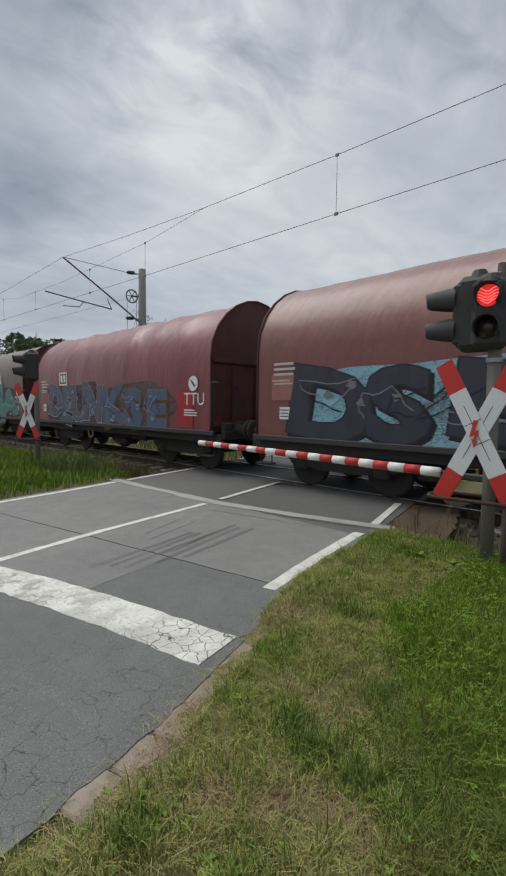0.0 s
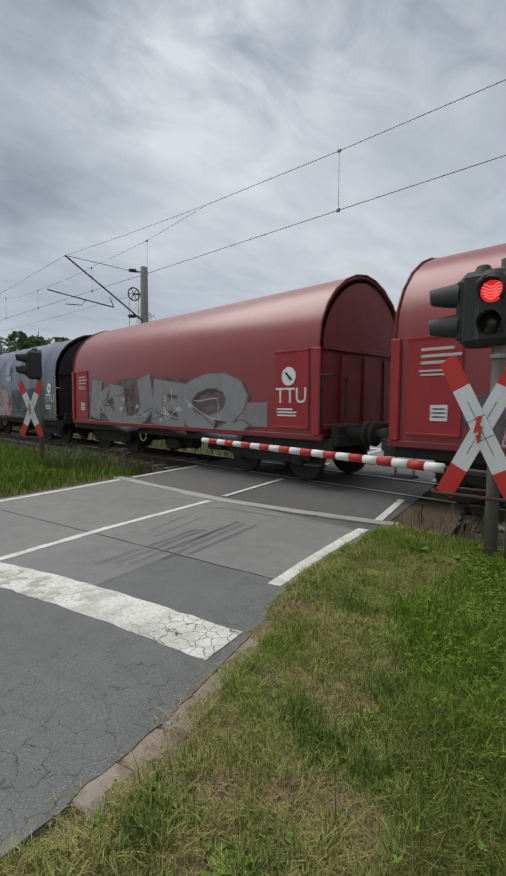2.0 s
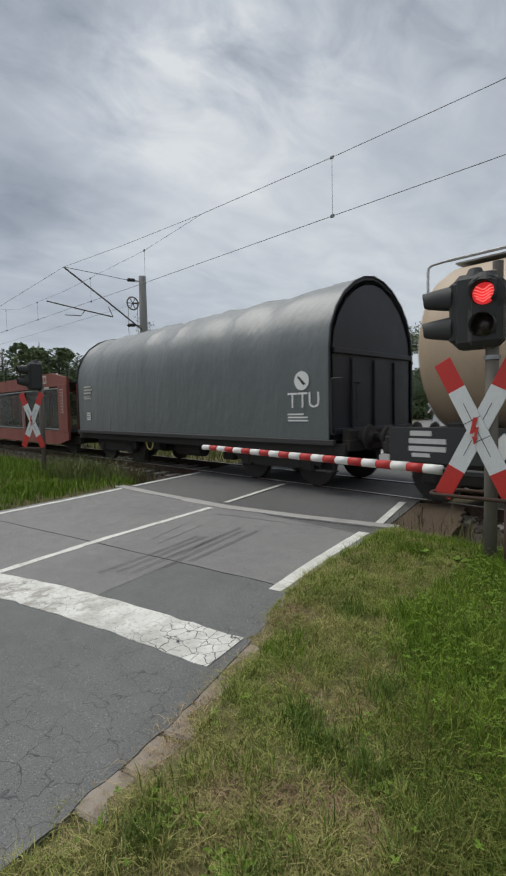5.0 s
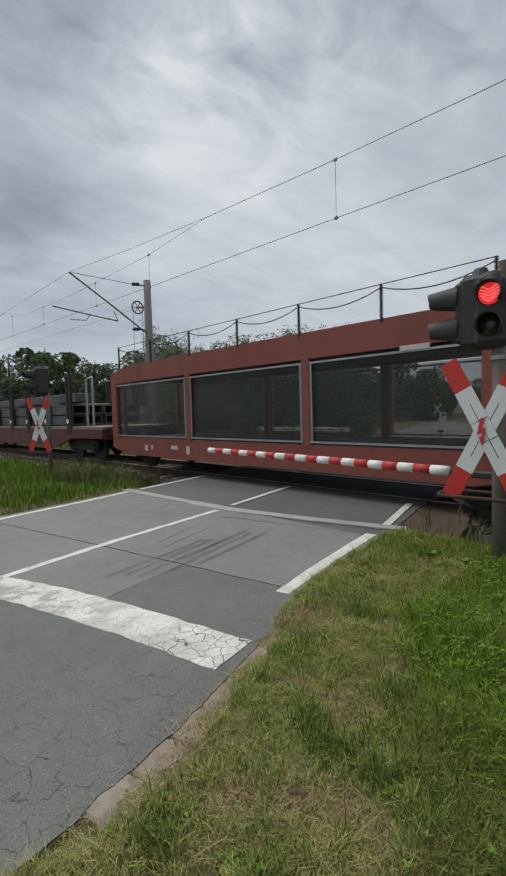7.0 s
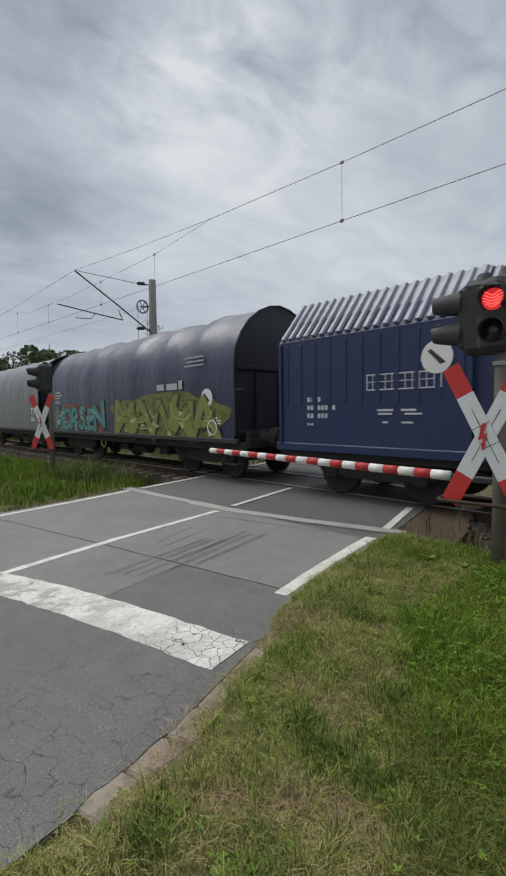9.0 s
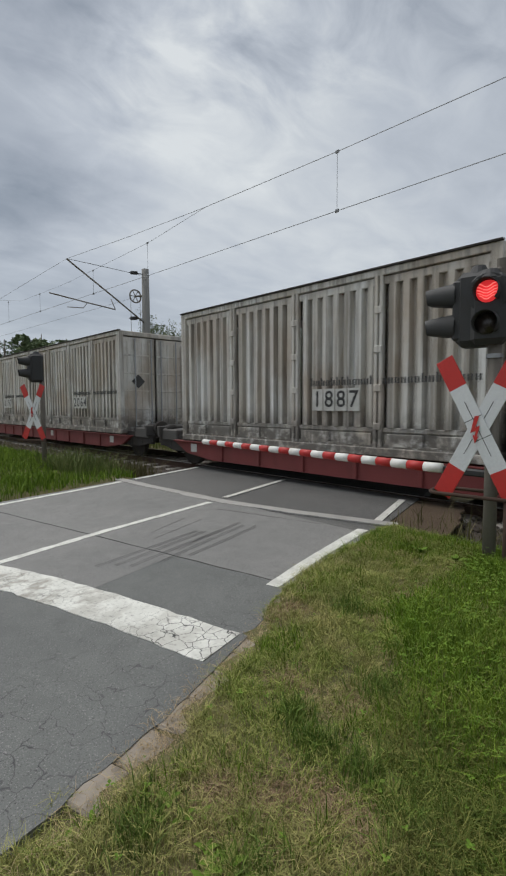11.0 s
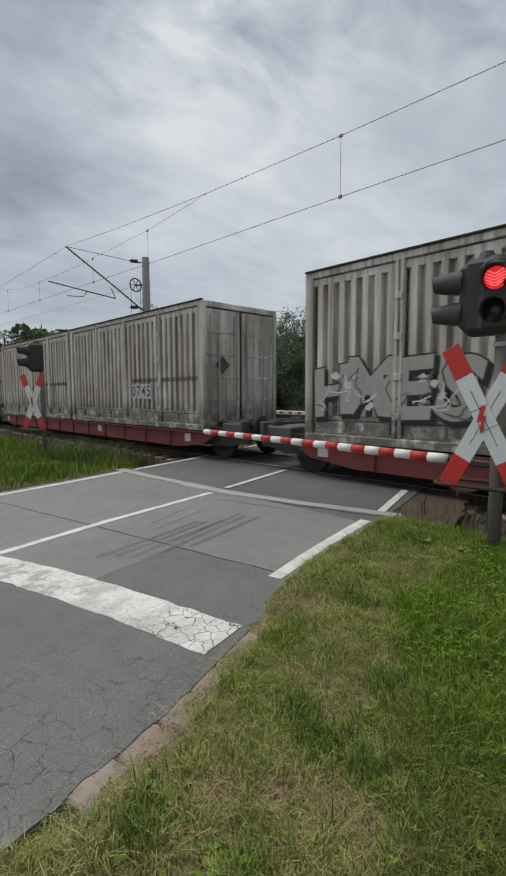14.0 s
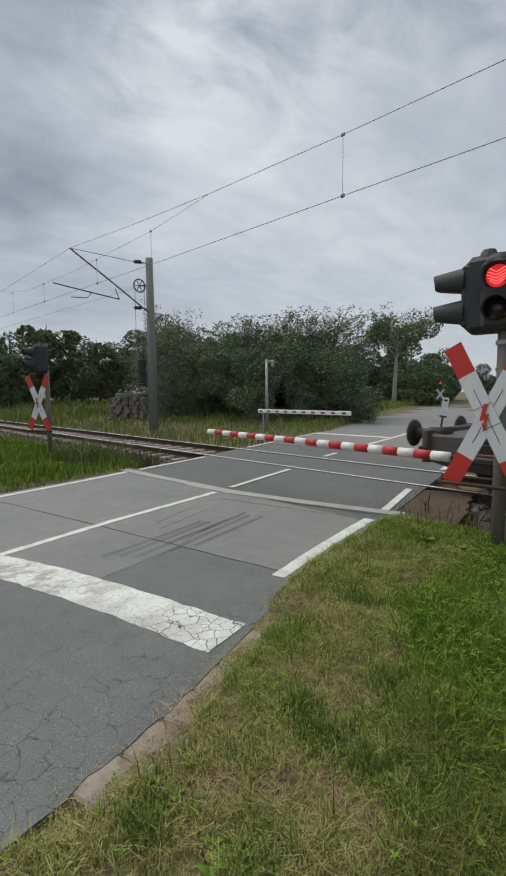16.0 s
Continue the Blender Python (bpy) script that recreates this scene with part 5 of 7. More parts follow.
def wheel_mesh():
    s = Shape()
    for y in (-0.75, 0.75):
        s.tube([(0, y - 0.065, 0.46), (0, y - 0.05, 0.46), (0, y + 0.06, 0.46)], [0.44, 0.46, 0.46], 22)
    s.tube([(0, -0.98, 0.46), (0, 0.98, 0.46)], 0.08, 10)
    for y in (-1.0, 1.0):
        s.box((0, y, 0.46), (0.3, 0.2, 0.28), 0.05)
    return s.mesh("wheelset", DARK)


def bogie_mesh():
    s = Shape()
    for y in (-1.0, 1.0):
        s.plate([(-1.25, y - 0.06, 0.52), (-0.55, y - 0.06, 0.36), (0.55, y - 0.06, 0.36), (1.25, y - 0.06, 0.52), (1.25, y - 0.06, 0.70), (0.5, y - 0.06, 0.78), (-0.5, y - 0.06, 0.78), (-1.25, y - 0.06, 0.70)], 0.12, (0, 1, 0))
        for x in (-0.9, 0.9):
            for dx in (-0.24, 0.24):
                s.tube([(x + dx, y, 0.45), (x + dx, y, 0.68)], 0.075, 10)
    s.box((0, 0, 0.62), (0.45, 2.0, 0.22), 0.04)
    return s.mesh("bogie_frame", DARK)


def buffer_mesh():
    s = Shape()
    s.tube([(-0.02, 0, 0), (0.32, 0, 0)], [0.13, 0.11], 14).tube([(0.32, 0, 0), (0.56, 0, 0)], 0.085, 12).tube([(0.56, 0, 0), (0.60, 0, 0), (0.63, 0, 0)], [0.21, 0.23, 0.20], 18)
    return s.mesh("buffer", DARK, True)


def running_gear(w, half, bogies, wheelbase=1.8, single=False, high=1.04):
    """Wheelsets in bogie frames near both ends, and four buffers; half: half the body's length."""
    for b in bogies:
        bo = part("bogie", shared("bogie", bogie_mesh), None, w, "dark grimy bogie", at=pose(b, 0, 0))
        for d in ((-wheelbase / 2, wheelbase / 2) if not single else (0,)):
            part("wheelset", shared("wheelset", wheel_mesh), None, bo, at=pose(d, 0, 0))
    for end in (-1, 1):
        for y in (-0.875, 0.875):
            part("buffer", shared("buffer", buffer_mesh), None, w, at=pose(end * half, y, high, 0, 0, 0 if end > 0 else 180))
        part("coupling", shared("coupling", lambda: Shape().tube([(0, 0, 0), (0.3, 0, -0.1), (0.55, 0, -0.12)], 0.045, 8).mesh("coupling", DARK)), None, w, at=pose(end * half, 0, high - 0.04, 0, 0, 0 if end > 0 else 180))


def underframe(w, L, z0, z1, mat=None, label="dark steel underframe"):
    s = Shape()
    h = L / 2
    for y in (-1.30, 1.30):
        s.box((0, y, (z0 + z1) / 2), (L, 0.10, z1 - z0), 0.015)
    for y in (-0.25, 0.25):
        s.box((0, y, 0.86), (L * 0.98, 0.12, 0.28), 0.01)
    for x in np.linspace(-h, h, 7):
        s.box((x, 0, 0.9), (0.14, 2.6, 0.2), 0.01)
    for e in (-1, 1):
        s.box((e * (h - 0.05), 0, 1.02), (0.16, 2.5, 0.32), 0.02)
    part("underframe", s, mat or DARK, w, label)


def gear_boxes(w, x0, x1, seed):
    """Brake gear, tanks and rods that hang between the bogies."""
    rnd = random.Random(seed)
    s = Shape()
    for _ in range(7):
        s.box((rnd.uniform(x0, x1), rnd.choice((-0.9, -0.6, 0.7)), rnd.uniform(0.45, 0.66)), (rnd.uniform(0.2, 0.9), rnd.uniform(0.2, 0.4), rnd.uniform(0.12, 0.3)), 0.03)
    s.tube([(x0, -0.9, 0.7), (x1, -0.9, 0.62)], 0.03, 6).tube([(x0, -0.4, 0.55), (x1, -0.4, 0.55)], 0.04, 6)
    s.tube([(-0.5, -0.7, 0.55), (0.6, -0.7, 0.55)], 0.18, 12)
    part("brake_gear", s, DARK, w, "dark brake gear under the frame")
    ring = Shape().tube([(x0 + 1.0 + 0.16 * math.cos(a), -1.33, 0.68 + 0.16 * math.sin(a)) for a in np.linspace(0, 2 * math.pi, 13)], 0.018, 5)
    part("hand_wheel", ring, YELLOW, w, "yellow brake hand wheel")


HOOD = [(-HALF, 0.98), (-HALF, 1.6), (-HALF, 2.2), (-HALF, 2.66), (-1.41, 3.04), (-1.24, 3.40), (-1.0, 3.69), (-0.67, 3.93), (-0.33, 4.07), (0, 4.12)]
HOOD = HOOD + [(-y, z) for y, z in HOOD[-2::-1]]


def hood_ring(x, scale=0.0, lower=None):
    """The hood's cross-section at x, drawn in by scale metres."""
    out = []
    for y, z in HOOD:
        k = smooth(2.3, 3.2, z)
        n = Vector((y * 0.9, z - 2.2)).normalized() if z > 2.5 else Vector((math.copysign(1, y), 0))
        out.append((x, y - n.x * scale * (0.35 + 0.65 * k), z - n.y * scale * k))
    return out


def hood_mesh(half, bows, slack, mat, seed):
    rnd = random.Random(seed)
    s = Shape()
    rings, per = [], 8
    phase = rnd.uniform(0, 6)
    for i in range(bows * per + 1):
        f = i / (bows * per)
        t = (i % per) / per
        sc = slack * math.sin(math.pi * t) ** 0.8 * (0.7 + 0.3 * math.sin(phase + 2.3 * (i // per))) if slack else 0
        ring = hood_ring(-half + 2 * half * f, sc)
        if slack:
            ring = [(x, y, z + slack * (0.9 * noise.noise(Vector((x * 1.3, y * 1.8, z * 1.6 + seed))) + 0.5 * noise.noise(Vector((x * 3.5, y * 3, z * 3 + seed)))) * smooth(2.3, 3.0, z)) for x, y, z in ring]
        rings.append(ring)
    s.loft(rings, caps=False, closed=False)
    return s.mesh("hood", mat, True)


def end_wall_mesh(mat):
    s = Shape()
    a = [(0, y * 0.985, 0.98 + (z - 0.98) * 0.985) for y, z in HOOD]
    s.loft([a, [(-0.10, y, z) for _, y, z in a]])
    s.loft([[(0.0, y * k, 0.98 + (z - 0.98) * k2) for y, z in HOOD] for k, k2 in ((1.004, 1.004), (0.93, 0.955))], caps=False, closed=False)
    return s.mesh("end_wall", mat)


def rail_loop(w, x, z0, z1, mat, y=-HALF - 0.05, wide=0.22):
    s = Shape().tube(rounded([(x, y + 0.08, z0), (x, y, z0), (x, y, z1), (x + wide, y, z1), (x + wide, y + 0.08, z1 - 0.02)], 0.06), 0.016, 6)
    part("handrail", s, mat, w, "bent tube handrail", True)


def bars(w, x, z, rows, mat, name="stencil_bar", label="unreadable stencilled lines", y=-HALF - 0.006):
    """Writing too small to read: plain bars. rows: (dx, dz, width, height)."""
    for dx, dz, a, b in rows:
        part(name, Shape().box((x + dx, y, z + dz), (a, 0.004, b)), mat, w, label)


def letters(w, text, x, z, size, mat, label, y=-HALF - 0.008, shear=0.0, space=1.0, offset=0.0):
    me = lettering(text, size, offset, shear, space)
    me.materials.append(mat)
    part("lettering", me, None, w, label, at=pose(x, y, z))


def swatch(col, rough=0.5):
    return paint("spray_%02x%02x%02x" % tuple(int(c * 255) for c in col), col, rough, 0, tuple(c * 0.6 for c in col), 0.5, 5, (1, 1, 0.5), 0.03)


def graffiti(w, text, x, z, size, fill, outline, halo=None, shear=0.15, space=0.9, fat=0.035, seed=0, y=-HALF, wide=1.0, span=None, edge=None):
    """Sprayed piece: a soft-edged cloud, fat outlined letters, and their fill with a highlight or two."""
    rnd = random.Random(seed)
    if span:
        x, wide = (span[0] + span[1]) / 2, (span[1] - span[0]) / (len(text) * size * 0.64)
        space = 1.03
    wd = size * 0.62 * space * len(text) * wide
    g = new("graffiti")
    g.parent = w
    tagged(g, "sprayed graffiti letters on the wagon side")
    if halo:
        pts = []
        for k in range(46):
            a = 2 * math.pi * k / 46
            ca, sa = math.cos(a), math.sin(a)
            q = 1 + 0.08 * math.sin(5 * a + seed) + 0.06 * math.sin(9 * a + 2 * seed)
            pts.append((x + math.copysign(abs(ca) ** 0.5, ca) * wd * 0.54 * q, y - 0.003, z + math.copysign(abs(sa) ** 0.6, sa) * size * 0.50 * q))
        pts = [(a, b, max(1.0, c)) for a, b, c in pts]
        part("colour_cloud", Shape().plate(pts, 0.002, (0, 1, 0)), mist(halo), g)
    place, cx = [], x - wd / 2
    for ch in text:
        adv = wd / len(text)
        place.append((ch, cx + adv / 2, z + rnd.uniform(-0.06, 0.06) * size, rnd.uniform(-13, 13), rnd.uniform(0.95, 1.22)))
        cx += adv
    layers = [("shadow", fat + 0.03, tuple(c * 0.4 for c in outline), 0.005, 0.06), ("outline", fat + 0.028, outline, 0.008, 0), ("fill", fat, fill, 0.012, 0)]
    if edge:
        layers.insert(1, ("edge_line", fat + 0.05, edge, 0.0065, 0.01))
    for name, off, col, dy, sx in layers:
        whole = bmesh.new()
        for ch, px, pz, turn, k in place:
            me = lettering(ch, size * k, min(off, 0.11 * size), shear)
            me.transform(Matrix.Diagonal((wide, 1, 1, 1)))
            me.transform(pose(px + sx, y - dy - 0.0004 * (px - x) / size, pz - sx, 0, turn, 0))
            whole.from_mesh(me)
            bpy.data.meshes.remove(me)
        me = bpy.data.meshes.new(name)
        whole.to_mesh(me)
        whole.free()
        me.materials.append(swatch(col))
        part(name, me, None, g)
    s = Shape()
    for _ in range(int(len(text) * 2.5)):
        a, b = x + rnd.uniform(-0.45, 0.45) * wd, z + rnd.uniform(-0.32, 0.32) * size
        s.plate([(a + rnd.uniform(0.03, 0.14) * math.cos(t), y - 0.0155, b + rnd.uniform(0.03, 0.10) * math.sin(t)) for t in np.linspace(0, 2 * math.pi, 9)[:-1]], 0.001, (0, 1, 0))
    tagged(part("spray_spots", s, swatch(tuple(min(1, c * 1.3 + 0.12) for c in fill)), g), kind="stuff")
    strokes(g, x, z, wd * 0.96, size * 0.7, tuple(c * 0.35 for c in fill), len(text) + 1, seed + 50, y - 0.004, 0.014)
    strokes(g, x, z, wd * 0.96, size * 0.6, tuple(min(0.8, c * 1.5 + 0.15) for c in fill), len(text), seed + 70, y - 0.005, 0.010)


def strokes(w, x, z, width, height, col, n, seed, y=-HALF, r=0.018):
    """Loose sprayed scrawl, as flat ribbons."""
    rnd = random.Random(seed)
    s = Shape()
    for k in range(n):
        cx = x - width / 2 + width * (k + 0.5) / n
        p = [Vector((cx + rnd.uniform(-0.6, 0.6) * width / n, 0, z + rnd.uniform(-0.5, 0.5) * height)) for _ in range(4)]
        pts = []
        for i in range(len(p) - 1):
            for t in (0, 0.25, 0.5, 0.75):
                pts.append(p[i].lerp(p[i + 1], t) + Vector((0.05 * math.sin(6 * t + k), 0, 0.05 * math.cos(5 * t))))
        up, dn = [], []
        for i, q in enumerate(pts):
            d = (pts[min(i + 1, len(pts) - 1)] - pts[max(i - 1, 0)]).normalized()
            o = Vector((-d.z, 0, d.x)) * r
            up.append((q.x + o.x, y - 0.014, q.z + o.z))
            dn.append((q.x - o.x, y - 0.014, q.z - o.z))
        s.loft([up, dn], caps=False, closed=False)
    tagged(part("scrawl", s, swatch(col), w, "thin sprayed scrawl"), kind="stuff")


def pictogram(w, x, z, r=0.22, face=-HALF):
    """Round white sign with a dark bar."""
    s = Shape().tube([(x, face - 0.002, z), (x, face - 0.010, z)], r, 24)
    p = part("pictogram", s, WHITE, w, "round white sign with a dark slanting mark")
    s = Shape().plate([(x - 0.6 * r, face - 0.013, z + 0.4 * r), (x - 0.36 * r, face - 0.013, z + 0.5 * r), (x + 0.6 * r, face - 0.013, z - 0.36 * r), (x + 0.2 * r, face - 0.013, z - 0.45 * r), (x - 0.1 * r, face - 0.013, z - 0.1 * r)], 0.002, (0, 1, 0))
    part("mark", s, BLACK, p)


def logo_box(w, x, z):
    s = Shape()
    for dx, dz, a, b in ((0, 0.2, 0.62, 0.05), (0, -0.2, 0.62, 0.05), (-0.29, 0, 0.05, 0.4), (0.29, 0, 0.05, 0.4), (-0.12, 0, 0.15, 0.24), (0.12, 0, 0.15, 0.24)):
        s.box((x + dx, -HALF - 0.006, z + dz), (a, 0.004, b))
    part("logo", s, WHITE, w, "white framed logo as plain blocks")


def hood_wagon(u_left, hood_mat, end_mat, label, slack=0.05, bows=7, door=None, ttu=True, seed=1, half=5.35, rail=None, sill=None):
    """Covered coil wagon with a sliding hood or tarpaulin on a dark underframe; x runs towards the train's head."""
    w = wagon("covered_wagon", label, u_left - half)
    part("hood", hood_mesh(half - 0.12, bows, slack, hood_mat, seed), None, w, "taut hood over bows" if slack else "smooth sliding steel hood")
    e = end_wall_mesh(end_mat)
    post = Shape().box((0, 0, 0), (0.05, 0.09, 1.5), 0.01).mesh("end_post", end_mat)
    beam = Shape().box((0, 0, 0), (0.07, 2.75, 0.10), 0.01).mesh("end_beam", end_mat)
    for sg in (1, -1):
        wall = part("end_wall", e, None, w, at=pose(sg * (half - 0.1), 0, 0, 0, 0, 0 if sg > 0 else 180))
        for yy in (-0.75, 0, 0.75):
            part("end_post", post, None, wall, at=pose(0.02, yy, 1.75))
        for zz in (1.15, 2.62):
            part("end_beam", beam, None, wall, at=pose(0.03, 0, zz))
        part("hood_seam", Shape().tube(hood_ring(sg * (half - 0.09), -0.012), 0.022, 5), end_mat, w, "edge seam of the hood", True)
    part("side_sill", Shape().box((0, -HALF + 0.02, 0.95), (2 * half, 0.09, 0.11), 0.015).box((0, HALF - 0.02, 0.95), (2 * half, 0.09, 0.11), 0.015), sill or DARKER, w, "side sill with runner rail")
    underframe(w, 2 * half + 0.3, 0.72, 0.93)
    running_gear(w, half + 0.15, (-half + 1.85, half - 1.85))
    gear_boxes(w, -half + 3.3, half - 3.3, seed)
    for x in (-half + 0.25, half - 0.25):
        part("step", Shape().box((x, -1.35, 0.42), (0.38, 0.22, 0.03), 0.005).tube([(x - 0.16, -1.35, 0.42), (x - 0.16, -1.35, 0.95)], 0.014, 5).tube([(x + 0.16, -1.35, 0.42), (x + 0.16, -1.35, 0.95)], 0.014, 5), DARK, w, "shunter's step")
    rail_loop(w, half - 0.02, 1.1, 2.1, rail or DARKER)
    rail_loop(w, half + 0.0, 1.35, 2.05, rail or DARKER, -0.75, 0.02)
    if door:
        for x, wd in ((half - 0.74, 0.86), (-half + 0.75, 0.86)):
            d = part("panel", Shape().box((x, -HALF - 0.012, 1.85), (wd, 0.03, 1.5), 0.012), door, w, "bright red steel panel")
            part("panel_edge", Shape().box((x, -HALF - 0.03, 1.12), (wd * 0.96, 0.02, 0.04), 0.005).box((x, -HALF - 0.03, 2.58), (wd * 0.96, 0.02, 0.04), 0.005), door, d)
        for sg in (1, -1):
            part("end_frame", Shape().box((sg * (half - 0.12), -HALF - 0.02, 1.8), (0.16, 0.06, 1.6), 0.015), door, w)
    off = 0.03 if door else 0.0
    if ttu:
        s = -HALF - off - 0.008
        letters(w, "TTU", half - (0.74 if door else 0.70), 1.72, 0.42, WHITE, "white stencilled letters", s)
        pictogram(w, half - (0.80 if door else 0.74), 2.10, 0.18, s + 0.006)
    bars(w, half - 0.85, 1.35, ((0, 0, 0.5, 0.03), (0, 0.06, 0.5, 0.03), (-0.05, 0.12, 0.4, 0.03)), WHITE, y=-HALF - off - 0.006)
    bars(w, -half + 0.8, 2.2, ((0, 0.2, 0.5, 0.045), (0.06, 0.1, 0.62, 0.045), (0, 0.0, 0.5, 0.045), (-0.05, -0.12, 0.45, 0.03), (0, -0.18, 0.5, 0.03)), swatch((0.55, 0.5, 0.46)), y=-HALF - off - 0.006)
    bars(w, -half + 0.85, 1.45, ((0, 0, 0.26, 0.24),), WHITE, "label_card", "white waybill card", y=-HALF - off - 0.008)
    bars(w, -half + 0.85, 1.45, ((0, 0.06, 0.2, 0.02), (0, 0, 0.2, 0.02), (0, -0.06, 0.2, 0.02)), BLACK, y=-HALF - off - 0.012)
    return w


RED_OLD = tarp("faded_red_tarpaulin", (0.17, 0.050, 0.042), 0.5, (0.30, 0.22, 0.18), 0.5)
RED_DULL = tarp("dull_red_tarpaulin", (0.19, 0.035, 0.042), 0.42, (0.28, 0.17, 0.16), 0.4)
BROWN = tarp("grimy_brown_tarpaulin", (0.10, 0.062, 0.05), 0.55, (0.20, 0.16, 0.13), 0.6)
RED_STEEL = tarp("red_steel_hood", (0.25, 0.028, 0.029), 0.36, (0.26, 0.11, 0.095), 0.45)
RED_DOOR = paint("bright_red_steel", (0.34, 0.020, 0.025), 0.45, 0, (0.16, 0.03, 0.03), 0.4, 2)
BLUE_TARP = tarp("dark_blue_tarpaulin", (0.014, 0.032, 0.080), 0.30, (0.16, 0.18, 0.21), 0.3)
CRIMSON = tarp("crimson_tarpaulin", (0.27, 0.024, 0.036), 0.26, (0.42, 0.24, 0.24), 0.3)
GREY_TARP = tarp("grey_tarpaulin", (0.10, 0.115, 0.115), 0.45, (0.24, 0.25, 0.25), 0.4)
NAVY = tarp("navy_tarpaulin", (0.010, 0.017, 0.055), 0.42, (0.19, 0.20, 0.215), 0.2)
RED_END = paint("red_end_wall", (0.20, 0.022, 0.026), 0.5, 0, (0.08, 0.03, 0.03), 0.6, 2)
MAROON_END = paint("maroon_end_wall", (0.085, 0.022, 0.022), 0.55, 0, (0.04, 0.025, 0.02), 0.6, 2)
BLUE_END = paint("blue_black_end_wall", (0.016, 0.018, 0.026), 0.45, 0, (0.05, 0.05, 0.05), 0.4, 2)

A = 12.04
w = hood_wagon(6.53, RED_OLD, MAROON_END, "grimy brown-red covered wagon with a blue graffiti band", 0.02, 6, seed=11)
graffiti(w, "DSEMBO", 0, 1.60, 1.45, (0.032, 0.034, 0.052), (0.015, 0.015, 0.022), (0.24, 0.45, 0.55), 0, 1, 0.075, 1, span=(-4.2, 4.1))
bars(w, -4.45, 1.95, ((0, 0, 0.8, 0.5),), swatch((0.30, 0.13, 0.10)), "repaint_patch", "faded repaint patch")
w = hood_wagon(6.53 + A, RED_DULL, MAROON_END, "dull red tarpaulin wagon with grey graffiti letters", 0.055, 8, seed=12)
graffiti(w, "DEUN", 0, 1.55, 1.4, (0.10, 0.105, 0.155), (0.06, 0.05, 0.075), (0.085, 0.045, 0.065), 0.05, 1, 0.06, 2, span=(-4.1, -0.1), edge=(0.36, 0.36, 0.40))
graffiti(w, "KSE", 0, 1.5, 1.3, (0.07, 0.11, 0.20), (0.20, 0.135, 0.06), (0.12, 0.07, 0.075), 0, 1, 0.06, 7, span=(0.1, 3.6))
logo_box(w, -2.85, 2.45)
part("red_patch", Shape().box((4.28, -HALF - 0.003, 1.5), (0.62, 0.004, 0.9)), RED_DOOR, w, "bright red repaint patch")
w = hood_wagon(6.53 + 2 * A, BROWN, MAROON_END, "sooty brown covered wagon with green and teal graffiti", 0.03, 5, seed=13)
graffiti(w, "TOUR", 0, 1.55, 1.4, (0.045, 0.13, 0.055), (0.02, 0.05, 0.025), (0.035, 0.09, 0.045), 0, 1, 0.06, 3, span=(-4.5, 0.3), edge=(0.34, 0.38, 0.27))
graffiti(w, "NA", 0, 1.55, 1.5, (0.075, 0.20, 0.18), (0.11, 0.028, 0.045), (0.10, 0.028, 0.045), 0.1, 1, 0.09, 4, span=(0.6, 4.3))
strokes(w, -2.4, 2.56, 1.3, 0.3, (0.5, 0.5, 0.5), 6, 31, r=0.03)
strokes(w, 1.4, 2.6, 2.6, 0.35, (0.55, 0.55, 0.55), 6, 32, r=0.05)
letters(w, "YF\n2019", -4.75, 1.25, 0.30, swatch((0.5, 0.5, 0.48)), "white sprayed tag")
w = hood_wagon(6.53 + 3 * A, RED_STEEL, RED_END, "red steel covered wagon with a small orange graffiti piece", 0, 5, RED_DOOR, seed=14, sill=RED_END)
graffiti(w, "ENOS", 0, 1.5, 1.3, (0.26, 0.13, 0.08), (0.06, 0.07, 0.12), (0.14, 0.10, 0.14), 0.1, 1, 0.08, 5, span=(-3.6, 2.7), edge=(0.5, 0.47, 0.47))
strokes(w, 1.2, 1.75, 1.2, 0.9, (0.6, 0.57, 0.57), 3, 33, r=0.022)
strokes(w, -2.6, 1.85, 2.0, 0.8, (0.12, 0.18, 0.30), 5, 34, r=0.05)
w = hood_wagon(6.53 + 4 * A, RED_STEEL, RED_END, "red steel covered wagon with grey block graffiti", 0, 5, RED_DOOR, seed=15, sill=RED_END)
graffiti(w, "KUEQ", 0.0, 1.50, 1.35, (0.27, 0.265, 0.27), (0.16, 0.12, 0.12), (0.17, 0.12, 0.12), 0, 1, 0.09, 6, span=(-3.9, 2.9))
bars(w, 3.5, 1.35, ((0, 0, 0.9, 0.5),), swatch((0.24, 0.23, 0.235)), "paint_block", "grey sprayed block")
w = hood_wagon(6.53 + 5 * A, BLUE_TARP, BLUE_END, "dark blue tarpaulin wagon with pink and pale graffiti", 0.06, 8, seed=16, rail=YELLOW)
graffiti(w, "BEER", 0, 1.48, 1.4, (0.36, 0.28, 0.31), (0.10, 0.05, 0.06), (0.33, 0.16, 0.09), 0.1, 1, 0.07, 8, span=(-4.2, 0.05), edge=(0.5, 0.46, 0.47))
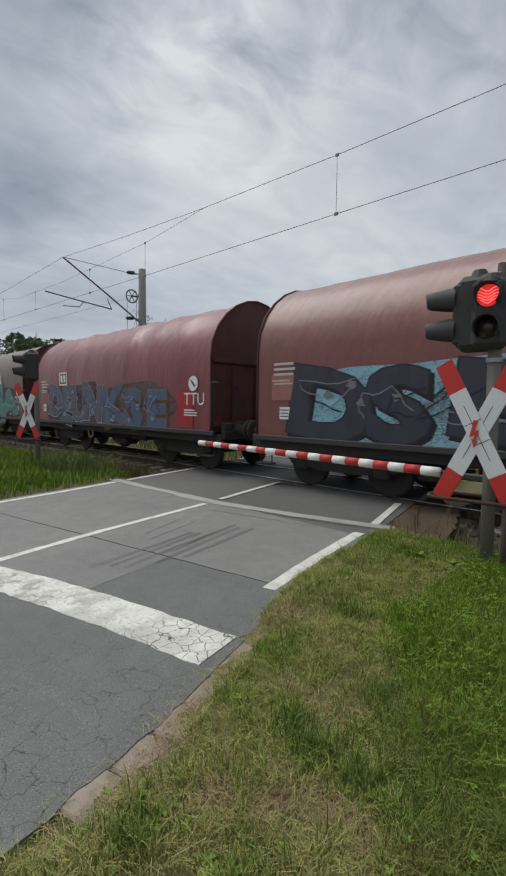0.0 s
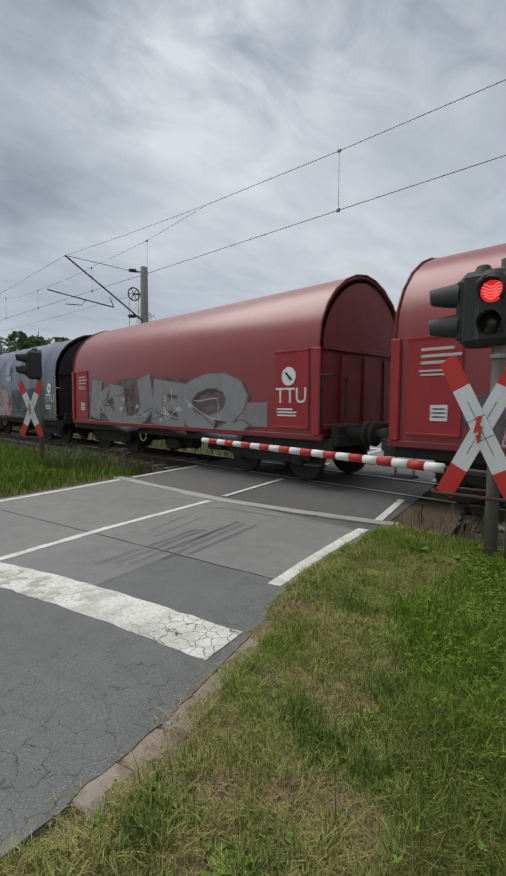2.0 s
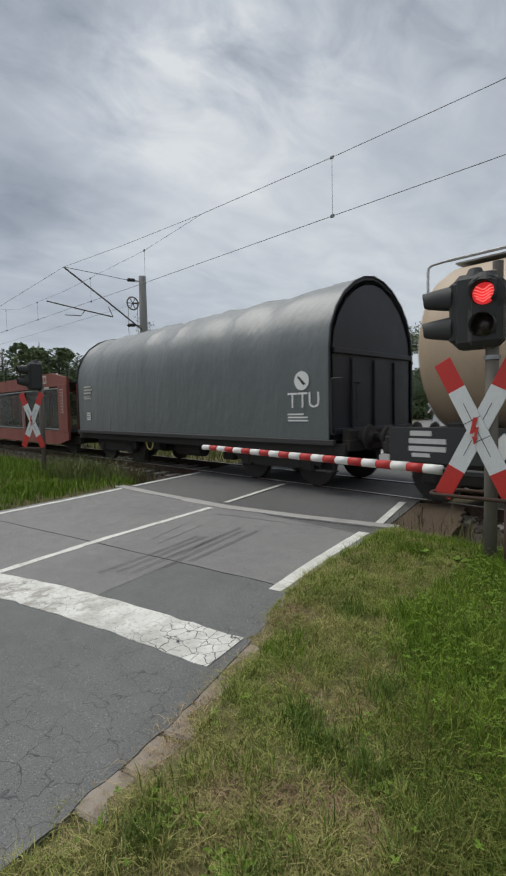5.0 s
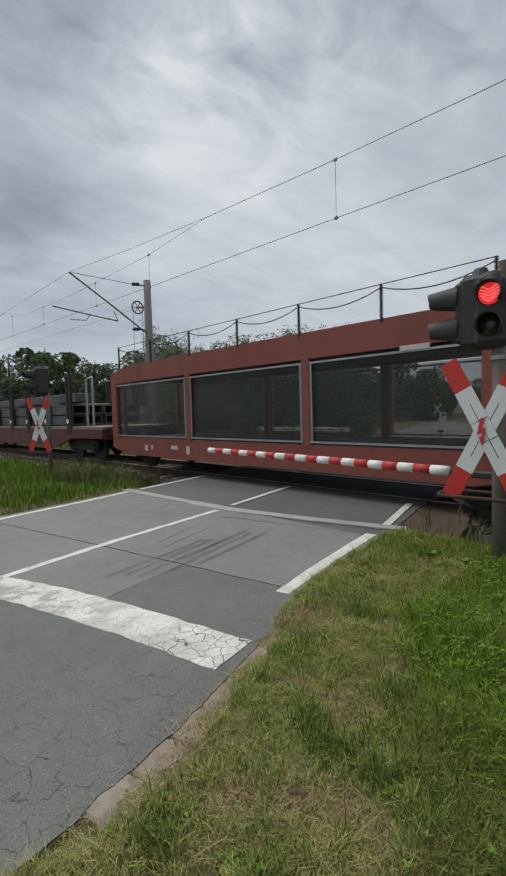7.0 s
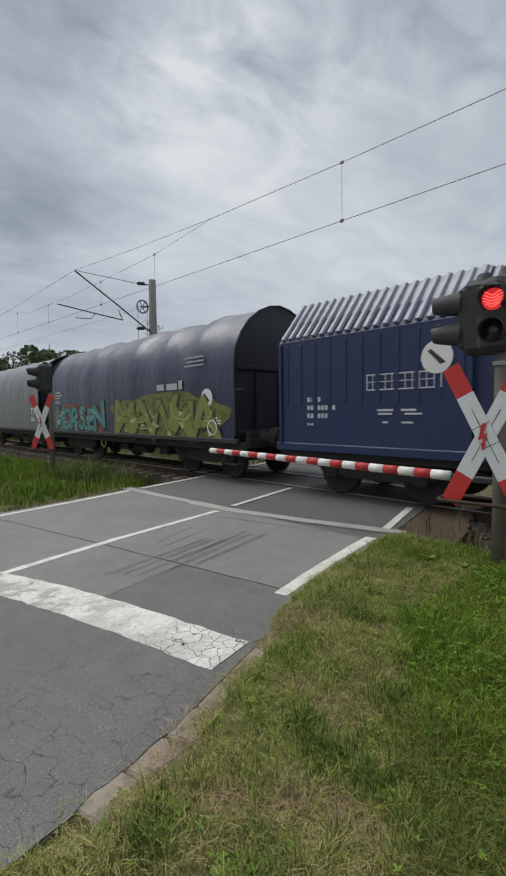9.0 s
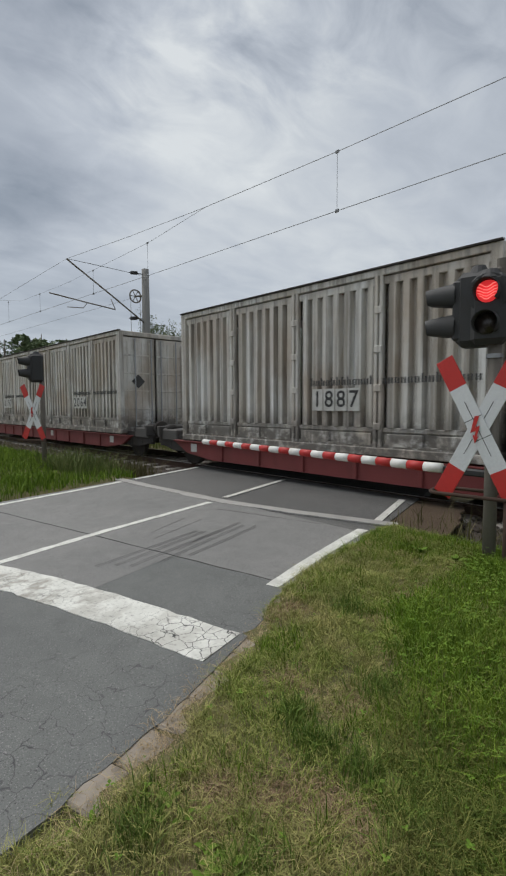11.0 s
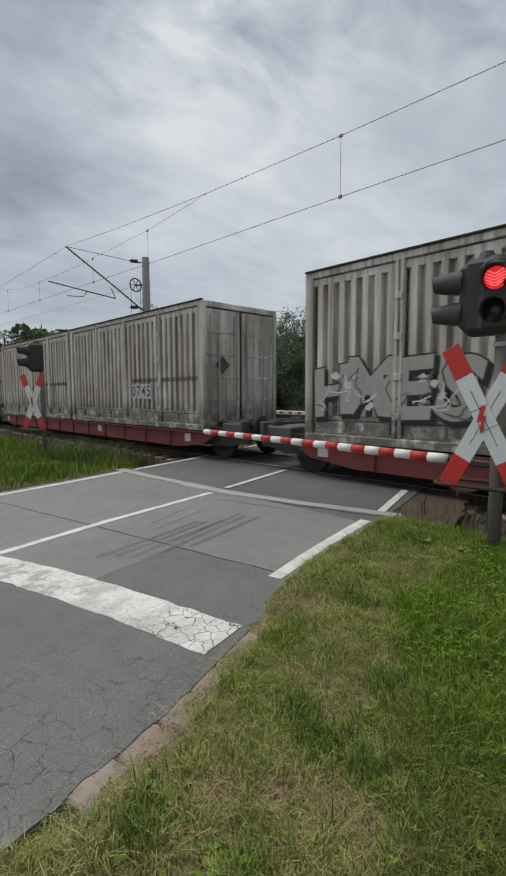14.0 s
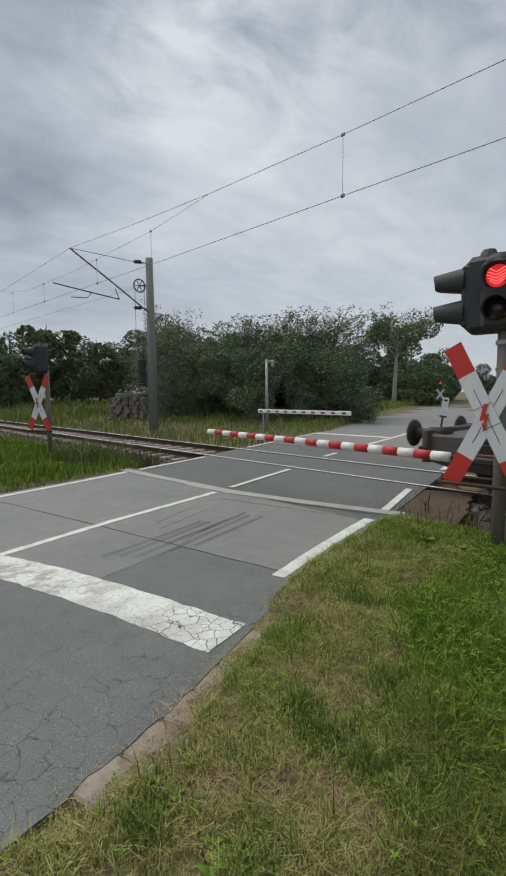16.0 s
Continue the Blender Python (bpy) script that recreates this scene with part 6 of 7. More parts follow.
graffiti(w, "NOSE", 0, 1.5, 1.3, (0.03, 0.04, 0.055), (0.12, 0.14, 0.15), (0.10, 0.125, 0.14), 0, 1, 0.02, 9, span=(0.5, 4.2))
s = Shape()
for k in range(4):
    a0, a1 = radians(95 + 22 * k), radians(111 + 22 * k)
    s.plate([(0.3 + r * math.cos(a), -HALF - 0.006, 2.75 + r * math.sin(a)) for r, a in ((0.1, a0), (0.55, a0), (0.55, a1), (0.1, a1))], 0.003, (0, 1, 0))
s.box((0.08, -HALF - 0.006, 2.6), (0.62, 0.004, 0.2))
part("logo", s, swatch((0.42, 0.45, 0.48)), w, "pale fan-shaped logo as plain shapes")
w = hood_wagon(6.53 + 6 * A, CRIMSON, MAROON_END, "crimson tarpaulin wagon with silver graffiti letters", 0.07, 9, seed=17)
graffiti(w, "STUKS", 0, 1.48, 1.42, (0.36, 0.355, 0.34), (0.03, 0.025, 0.04), (0.14, 0.08, 0.17), 0.05, 1, 0.08, 10, span=(-3.1, 4.3), edge=(0.55, 0.54, 0.55))
strokes(w, -0.6, 1.6, 5.5, 0.8, (0.55, 0.45, 0.08), 7, 35, r=0.05)
strokes(w, -0.2, 1.7, 5.2, 0.9, (0.38, 0.06, 0.06), 6, 36, r=0.035)
logo_box(w, -2.67, 2.42)
part("white_sill_line", Shape().box((-0.3, -HALF - 0.03, 1.02), (8.2, 0.012, 0.035)), WHITE, w, "white sill line")


# tank wagons
def tank_wagon(u0, u1, label, ladder_front, seed):
    half = (u1 - u0) / 2
    w = wagon("tank_wagon", label, (u0 + u1) / 2)
    beige = paint("tank_beige", (0.43, 0.335, 0.235), 0.42, 0, (0.30, 0.20, 0.13), 0.45, 1.0, (1, 1, 0.25), 0.05)
    r, zc, h = 1.40, 2.48, half - 0.75
    rings = []
    for x, k in ((-h, 0.0), (-h + 0.02, 0.35), (-h + 0.10, 0.70), (-h + 0.28, 0.92), (-h + 0.5, 1.0), (-h * 0.33, 1.0), (h * 0.33, 1.0), (h - 0.5, 1.0), (h - 0.28, 0.92), (h - 0.10, 0.70), (h - 0.02, 0.35), (h, 0.0)):
        kk = max(k, 0.02)
        rings.append([(x, r * kk * math.cos(a), zc + r * kk * math.sin(a)) for a in np.linspace(0, 2 * math.pi, 49)[:-1]])
    part("barrel", Shape().loft(rings), beige, w, "beige painted tank barrel", True)
    for x in (-h * 0.45, h * 0.1, h * 0.55):
        part("weld_band", Shape().tube([(x, (r + 0.004) * math.cos(a), zc + (r + 0.004) * math.sin(a)) for a in np.linspace(0, 2 * math.pi, 41)], 0.012, 4), beige, w, smooth=True)
    patch = Shape()
    a0 = [math.pi + 0.05 - 0.5 * t for t in np.linspace(0, 1, 7)]
    patch.loft([[(x, (r + 0.006) * math.cos(a), zc + (r + 0.006) * math.sin(a)) for a in a0] for x in (0.35, 0.62)], caps=False, closed=False)
    part("paint_patch", patch, WHITE, w, "white paint patch")
    part("sump", Shape().loft([[(x * k, y * k * 0.8, z) for x, y in ((-0.9, -1), (0.9, -1), (0.9, 1), (-0.9, 1))] for z, k in ((1.15, 1.25), (0.75, 0.5))]), beige, w, "tapered tank sump")
    underframe(w, 2 * half - 0.9, 0.82, 1.10)
    part("saddle", Shape().box((-h + 0.9, 0, 1.16), (0.5, 2.3, 0.35), 0.03).box((h - 0.9, 0, 1.16), (0.5, 2.3, 0.35), 0.03), DARK, w)
    running_gear(w, half - 0.45, (-half + 2.0, half - 2.0))
    gear_boxes(w, -half + 3.3, half - 3.3, seed)
    s = Shape().tube([(-h + 0.3, -0.35, zc + r + 0.12), (h - 0.2, -0.35, zc + r + 0.12)], 0.025, 6).box((0, 0, zc + r + 0.06), (2 * h - 0.8, 0.6, 0.03), 0.005)
    s.tube(rounded([(-h + 0.3, -0.35, zc + r + 0.12), (-h - 0.05, -0.35, zc + r + 0.10), (-h - 0.05, -0.35, zc + r - 0.35)], 0.1), 0.02, 6)
    part("walkway", s, GALV, w, "grey roof walkway with a rail")
    e = (h + 0.05) if ladder_front else (-h - 0.05)
    s = Shape()
    for y in (-0.62, -0.98):
        s.tube([(e, y, 1.0), (e, y, 3.3), (e - math.copysign(0.5, e), y * 0.8, 3.95)], 0.022, 6)
    for k in range(9):
        s.tube([(e, -0.62, 1.2 + 0.27 * k), (e, -0.98, 1.2 + 0.27 * k)], 0.014, 5)
    part("ladder", s, swatch((0.42, 0.34, 0.24)), w, "beige steel ladder")
    s = Shape().tube(rounded([(e * 0.93, -1.3, 1.1), (e * 0.93, -1.3, 1.95), (e * 1.06, -1.3, 1.95), (e * 1.06, -1.3, 1.1)], 0.08), 0.02, 6).box((e * 1.0, 0, 1.12), (0.9, 2.6, 0.05), 0.01)
    part("end_platform", s, POLE_GREY, w, "end platform with handrail")
    x = -half + 1.0
    part("data_panel", Shape().box((x + 1.35, -1.36, 0.98), (3.6, 0.03, 0.55), 0.01), BLACK, w, "black data panel")
    bars(w, x, 1.0, ((0.1, 0.16, 0.35, 0.08), (0.2, 0.04, 0.6, 0.08), (0.2, -0.08, 0.6, 0.08), (0.1, -0.18, 0.3, 0.06), (2.55, 0.1, 0.6, 0.1)), swatch((0.6, 0.6, 0.58)), y=-1.378)
    s = Shape().plate([(x + 1.32, -1.378, 1.0 + 0.19), (x + 1.5, -1.378, 1.0), (x + 1.32, -1.378, 0.81), (x + 1.14, -1.378, 1.0)], 0.003, (0, 1, 0)).box((x + 1.9, -1.378, 1.02), (0.3, 0.004, 0.24))
    part("hazard_diamond", s, WHITE, w, "white diamond label")
    part("hazard_plate", Shape().box((x + 2.45, -1.40, 0.86), (0.4, 0.02, 0.3), 0.005), swatch((0.75, 0.16, 0.03)), w, "orange hazard plate")
    part("hazard_digit", Shape().box((x + 2.45, -1.412, 0.93), (0.24, 0.004, 0.08)).box((x + 2.45, -1.412, 0.80), (0.28, 0.004, 0.08)).box((x + 2.45, -1.412, 0.865), (0.38, 0.004, 0.012)), BLACK, w, "dark bars on the plate")
    part("hazard_square", Shape().plate([(x + 2.85, -1.4, 1.09), (x + 3.03, -1.4, 0.9), (x + 2.85, -1.4, 0.71), (x + 2.67, -1.4, 0.9)], 0.003, (0, 1, 0)), swatch((0.5, 0.04, 0.03)), w, "red hazard diamond")
    strokes(w, -h * 0.3, 1.95, 1.6, 0.4, (0.03, 0.03, 0.03), 6, seed, y=-1.31, r=0.016)
    return w


tank_wagon(79.6, 92.0, "beige tank wagon with a white paint patch", True, 21)
tank_wagon(92.0, 104.0, "beige tank wagon with a ladder and weld bands", True, 22)
w = hood_wagon(104.6 + 10.6, GREY_TARP, BLUE_END, "grey tarpaulin wagon between tank and car wagons", 0.05, 8, seed=18)


# car carrier
def car_section(u0, u1, label, seed, writing):
    """Open two-deck car carrier section: sill, pillars and a hipped top beam, mesh panels, upper deck with posts and ropes."""
    half = (u1 - u0) / 2 - 0.12
    w = wagon("car_carrier", label, (u0 + u1) / 2)
    red = paint("brick_red_steel", (0.225, 0.060, 0.044), 0.6, 0, (0.10, 0.045, 0.035), 0.5, 1.5, (1, 1, 0.4), 0.1)
    mesh = bpy.data.materials.get("dark_wire_mesh")
    if not mesh:
        mesh, nt, b, co = base_mat("dark_wire_mesh")
        tr, mx = nt.nodes.new("ShaderNodeBsdfTransparent"), nt.nodes.new("ShaderNodeMixShader")
        n = noise_of(nt, co, 1.2, 4)
        nt.links.new(mixed(nt, n, (0.02, 0.026, 0.02), (0.05, 0.055, 0.05)), b.inputs["Base Color"])
        b.inputs["Roughness"].default_value = 0.35
        nt.links.new(ramp_of(nt, n, ((0.3, (0.24,) * 3), (0.7, (0.36,) * 3))), mx.inputs[0])
        nt.links.new(tr.outputs[0], mx.inputs[1])
        nt.links.new(b.outputs[0], mx.inputs[2])
        nt.links.new(mx.outputs[0], nt.nodes["Material Output"].inputs[0])
    for side in (-1, 1):
        y = side * 1.42
        part("side_sill", Shape().plate([(-half, y, 0.92), (-half, y, 0.62), (-half + 0.9, y, 0.42), (half - 0.9, y, 0.42), (half, y, 0.62), (half, y, 0.92)], 0.08, (0, -side, 0)), red, w, "deep brick-red side sill")
        top = [(-half, y, 2.5), (-half + 1.0, y, 2.55), (half - 1.0, y, 2.55), (half, y, 2.42), (half, y, 2.82), (half - 1.4, y, 3.05), (-half + 1.4, y, 3.05), (-half, y, 2.86)]
        part("top_beam", Shape().plate(top, 0.09, (0, -side, 0)), red, w, "brick-red top beam")
        n = 3
        for k in range(n + 1):
            x = -half + 0.2 + (2 * half - 0.4) * k / n
            wd = 0.34 if k in (0, n) else 0.2
            if k == n:
                wd = 0.8
                x -= 0.2
            part("pillar", Shape().box((x, y - side * 0.045, 1.74), (wd, 0.13, 1.72), 0.015), red, w, "brick-red pillar")
            if k < n:
                x1 = -half + 0.2 + (2 * half - 0.4) * (k + 1) / n
                part("mesh_panel", Shape().box(((x + x1) / 2, y - side * 0.05, 1.72), (x1 - x - 0.22, 0.012, 1.6)), mesh, w, "dark mesh side panel")
                fr = Shape()
                for zz in (0.98, 2.47):
                    fr.box(((x + x1) / 2, y + side * 0.005, zz), (x1 - x - 0.2, 0.02, 0.035))
                fr.box((x + 0.14, y + side * 0.005, 1.72), (0.035, 0.02, 1.5)).box((x1 - 0.12, y + side * 0.005, 1.72), (0.035, 0.02, 1.5))
                part("panel_frame", fr, GALV, w, "grey panel frame")
        posts = [-half + 0.6 + (2 * half - 1.2) * k / 6 for k in range(7)]
        for x in posts:
            part("rail_post", Shape().box((x, y, 3.3), (0.045, 0.04, 0.62), 0.008), DARK, w, "dark railing post")
        rope = Shape()
        for a, b in zip(posts, posts[1:]):
            rope.tube(sag((a, y, 3.55), (b, y, 3.55), 0.16 if side < 0 else 0.02, 8), 0.010, 5)
        rope.tube([(posts[0], y, 3.6), (posts[-1], y, 3.6)], 0.008, 5)
        part("rope_rail", rope, DARK, w, "slack rope rail")
    part("upper_deck", Shape().box((0, 0, 2.66), (2 * half - 0.2, 2.66, 0.07), 0.01), DARK, w, "upper loading deck")
    part("lower_deck", Shape().box((0, 0, 0.86), (2 * half - 0.2, 2.66, 0.07), 0.01), DARK, w, "lower loading deck")
    part("end_brace", Shape().box((half - 0.05, -1.0, 1.7), (0.1, 0.1, 1.8), 0.01).box((half - 0.05, 1.0, 1.7), (0.1, 0.1, 1.8), 0.01).box((-half + 0.05, -1.0, 1.7), (0.1, 0.1, 1.8), 0.01).box((-half + 0.05, 1.0, 1.7), (0.1, 0.1, 1.8), 0.01), red, w, "end posts")
    running_gear(w, half + 0.05, (-half + 1.1, half - 1.1), 0, True)
    white = swatch((0.55, 0.5, 0.47))
    bars(w, half - 0.35, 2.0, [(0.12, 0, 0.02, 0.9)] + [(0.0, -0.4 + 0.1 * k, 0.22, 0.02) for k in range(9)], white, "load_table", "white load table lines", y=-1.49)
    if writing:
        bars(w, half - 2.3, 2.84, ((0, 0, 0.95, 0.30),), white, "logo", "white logo panel as a plain block", y=-1.43)
        bars(w, half - 2.3, 2.84, ((-0.3, 0, 0.14, 0.2), (-0.08, 0, 0.12, 0.2), (0.14, 0, 0.14, 0.2), (0.34, 0, 0.12, 0.2)), swatch((0.3, 0.09, 0.06)), "logo_letter", "dark blocks of the logo", y=-1.436)
    bars(w, half - 1.8, 2.52, ((0, 0, 0.5, 0.08),), white, y=-1.45)
    bars(w, -half + 2.0, 0.66, ((0, 0, 0.16, 0.16), (0.3, 0.02, 0.1, 0.12), (1.4, 0.05, 0.3, 0.1), (2.0, 0.0, 0.14, 0.2)), white, y=-1.43)
    return w


car_section(116.0, 129.6, "brick-red two-deck car carrier, empty", 1, True)
car_section(129.6, 141.2, "brick-red two-deck car carrier with white logo, empty", 2, True)
car_section(141.2, 153.4, "brick-red two-deck car carrier with rope railing, empty", 3, False)


# stake wagon
def stake_wagon(u0, u1):
    half = (u1 - u0) / 2 - 0.6
    w = wagon("stake_wagon", "brown stake wagon loaded with dark grey steel beams", (u0 + u1) / 2)
    brown = paint("wagon_brown", (0.085, 0.026, 0.024), 0.65, 0, (0.05, 0.035, 0.03), 0.5, 2)
    steel = paint("primed_steel", (0.085, 0.095, 0.10), 0.5, 0.2, (0.06, 0.05, 0.045), 0.5, 1.2, (0.3, 1, 1), 0.1)
    part("deck", Shape().box((0, 0, 1.18), (2 * half, 2.7, 0.10), 0.01), paint("worn_planks", (0.24, 0.19, 0.14), 0.85, 0, (0.10, 0.08, 0.06), 0.7, 4, (4, 1, 1)), w, "worn timber deck")
    part("side_sill", Shape().plate([(-half, -1.38, 1.13), (-half, -1.38, 0.85), (-half + 2.5, -1.38, 0.80), (-half + 4, -1.38, 0.45), (half - 4, -1.38, 0.45), (half - 2.5, -1.38, 0.80), (half, -1.38, 0.85), (half, -1.38, 1.13)], 0.1, (0, 1, 0)), brown, w, "brown fish-bellied side sill")
    underframe(w, 2 * half, 0.85, 1.12, brown, "brown underframe")
    running_gear(w, half, (-half + 2.3, half - 2.3))
    n = 8
    for k in range(n):
        x = -8.33 + 2.2 * k
        for y in (-1.34, 1.34):
            part("stake", Shape().box((x - 0.12, y, 2.0), (0.13, 0.12, 2.1), 0.02).box((x + 0.12, y, 2.0), (0.13, 0.12, 2.1), 0.02).box((x, y * 1.005, 1.15), (0.42, 0.10, 0.4), 0.02), DARK, w, "dark double stake")
        part("stake_disc", Shape().tube([(x, -1.42, 1.42), (x, -1.44, 1.42)], 0.085, 14), WHITE, w, "round white mark on the stake foot")
    rnd = random.Random(4)
    beam = [("beam", z, y) for z in (1.27, 1.66) for y in (-0.98, -0.35, 0.35, 0.98)]
    for _, z, y in beam:
        L = 2 * half - 3.4 + rnd.uniform(-0.3, 0.3)
        s = Shape().box((0, 0, 0.03), (L, 0.56, 0.04)).box((0, 0, 0.33), (L, 0.56, 0.04)).box((0, -0.26, 0.18), (L, 0.03, 0.3)).box((0, 0.26, 0.18), (L, 0.03, 0.3))
        part("steel_beam", s, steel, w, "dark grey steel beam", at=pose(-0.8 + rnd.uniform(-0.2, 0.2), y, z))
    part("top_beam", Shape().box((1.4, -0.5, 2.3), (2 * half - 9, 0.8, 0.34), 0.02).box((-3.6, 0.5, 2.25), (8, 0.8, 0.3), 0.02), steel, w, "upper layer of steel beams")
    part("dunnage", Shape().box((-5, 0, 2.07), (0.12, 2.5, 0.1), 0.01).box((0, 0, 2.07), (0.12, 2.5, 0.1), 0.01).box((5, 0, 2.07), (0.12, 2.5, 0.1), 0.01), paint("pale_timber", (0.36, 0.30, 0.22), 0.85), w, "timber bearers")
    part("end_stanchion", Shape().tube(rounded([(half - 1.9, -1.0, 1.2), (half - 1.9, -1.0, 2.9), (half - 1.4, -1.0, 2.95), (half - 1.4, -1.0, 1.2)], 0.08), 0.04, 6), GALV, w, "grey stanchion")
    return w


stake_wagon(153.5, 174.1)


# blue hood wagon with corrugated roof
def ribbed_wagon(u0, u1):
    half = (u1 - u0) / 2 - 0.72
    w = wagon("telescopic_hood_wagon", "blue telescopic hood wagon with a corrugated roof", (u0 + u1) / 2)
    blue = paint("deep_blue_steel", (0.012, 0.024, 0.085), 0.42, 0, (0.03, 0.038, 0.075), 0.5, 1.5, (1, 1, 0.35), 0.05)
    roofm = paint("weathered_blue_roof", (0.25, 0.27, 0.32), 0.42, 0.25, (0.07, 0.08, 0.115), 0.5, 1.5, (0.4, 1, 1), 0.05)
    for k, (a, b, g) in enumerate(((-half, -half / 3 + 0.1, 0.05), (-half / 3 - 0.1, half / 3 + 0.1, 0.0), (half / 3 - 0.1, half, 0.05))):
        prof = [(-1.40 - g, 0.95), (-1.40 - g, 2.92 + g), (-0.78 - g * 0.5, 3.70 + g), (0.78 + g * 0.5, 3.70 + g), (1.40 + g, 2.92 + g), (1.40 + g, 0.95)]
        hd = part("hood", Shape().loft([[(x, y, z) for y, z in prof] for x in (a, b)]), blue, w, "blue steel hood section")
        n = 20
        ww = (b - a) / n * 0.30
        for side in (-1, 1):
            p = [(side * (1.40 + g), 2.95 + g), (side * (0.78 + g * 0.5), 3.71 + g)]
            nn = Vector((side * 0.83, 0.55)) * 0.042
            rib = Shape().loft([[(-ww, y, z), (-ww * 0.5, y + nn.x, z + nn.y), (ww * 0.5, y + nn.x, z + nn.y), (ww, y, z)] for y, z in p]).mesh("roof_rib", roofm)
            for i in range(n):
                part("roof_rib", rib, None, hd, at=pose(a + (b - a) * (i + 0.5) / n, 0, 0))
        s = Shape()
        for side in (-1, 1):
            s.plate([(a, side * (1.405 + g), 2.90 + g), (b, side * (1.405 + g), 2.90 + g), (b, side * (0.775 + g * 0.5), 3.708 + g), (a, side * (0.775 + g * 0.5), 3.708 + g)], 0.006, (0, 0, 1))
        part("roof_sheet", s, roofm, hd, "grey-blue roof sheet")
        rib = Shape().box((0, 0, 2.3), (0.10, 0.028, 1.15), 0.012).mesh("side_rib", blue)
        edge = Shape().box((0, 0, 1.93), (0.07, 0.07, 1.96), 0.012).mesh("edge_post", blue)
        for side in (-1, 1):
            for i in range(11):
                part("side_rib", rib, None, hd, at=pose(a + (b - a) * (i + 0.5) / 11, side * (1.40 + g), 0))
            for x in (a + 0.03, b - 0.03):
                part("edge_post", edge, None, hd, at=pose(x, side * (1.41 + g), 0))
    part("side_sill", Shape().box((0, -1.42, 0.92), (2 * half + 0.2, 0.12, 0.16), 0.02).box((0, 1.42, 0.92), (2 * half + 0.2, 0.12, 0.16), 0.02), blue, w)
    for e in (-1, 1):
        s = Shape()
        for y in (-1.0, -0.33, 0.33, 1.0):
            s.box((e * (half + 0.04), y, 2.0), (0.08, 0.1, 2.1), 0.015)
        s.box((e * (half + 0.04), 0, 1.75), (0.1, 2.8, 0.1), 0.015).box((e * (half + 0.04), 0, 2.85), (0.1, 2.8, 0.12), 0.015).box((e * (half + 0.04), 0, 1.0), (0.12, 2.8, 0.2), 0.02)
        part("end_frame", s, blue, w, "ribbed blue end wall frame")
    underframe(w, 2 * half + 0.2, 0.72, 0.93)
    running_gear(w, half + 0.1, (-half + 1.9, half - 1.9))
    gear_boxes(w, -half + 3.3, half - 3.3, 24)
    rail_loop(w, half - 0.12, 1.1, 2.3, YELLOW, -1.5, 0.05)
    white = swatch((0.55, 0.57, 0.6))
    pictogram(w, -half + 3.28, 2.40, 0.25)
    bars(w, -half + 1.5, 1.95, [(1.2, 0, 1.3, 0.02), (1.2, 0.25, 1.3, 0.02), (0.55, 0.125, 0.02, 0.27), (1.85, 0.125, 0.02, 0.27), (1.2, 0.13, 1.28, 0.012)] + [(0.66 + 0.12 * k, 0.125, 0.012, 0.25) for k in range(10)], white, "load_table", "white framed load table", y=-1.462)
    rows = []
    for dz, width in ((0.20, 0.42), (0.05, 0.75), (-0.10, 0.62), (-0.26, 0.30)):
        rows += [(0.085 * k, dz, 0.055, 0.085 if dz > -0.2 else 0.04) for k in range(int(width / 0.085)) if k not in (2, 6)]
    bars(w, -half + 0.75, 1.62, rows, white, "running_number", "white running number as bars", y=-1.462)
    bars(w, -half + 2.4, 1.55, ((0, 0.06, 0.3, 0.035), (0, 0, 0.26, 0.03), (0.42, 0.06, 0.26, 0.035), (0.5, 0, 0.3, 0.03), (0, -0.14, 0.1, 0.03), (0.4, -0.14, 0.2, 0.03)), white, y=-1.462)
    bars(w, half - 1.9, 1.95, ((0, 0.05, 1.1, 0.14), (0, -0.2, 0.9, 0.05), (0, -0.3, 0.8, 0.04), (0, -0.4, 0.9, 0.04), (-0.2, 0.3, 0.14, 0.1), (0.2, 0.3, 0.14, 0.1)), white, "logo_bar", "pale lettering as bars", y=-1.462)
    return w


ribbed_wagon(174.2, 186.8)
w = hood_wagon(198.6, NAVY, BLUE_END, "navy tarpaulin wagon with teal and yellow-green graffiti", 0.08, 7, seed=19, half=5.6, ttu=False)
graffiti(w, "HORSEN", 0, 1.42, 1.0, (0.08, 0.26, 0.26), (0.02, 0.02, 0.03), (0.28, 0.10, 0.06), 0.1, 1, 0.035, 12, span=(-5.0, -1.0))
graffiti(w, "MAWMA", 0, 1.45, 1.25, (0.24, 0.25, 0.06), (0.05, 0.055, 0.03), (0.19, 0.20, 0.05), 0, 1, 0.03, 13, span=(-0.1, 4.9))
bars(w, 2.45, 2.28, ((0, 0, 0.35, 0.16), (0.55, 0, 0.5, 0.16), (0.95, 0.03, 0.16, 0.22)), swatch((0.5, 0.5, 0.5)), "logo_bar", "pale lettering as bars")
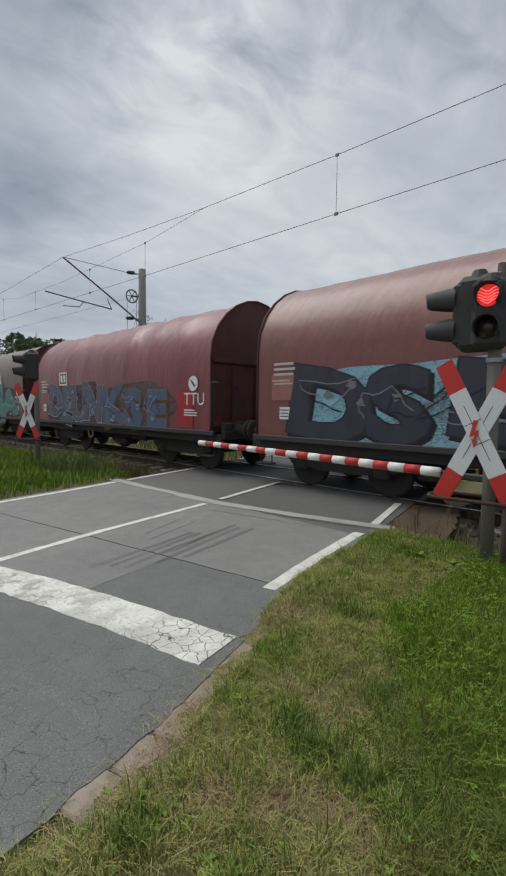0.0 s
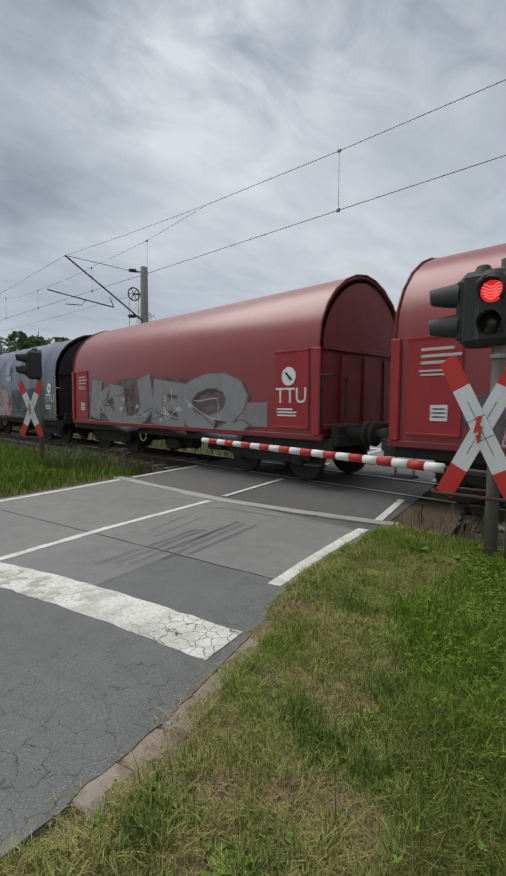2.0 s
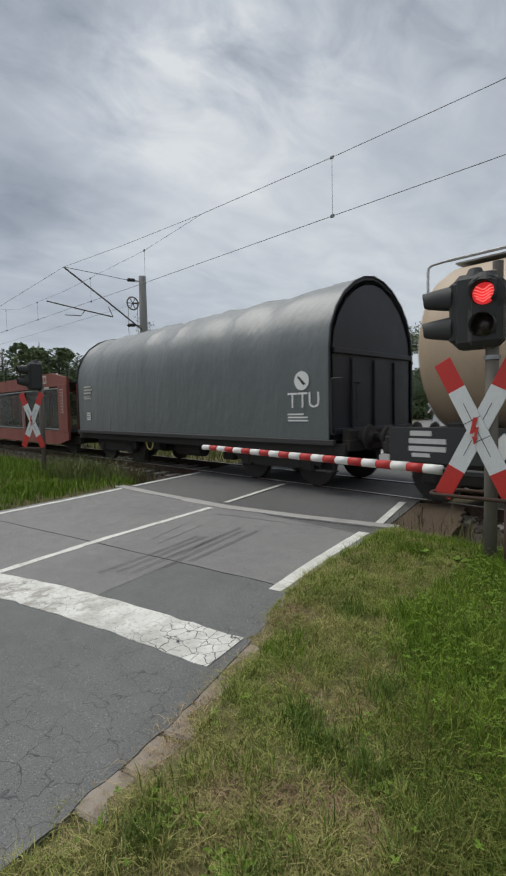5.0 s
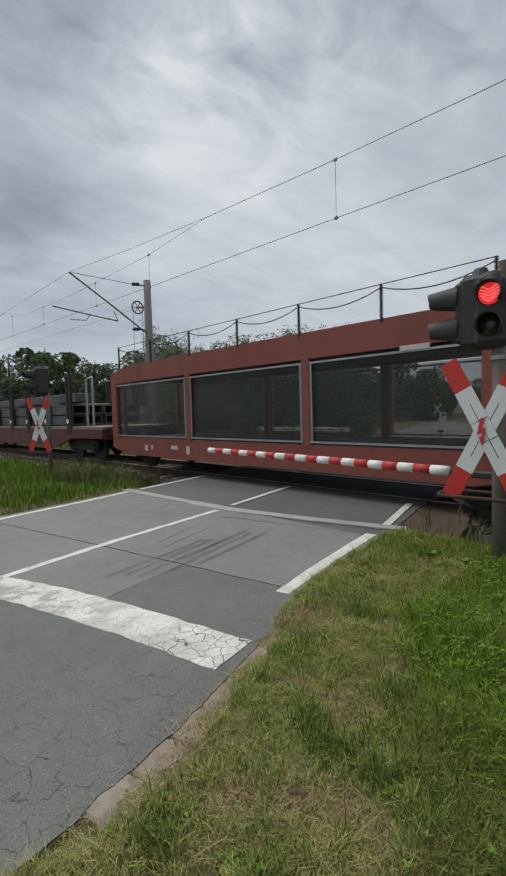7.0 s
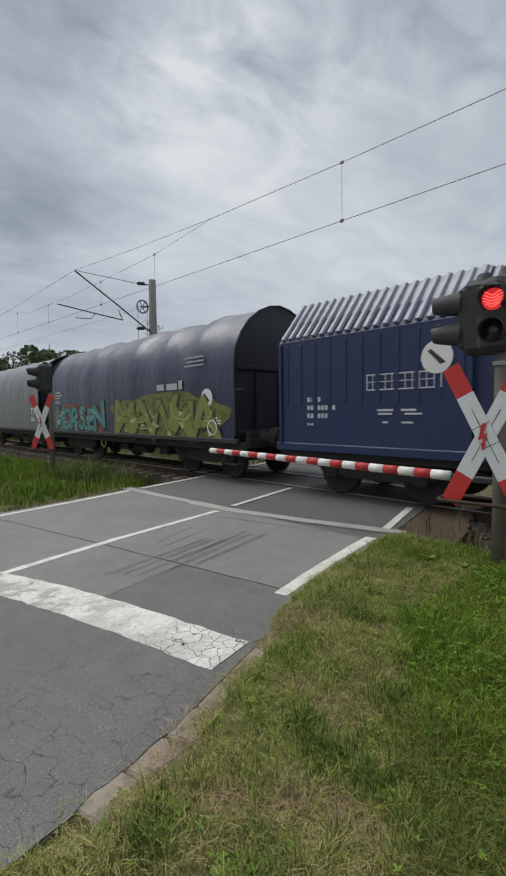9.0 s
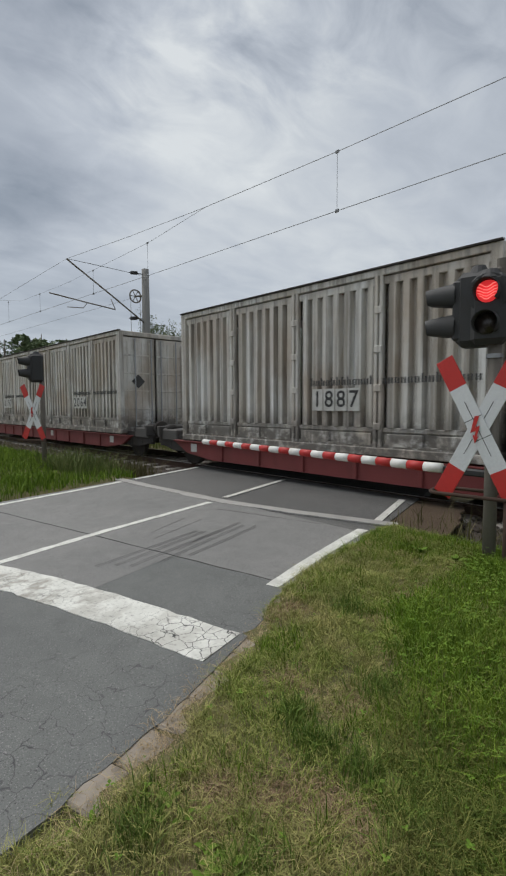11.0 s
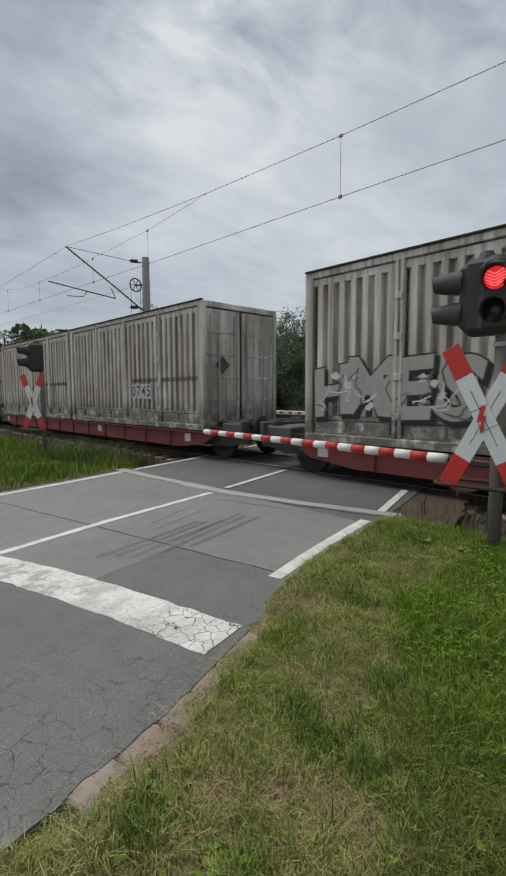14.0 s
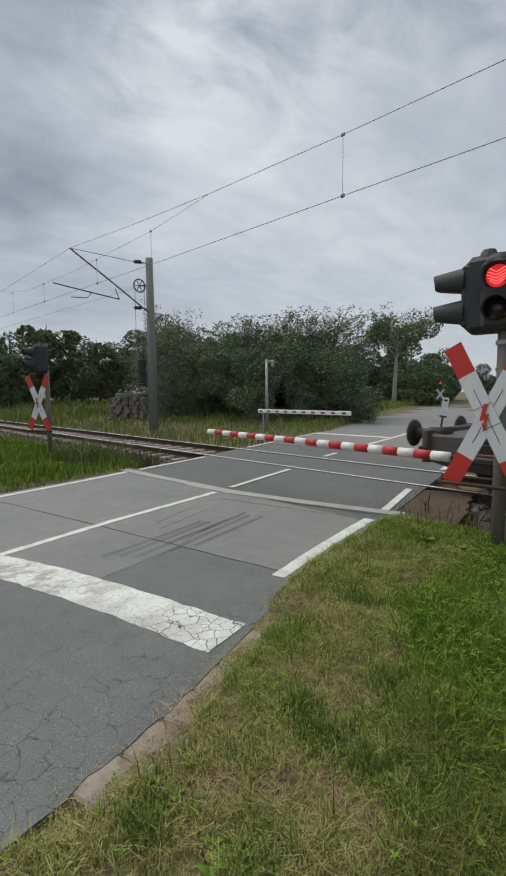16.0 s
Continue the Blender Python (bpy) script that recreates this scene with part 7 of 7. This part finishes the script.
bars(w, 4.0, 2.85, ((0, 0.1, 0.8, 0.04), (0.05, 0, 0.7, 0.04), (0, -0.1, 0.8, 0.04)), swatch((0.4, 0.42, 0.45)))
pictogram(w, 4.5, 1.95)
s = Shape().tube([(4.7 + 0.17 * math.cos(a), -HALF - 0.006, 1.25 + 0.17 * math.sin(a)) for a in np.linspace(0, 2 * math.pi, 19)], 0.02, 4)
part("ring_mark", s, WHITE, w, "round white mark")
w = hood_wagon(199.9 + 10.6, GREY_TARP, BLUE_END, "grey tarpaulin wagon behind the navy one", 0.05, 8, seed=20)


# container wagons
BAYS, POST = 4, 0.17


def side_frame(L, H, mat):
    """Rails and corner posts of a container side; its foot at z 0, its outside towards -y."""
    s = Shape()
    for x in (-L / 2 + POST / 2, L / 2 - POST / 2):
        s.box((x, 0, H / 2), (POST, 0.10, H), 0.012)
    s.box((0, 0, H - 0.06), (L, 0.10, 0.12), 0.012).box((0, 0, 0.07), (L, 0.12, 0.14), 0.012)
    return s.mesh("side_frame", mat)


def hinge_post(H, mat):
    s = Shape().box((-0.05, 0, H / 2), (0.07, 0.10, H - 0.1), 0.012).box((0.05, 0, H / 2), (0.07, 0.10, H - 0.1), 0.012)
    for z in (0.5, 1.15, 1.8, 2.45):
        s.box((0, -0.045, z), (0.15, 0.05, 0.12), 0.015)
    return s.mesh("hinge_post", mat)


def door_panel(bw, H, mat):
    """Corrugated side door with a plain foot plate."""
    s = Shape()
    n = 7
    p = bw / n
    line = []
    for i in range(n):
        a = -bw / 2 + i * p
        line += [(a + 0.02 * p, 0.095), (a + 0.36 * p, 0.095), (a + 0.44 * p, -0.025), (a + 0.90 * p, -0.025), (a + 0.98 * p, 0.095)]
    s.loft([[(x, y, z) for x, y in line] for z in (0.48, H - 0.26)], caps=False, closed=False)
    s.box((0, 0.02, H - 0.20), (bw, 0.06, 0.13), 0.01).box((0, 0.03, 0.44), (bw, 0.07, 0.08), 0.01).box((0, 0.05, 0.28), (bw, 0.03, 0.30), 0.0)
    for dx in (-0.27, 0.27):
        s.box((dx * bw, 0.012, 0.27), (bw * 0.4, 0.05, 0.22), 0.012)
    return s.mesh("door_panel", mat)


def end_frame(W, H, mat):
    s = Shape()
    for y in (-W / 2 + 0.07, W / 2 - 0.07):
        s.box((0, y, H / 2), (0.14, 0.14, H), 0.015)
    s.box((0, 0, H - 0.07), (0.12, W, 0.14), 0.015).box((0, 0, 0.09), (0.12, W, 0.18), 0.015)
    return s.mesh("end_frame", mat)


def end_leaf(W, H, mat):
    """One door leaf of a container's end, with pressed ribs and cross bars."""
    s = Shape().box((0, 0, H / 2), (0.06, W * 0.44, H - 0.34), 0.012)
    for i in range(4):
        s.box((0.035, W * (-0.155 + 0.10 * i), H / 2), (0.035, 0.05, H - 0.6), 0.01)
    for z in (0.75, 1.3, 1.85, 2.4):
        s.box((0.03, 0, z), (0.04, W * 0.42, 0.05), 0.01)
    return s.mesh("end_door", mat)


def container_paint():
    if "container_grey" in MATS:
        return MATS["container_grey"]
    m, nt, b, co = base_mat("container_grey")
    oi = nt.nodes.new("ShaderNodeObjectInfo")
    add = nt.nodes.new("ShaderNodeVectorMath")
    add.operation = "ADD"
    sc = nt.nodes.new("ShaderNodeVectorMath")
    sc.operation = "SCALE"
    sc.inputs[0].default_value = (17, 31, 7)
    nt.links.new(oi.outputs["Random"], sc.inputs["Scale"])
    nt.links.new(co, add.inputs[0])
    nt.links.new(sc.outputs[0], add.inputs[1])
    v = add.outputs[0]
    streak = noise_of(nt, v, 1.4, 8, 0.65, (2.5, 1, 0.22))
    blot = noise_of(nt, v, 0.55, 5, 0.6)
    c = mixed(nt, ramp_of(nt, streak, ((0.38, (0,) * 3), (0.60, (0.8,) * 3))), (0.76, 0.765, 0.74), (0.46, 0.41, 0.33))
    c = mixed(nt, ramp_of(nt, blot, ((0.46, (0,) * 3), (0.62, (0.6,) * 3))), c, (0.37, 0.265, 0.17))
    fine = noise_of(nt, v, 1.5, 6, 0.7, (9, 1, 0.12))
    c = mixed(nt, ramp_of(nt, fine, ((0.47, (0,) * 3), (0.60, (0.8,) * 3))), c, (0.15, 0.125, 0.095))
    sep = nt.nodes.new("ShaderNodeSeparateXYZ")
    nt.links.new(co, sep.inputs[0])
    foot = ramp_of(nt, noise_of(nt, v, 3.5, 6, 0.7), ((0.36, (0,) * 3), (0.52, (1,) * 3)))
    low = nt.nodes.new("ShaderNodeMapRange")
    low.inputs["From Min"].default_value, low.inputs["From Max"].default_value = 0.85, 0.3
    nt.links.new(sep.outputs[2], low.inputs["Value"])
    c = mixed(nt, mixed(nt, 1.0, foot, low.outputs[0], "MULTIPLY"), c, (0.075, 0.058, 0.042))
    c = mixed(nt, 0.2, c, mixed(nt, noise_of(nt, v, 40, 3), (0.2, 0.2, 0.19), (0.6, 0.6, 0.58)))
    nt.links.new(c, b.inputs["Base Color"])
    b.inputs["Roughness"].default_value = 0.55
    MATS["container_grey"] = m
    return m


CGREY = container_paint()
CL, CH, CW = 7.62, 3.12, 2.56


def container(u, number):
    """A container that stands on its wagon's low deck and runs with the train; u: its middle's distance behind the zero mark."""
    c = thing("bulk_container", "grimy grey bulk container with corrugated doors and number plates", "container", group="containers on the train")
    TRAIN.append((c, u, 0.70))
    bw = (CL - POST * (BAYS + 1)) / BAYS
    for sg in (-1, 1):
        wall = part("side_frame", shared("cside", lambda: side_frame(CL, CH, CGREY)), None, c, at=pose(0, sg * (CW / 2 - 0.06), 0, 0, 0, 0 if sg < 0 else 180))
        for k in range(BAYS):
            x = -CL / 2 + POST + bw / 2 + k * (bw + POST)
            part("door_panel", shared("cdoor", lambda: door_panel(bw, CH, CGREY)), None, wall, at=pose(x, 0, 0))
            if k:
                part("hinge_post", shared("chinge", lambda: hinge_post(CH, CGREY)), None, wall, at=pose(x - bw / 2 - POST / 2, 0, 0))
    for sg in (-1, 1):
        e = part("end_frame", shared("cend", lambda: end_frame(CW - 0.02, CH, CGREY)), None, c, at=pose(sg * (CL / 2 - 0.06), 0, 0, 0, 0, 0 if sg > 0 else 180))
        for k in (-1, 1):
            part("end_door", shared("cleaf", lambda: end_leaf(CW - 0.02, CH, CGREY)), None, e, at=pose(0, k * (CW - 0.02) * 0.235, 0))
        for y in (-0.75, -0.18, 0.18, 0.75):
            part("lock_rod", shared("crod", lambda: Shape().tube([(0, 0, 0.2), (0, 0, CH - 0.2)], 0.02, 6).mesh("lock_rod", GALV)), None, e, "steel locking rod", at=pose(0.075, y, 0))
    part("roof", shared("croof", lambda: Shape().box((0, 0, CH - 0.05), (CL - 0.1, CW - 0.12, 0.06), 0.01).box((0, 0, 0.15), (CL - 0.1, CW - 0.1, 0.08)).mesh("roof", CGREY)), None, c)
    part("roof_edge", shared("cedge", lambda: Shape().box((0, -CW / 2 + 0.02, CH + 0.01), (CL, 0.09, 0.035), 0.01).mesh("roof_edge", DARK)), None, c, "dark roof edge")
    # fleet number on four white plates
    xn = 1.02
    for k, ch in enumerate(number):
        px = xn - 0.42 + 0.27 * k
        me = shared("plate", lambda: Shape().box((0, 0, 0), (0.25, 0.012, 0.40), 0.004).mesh("number_plate", paint("plate_white", (0.52, 0.52, 0.49), 0.5, 0, (0.2, 0.18, 0.15), 0.6, 5)))
        pl = part("number_plate", me, None, c, "white plate", at=pose(px, -CW / 2 - 0.016, 0.96))
        def glyph(ch=ch):
            g = lettering(ch, 0.42, 0.004)
            g.materials.append(BLACK)
            return g
        part("digit", shared("digit" + ch, glyph), None, pl, at=pose(0, -0.009, 0))
    ink = swatch((0.05, 0.05, 0.05))
    def web():
        s, rnd = Shape(), random.Random(5)
        for k in range(27):
            h = rnd.choice((0.10, 0.10, 0.15))
            s.box((-1.05 + 0.118 * k, 0, h / 2), (0.03, 0.005, h)).box((-1.05 + 0.118 * k + 0.055, 0, 0.05), (0.03, 0.005, 0.10))
        return s.mesh("lettering", ink)
    part("lettering", shared("cbars", web), None, c, "dark lettering along the side as bars", at=pose(xn + 0.45, -CW / 2 + 0.03, 1.22))
    d = shared("cdiamond", lambda: Shape().plate([(0, -0.45, 1.82), (0, -0.22, 1.6), (0, -0.45, 1.38), (0, -0.68, 1.6)], 0.004, (1, 0, 0)).mesh("diamond", ink))
    part("dark_diamond", d, None, c, "dark diamond mark on the end door", at=pose(CL / 2 + 0.01, -0.2, 0))
    return c


def container_wagon(u, numbers, seed, extra=None):
    """u: where the rear container ends. Two containers on a low red wagon with raised grey ends."""
    uc = u - CL - 0.09
    w = wagon("container_wagon", "low red container wagon with raised grey ends", uc)
    red = paint("wagon_red_oxide", (0.17, 0.032, 0.030), 0.6, 0, (0.07, 0.035, 0.03), 0.6, 1.6, (1, 1, 0.5), 0.1)
    grey = paint("gooseneck_grey", (0.08, 0.076, 0.072), 0.6, 0, (0.10, 0.08, 0.07), 0.6, 2)
    for y, sg in ((-1.22, 1), (1.22, -1)):
        part("side_sill", shared("csill%d" % sg, lambda: Shape().plate([(-8.2, y, 0.66), (-7.6, y, 0.36), (-6.6, y, 0.24), (6.6, y, 0.24), (7.6, y, 0.36), (8.2, y, 0.66)], 0.10, (0, sg, 0)).mesh("side_sill", red)), None, w, "red side sill")
    part("sill_stiffener", shared("cstiff", lambda: [s := Shape(), [s.box((x, -1.235, 0.45), (0.08, 0.06, 0.40), 0.01) for x in np.linspace(-6.2, 6.2, 11)], s.box((0, -1.24, 0.655), (16.2, 0.10, 0.03), 0.005)][0].mesh("stiffener", red)), None, w)
    for x in np.linspace(-7.6, 7.6, 9):
        part("cross_member", shared("cmem", lambda: Shape().box((0, 0, 0.5), (0.2, 2.3, 0.3), 0.01).mesh("cross_member", DARK)), None, w, at=pose(x, 0, 0))
    for e in (-1, 1):
        def neck():
            s = Shape()
            for y in (-1.05, 0.95):
                s.plate([(7.7, y, 0.62), (8.25, y, 0.66), (8.7, y, 0.88), (9.0, y, 0.95), (9.0, y, 0.72), (8.7, y, 0.56), (8.2, y, 0.42), (7.7, y, 0.42)], 0.10, (0, 1, 0))
            s.box((8.60, 0, 0.76), (0.75, 2.2, 0.30), 0.03).box((8.98, 0, 0.84), (0.1, 2.4, 0.30), 0.02)
            return s.mesh("gooseneck", grey)
        part("gooseneck", shared("neck", neck), None, w, "raised grey wagon end", at=pose(0, 0, 0, 0, 0, 0 if e > 0 else 180))
    running_gear(w, 8.74, (-7.9, 7.9), 0, True, 0.90)
    for k, n in enumerate(numbers):
        BOXES.append(container(uc - (CL / 2 + 0.09) * (1 if k == 0 else -1), n))
    for x in (-7.3, 7.0, 2.1):
        bars(w, x, 0.50, ((0, 0, 0.24, 0.2),), swatch((0.5, 0.5, 0.48)), "label_card", "pale label card", y=-1.226)
    return w


BOXES = []
CU, CP = 228.9, 18.64
NUMBERS = (("0211", "1887"), ("2064", "0197"), ("0190", "1453")[::-1], ("0745", "1763"), ("2249", "0745")[::-1], ("2249", "2043"))
for j in range(6):
    w = container_wagon(CU + CP * j, NUMBERS[j], j)
    if j == 3:
        graffiti(BOXES[-1], "HMES", 0, 0.90, 1.15, (0.36, 0.35, 0.32), (0.03, 0.03, 0.03), None, 0.1, 1, 0.05, 41, y=-CW / 2 + 0.03, span=(-3.6, -0.5))

def travel(t):
    """Distance the train has run since the clip's start, in metres."""
    return SPEED * t + float(np.interp(t, [a for a, _ in DRIFT], [b for _, b in DRIFT]))


SPEED = 20.0
DRIFT = [(0, 0.0), (0.5, 0.1), (1.0, 0.68), (1.5, 0.0), (2.0, -0.85), (2.5, -0.1), (3.0, 0), (6.3, -0.1), (7, 0), (9.2, 0), (11.0, -0.6), (11.5, -0.9), (12.0, -0.3), (12.5, -0.2), (13.0, -0.2), (13.5, -0.1), (14.0, -0.65), (14.5, -0.1), (15.0, 0.0), (15.5, 0.1), (16, 0.25)]


def motions():
    times = [k * 0.5 for k in range(33)]
    for w, u, z in TRAIN:
        walk(w, [(t, pose(travel(t) - u, 0.75, z)) for t in times])


motions()
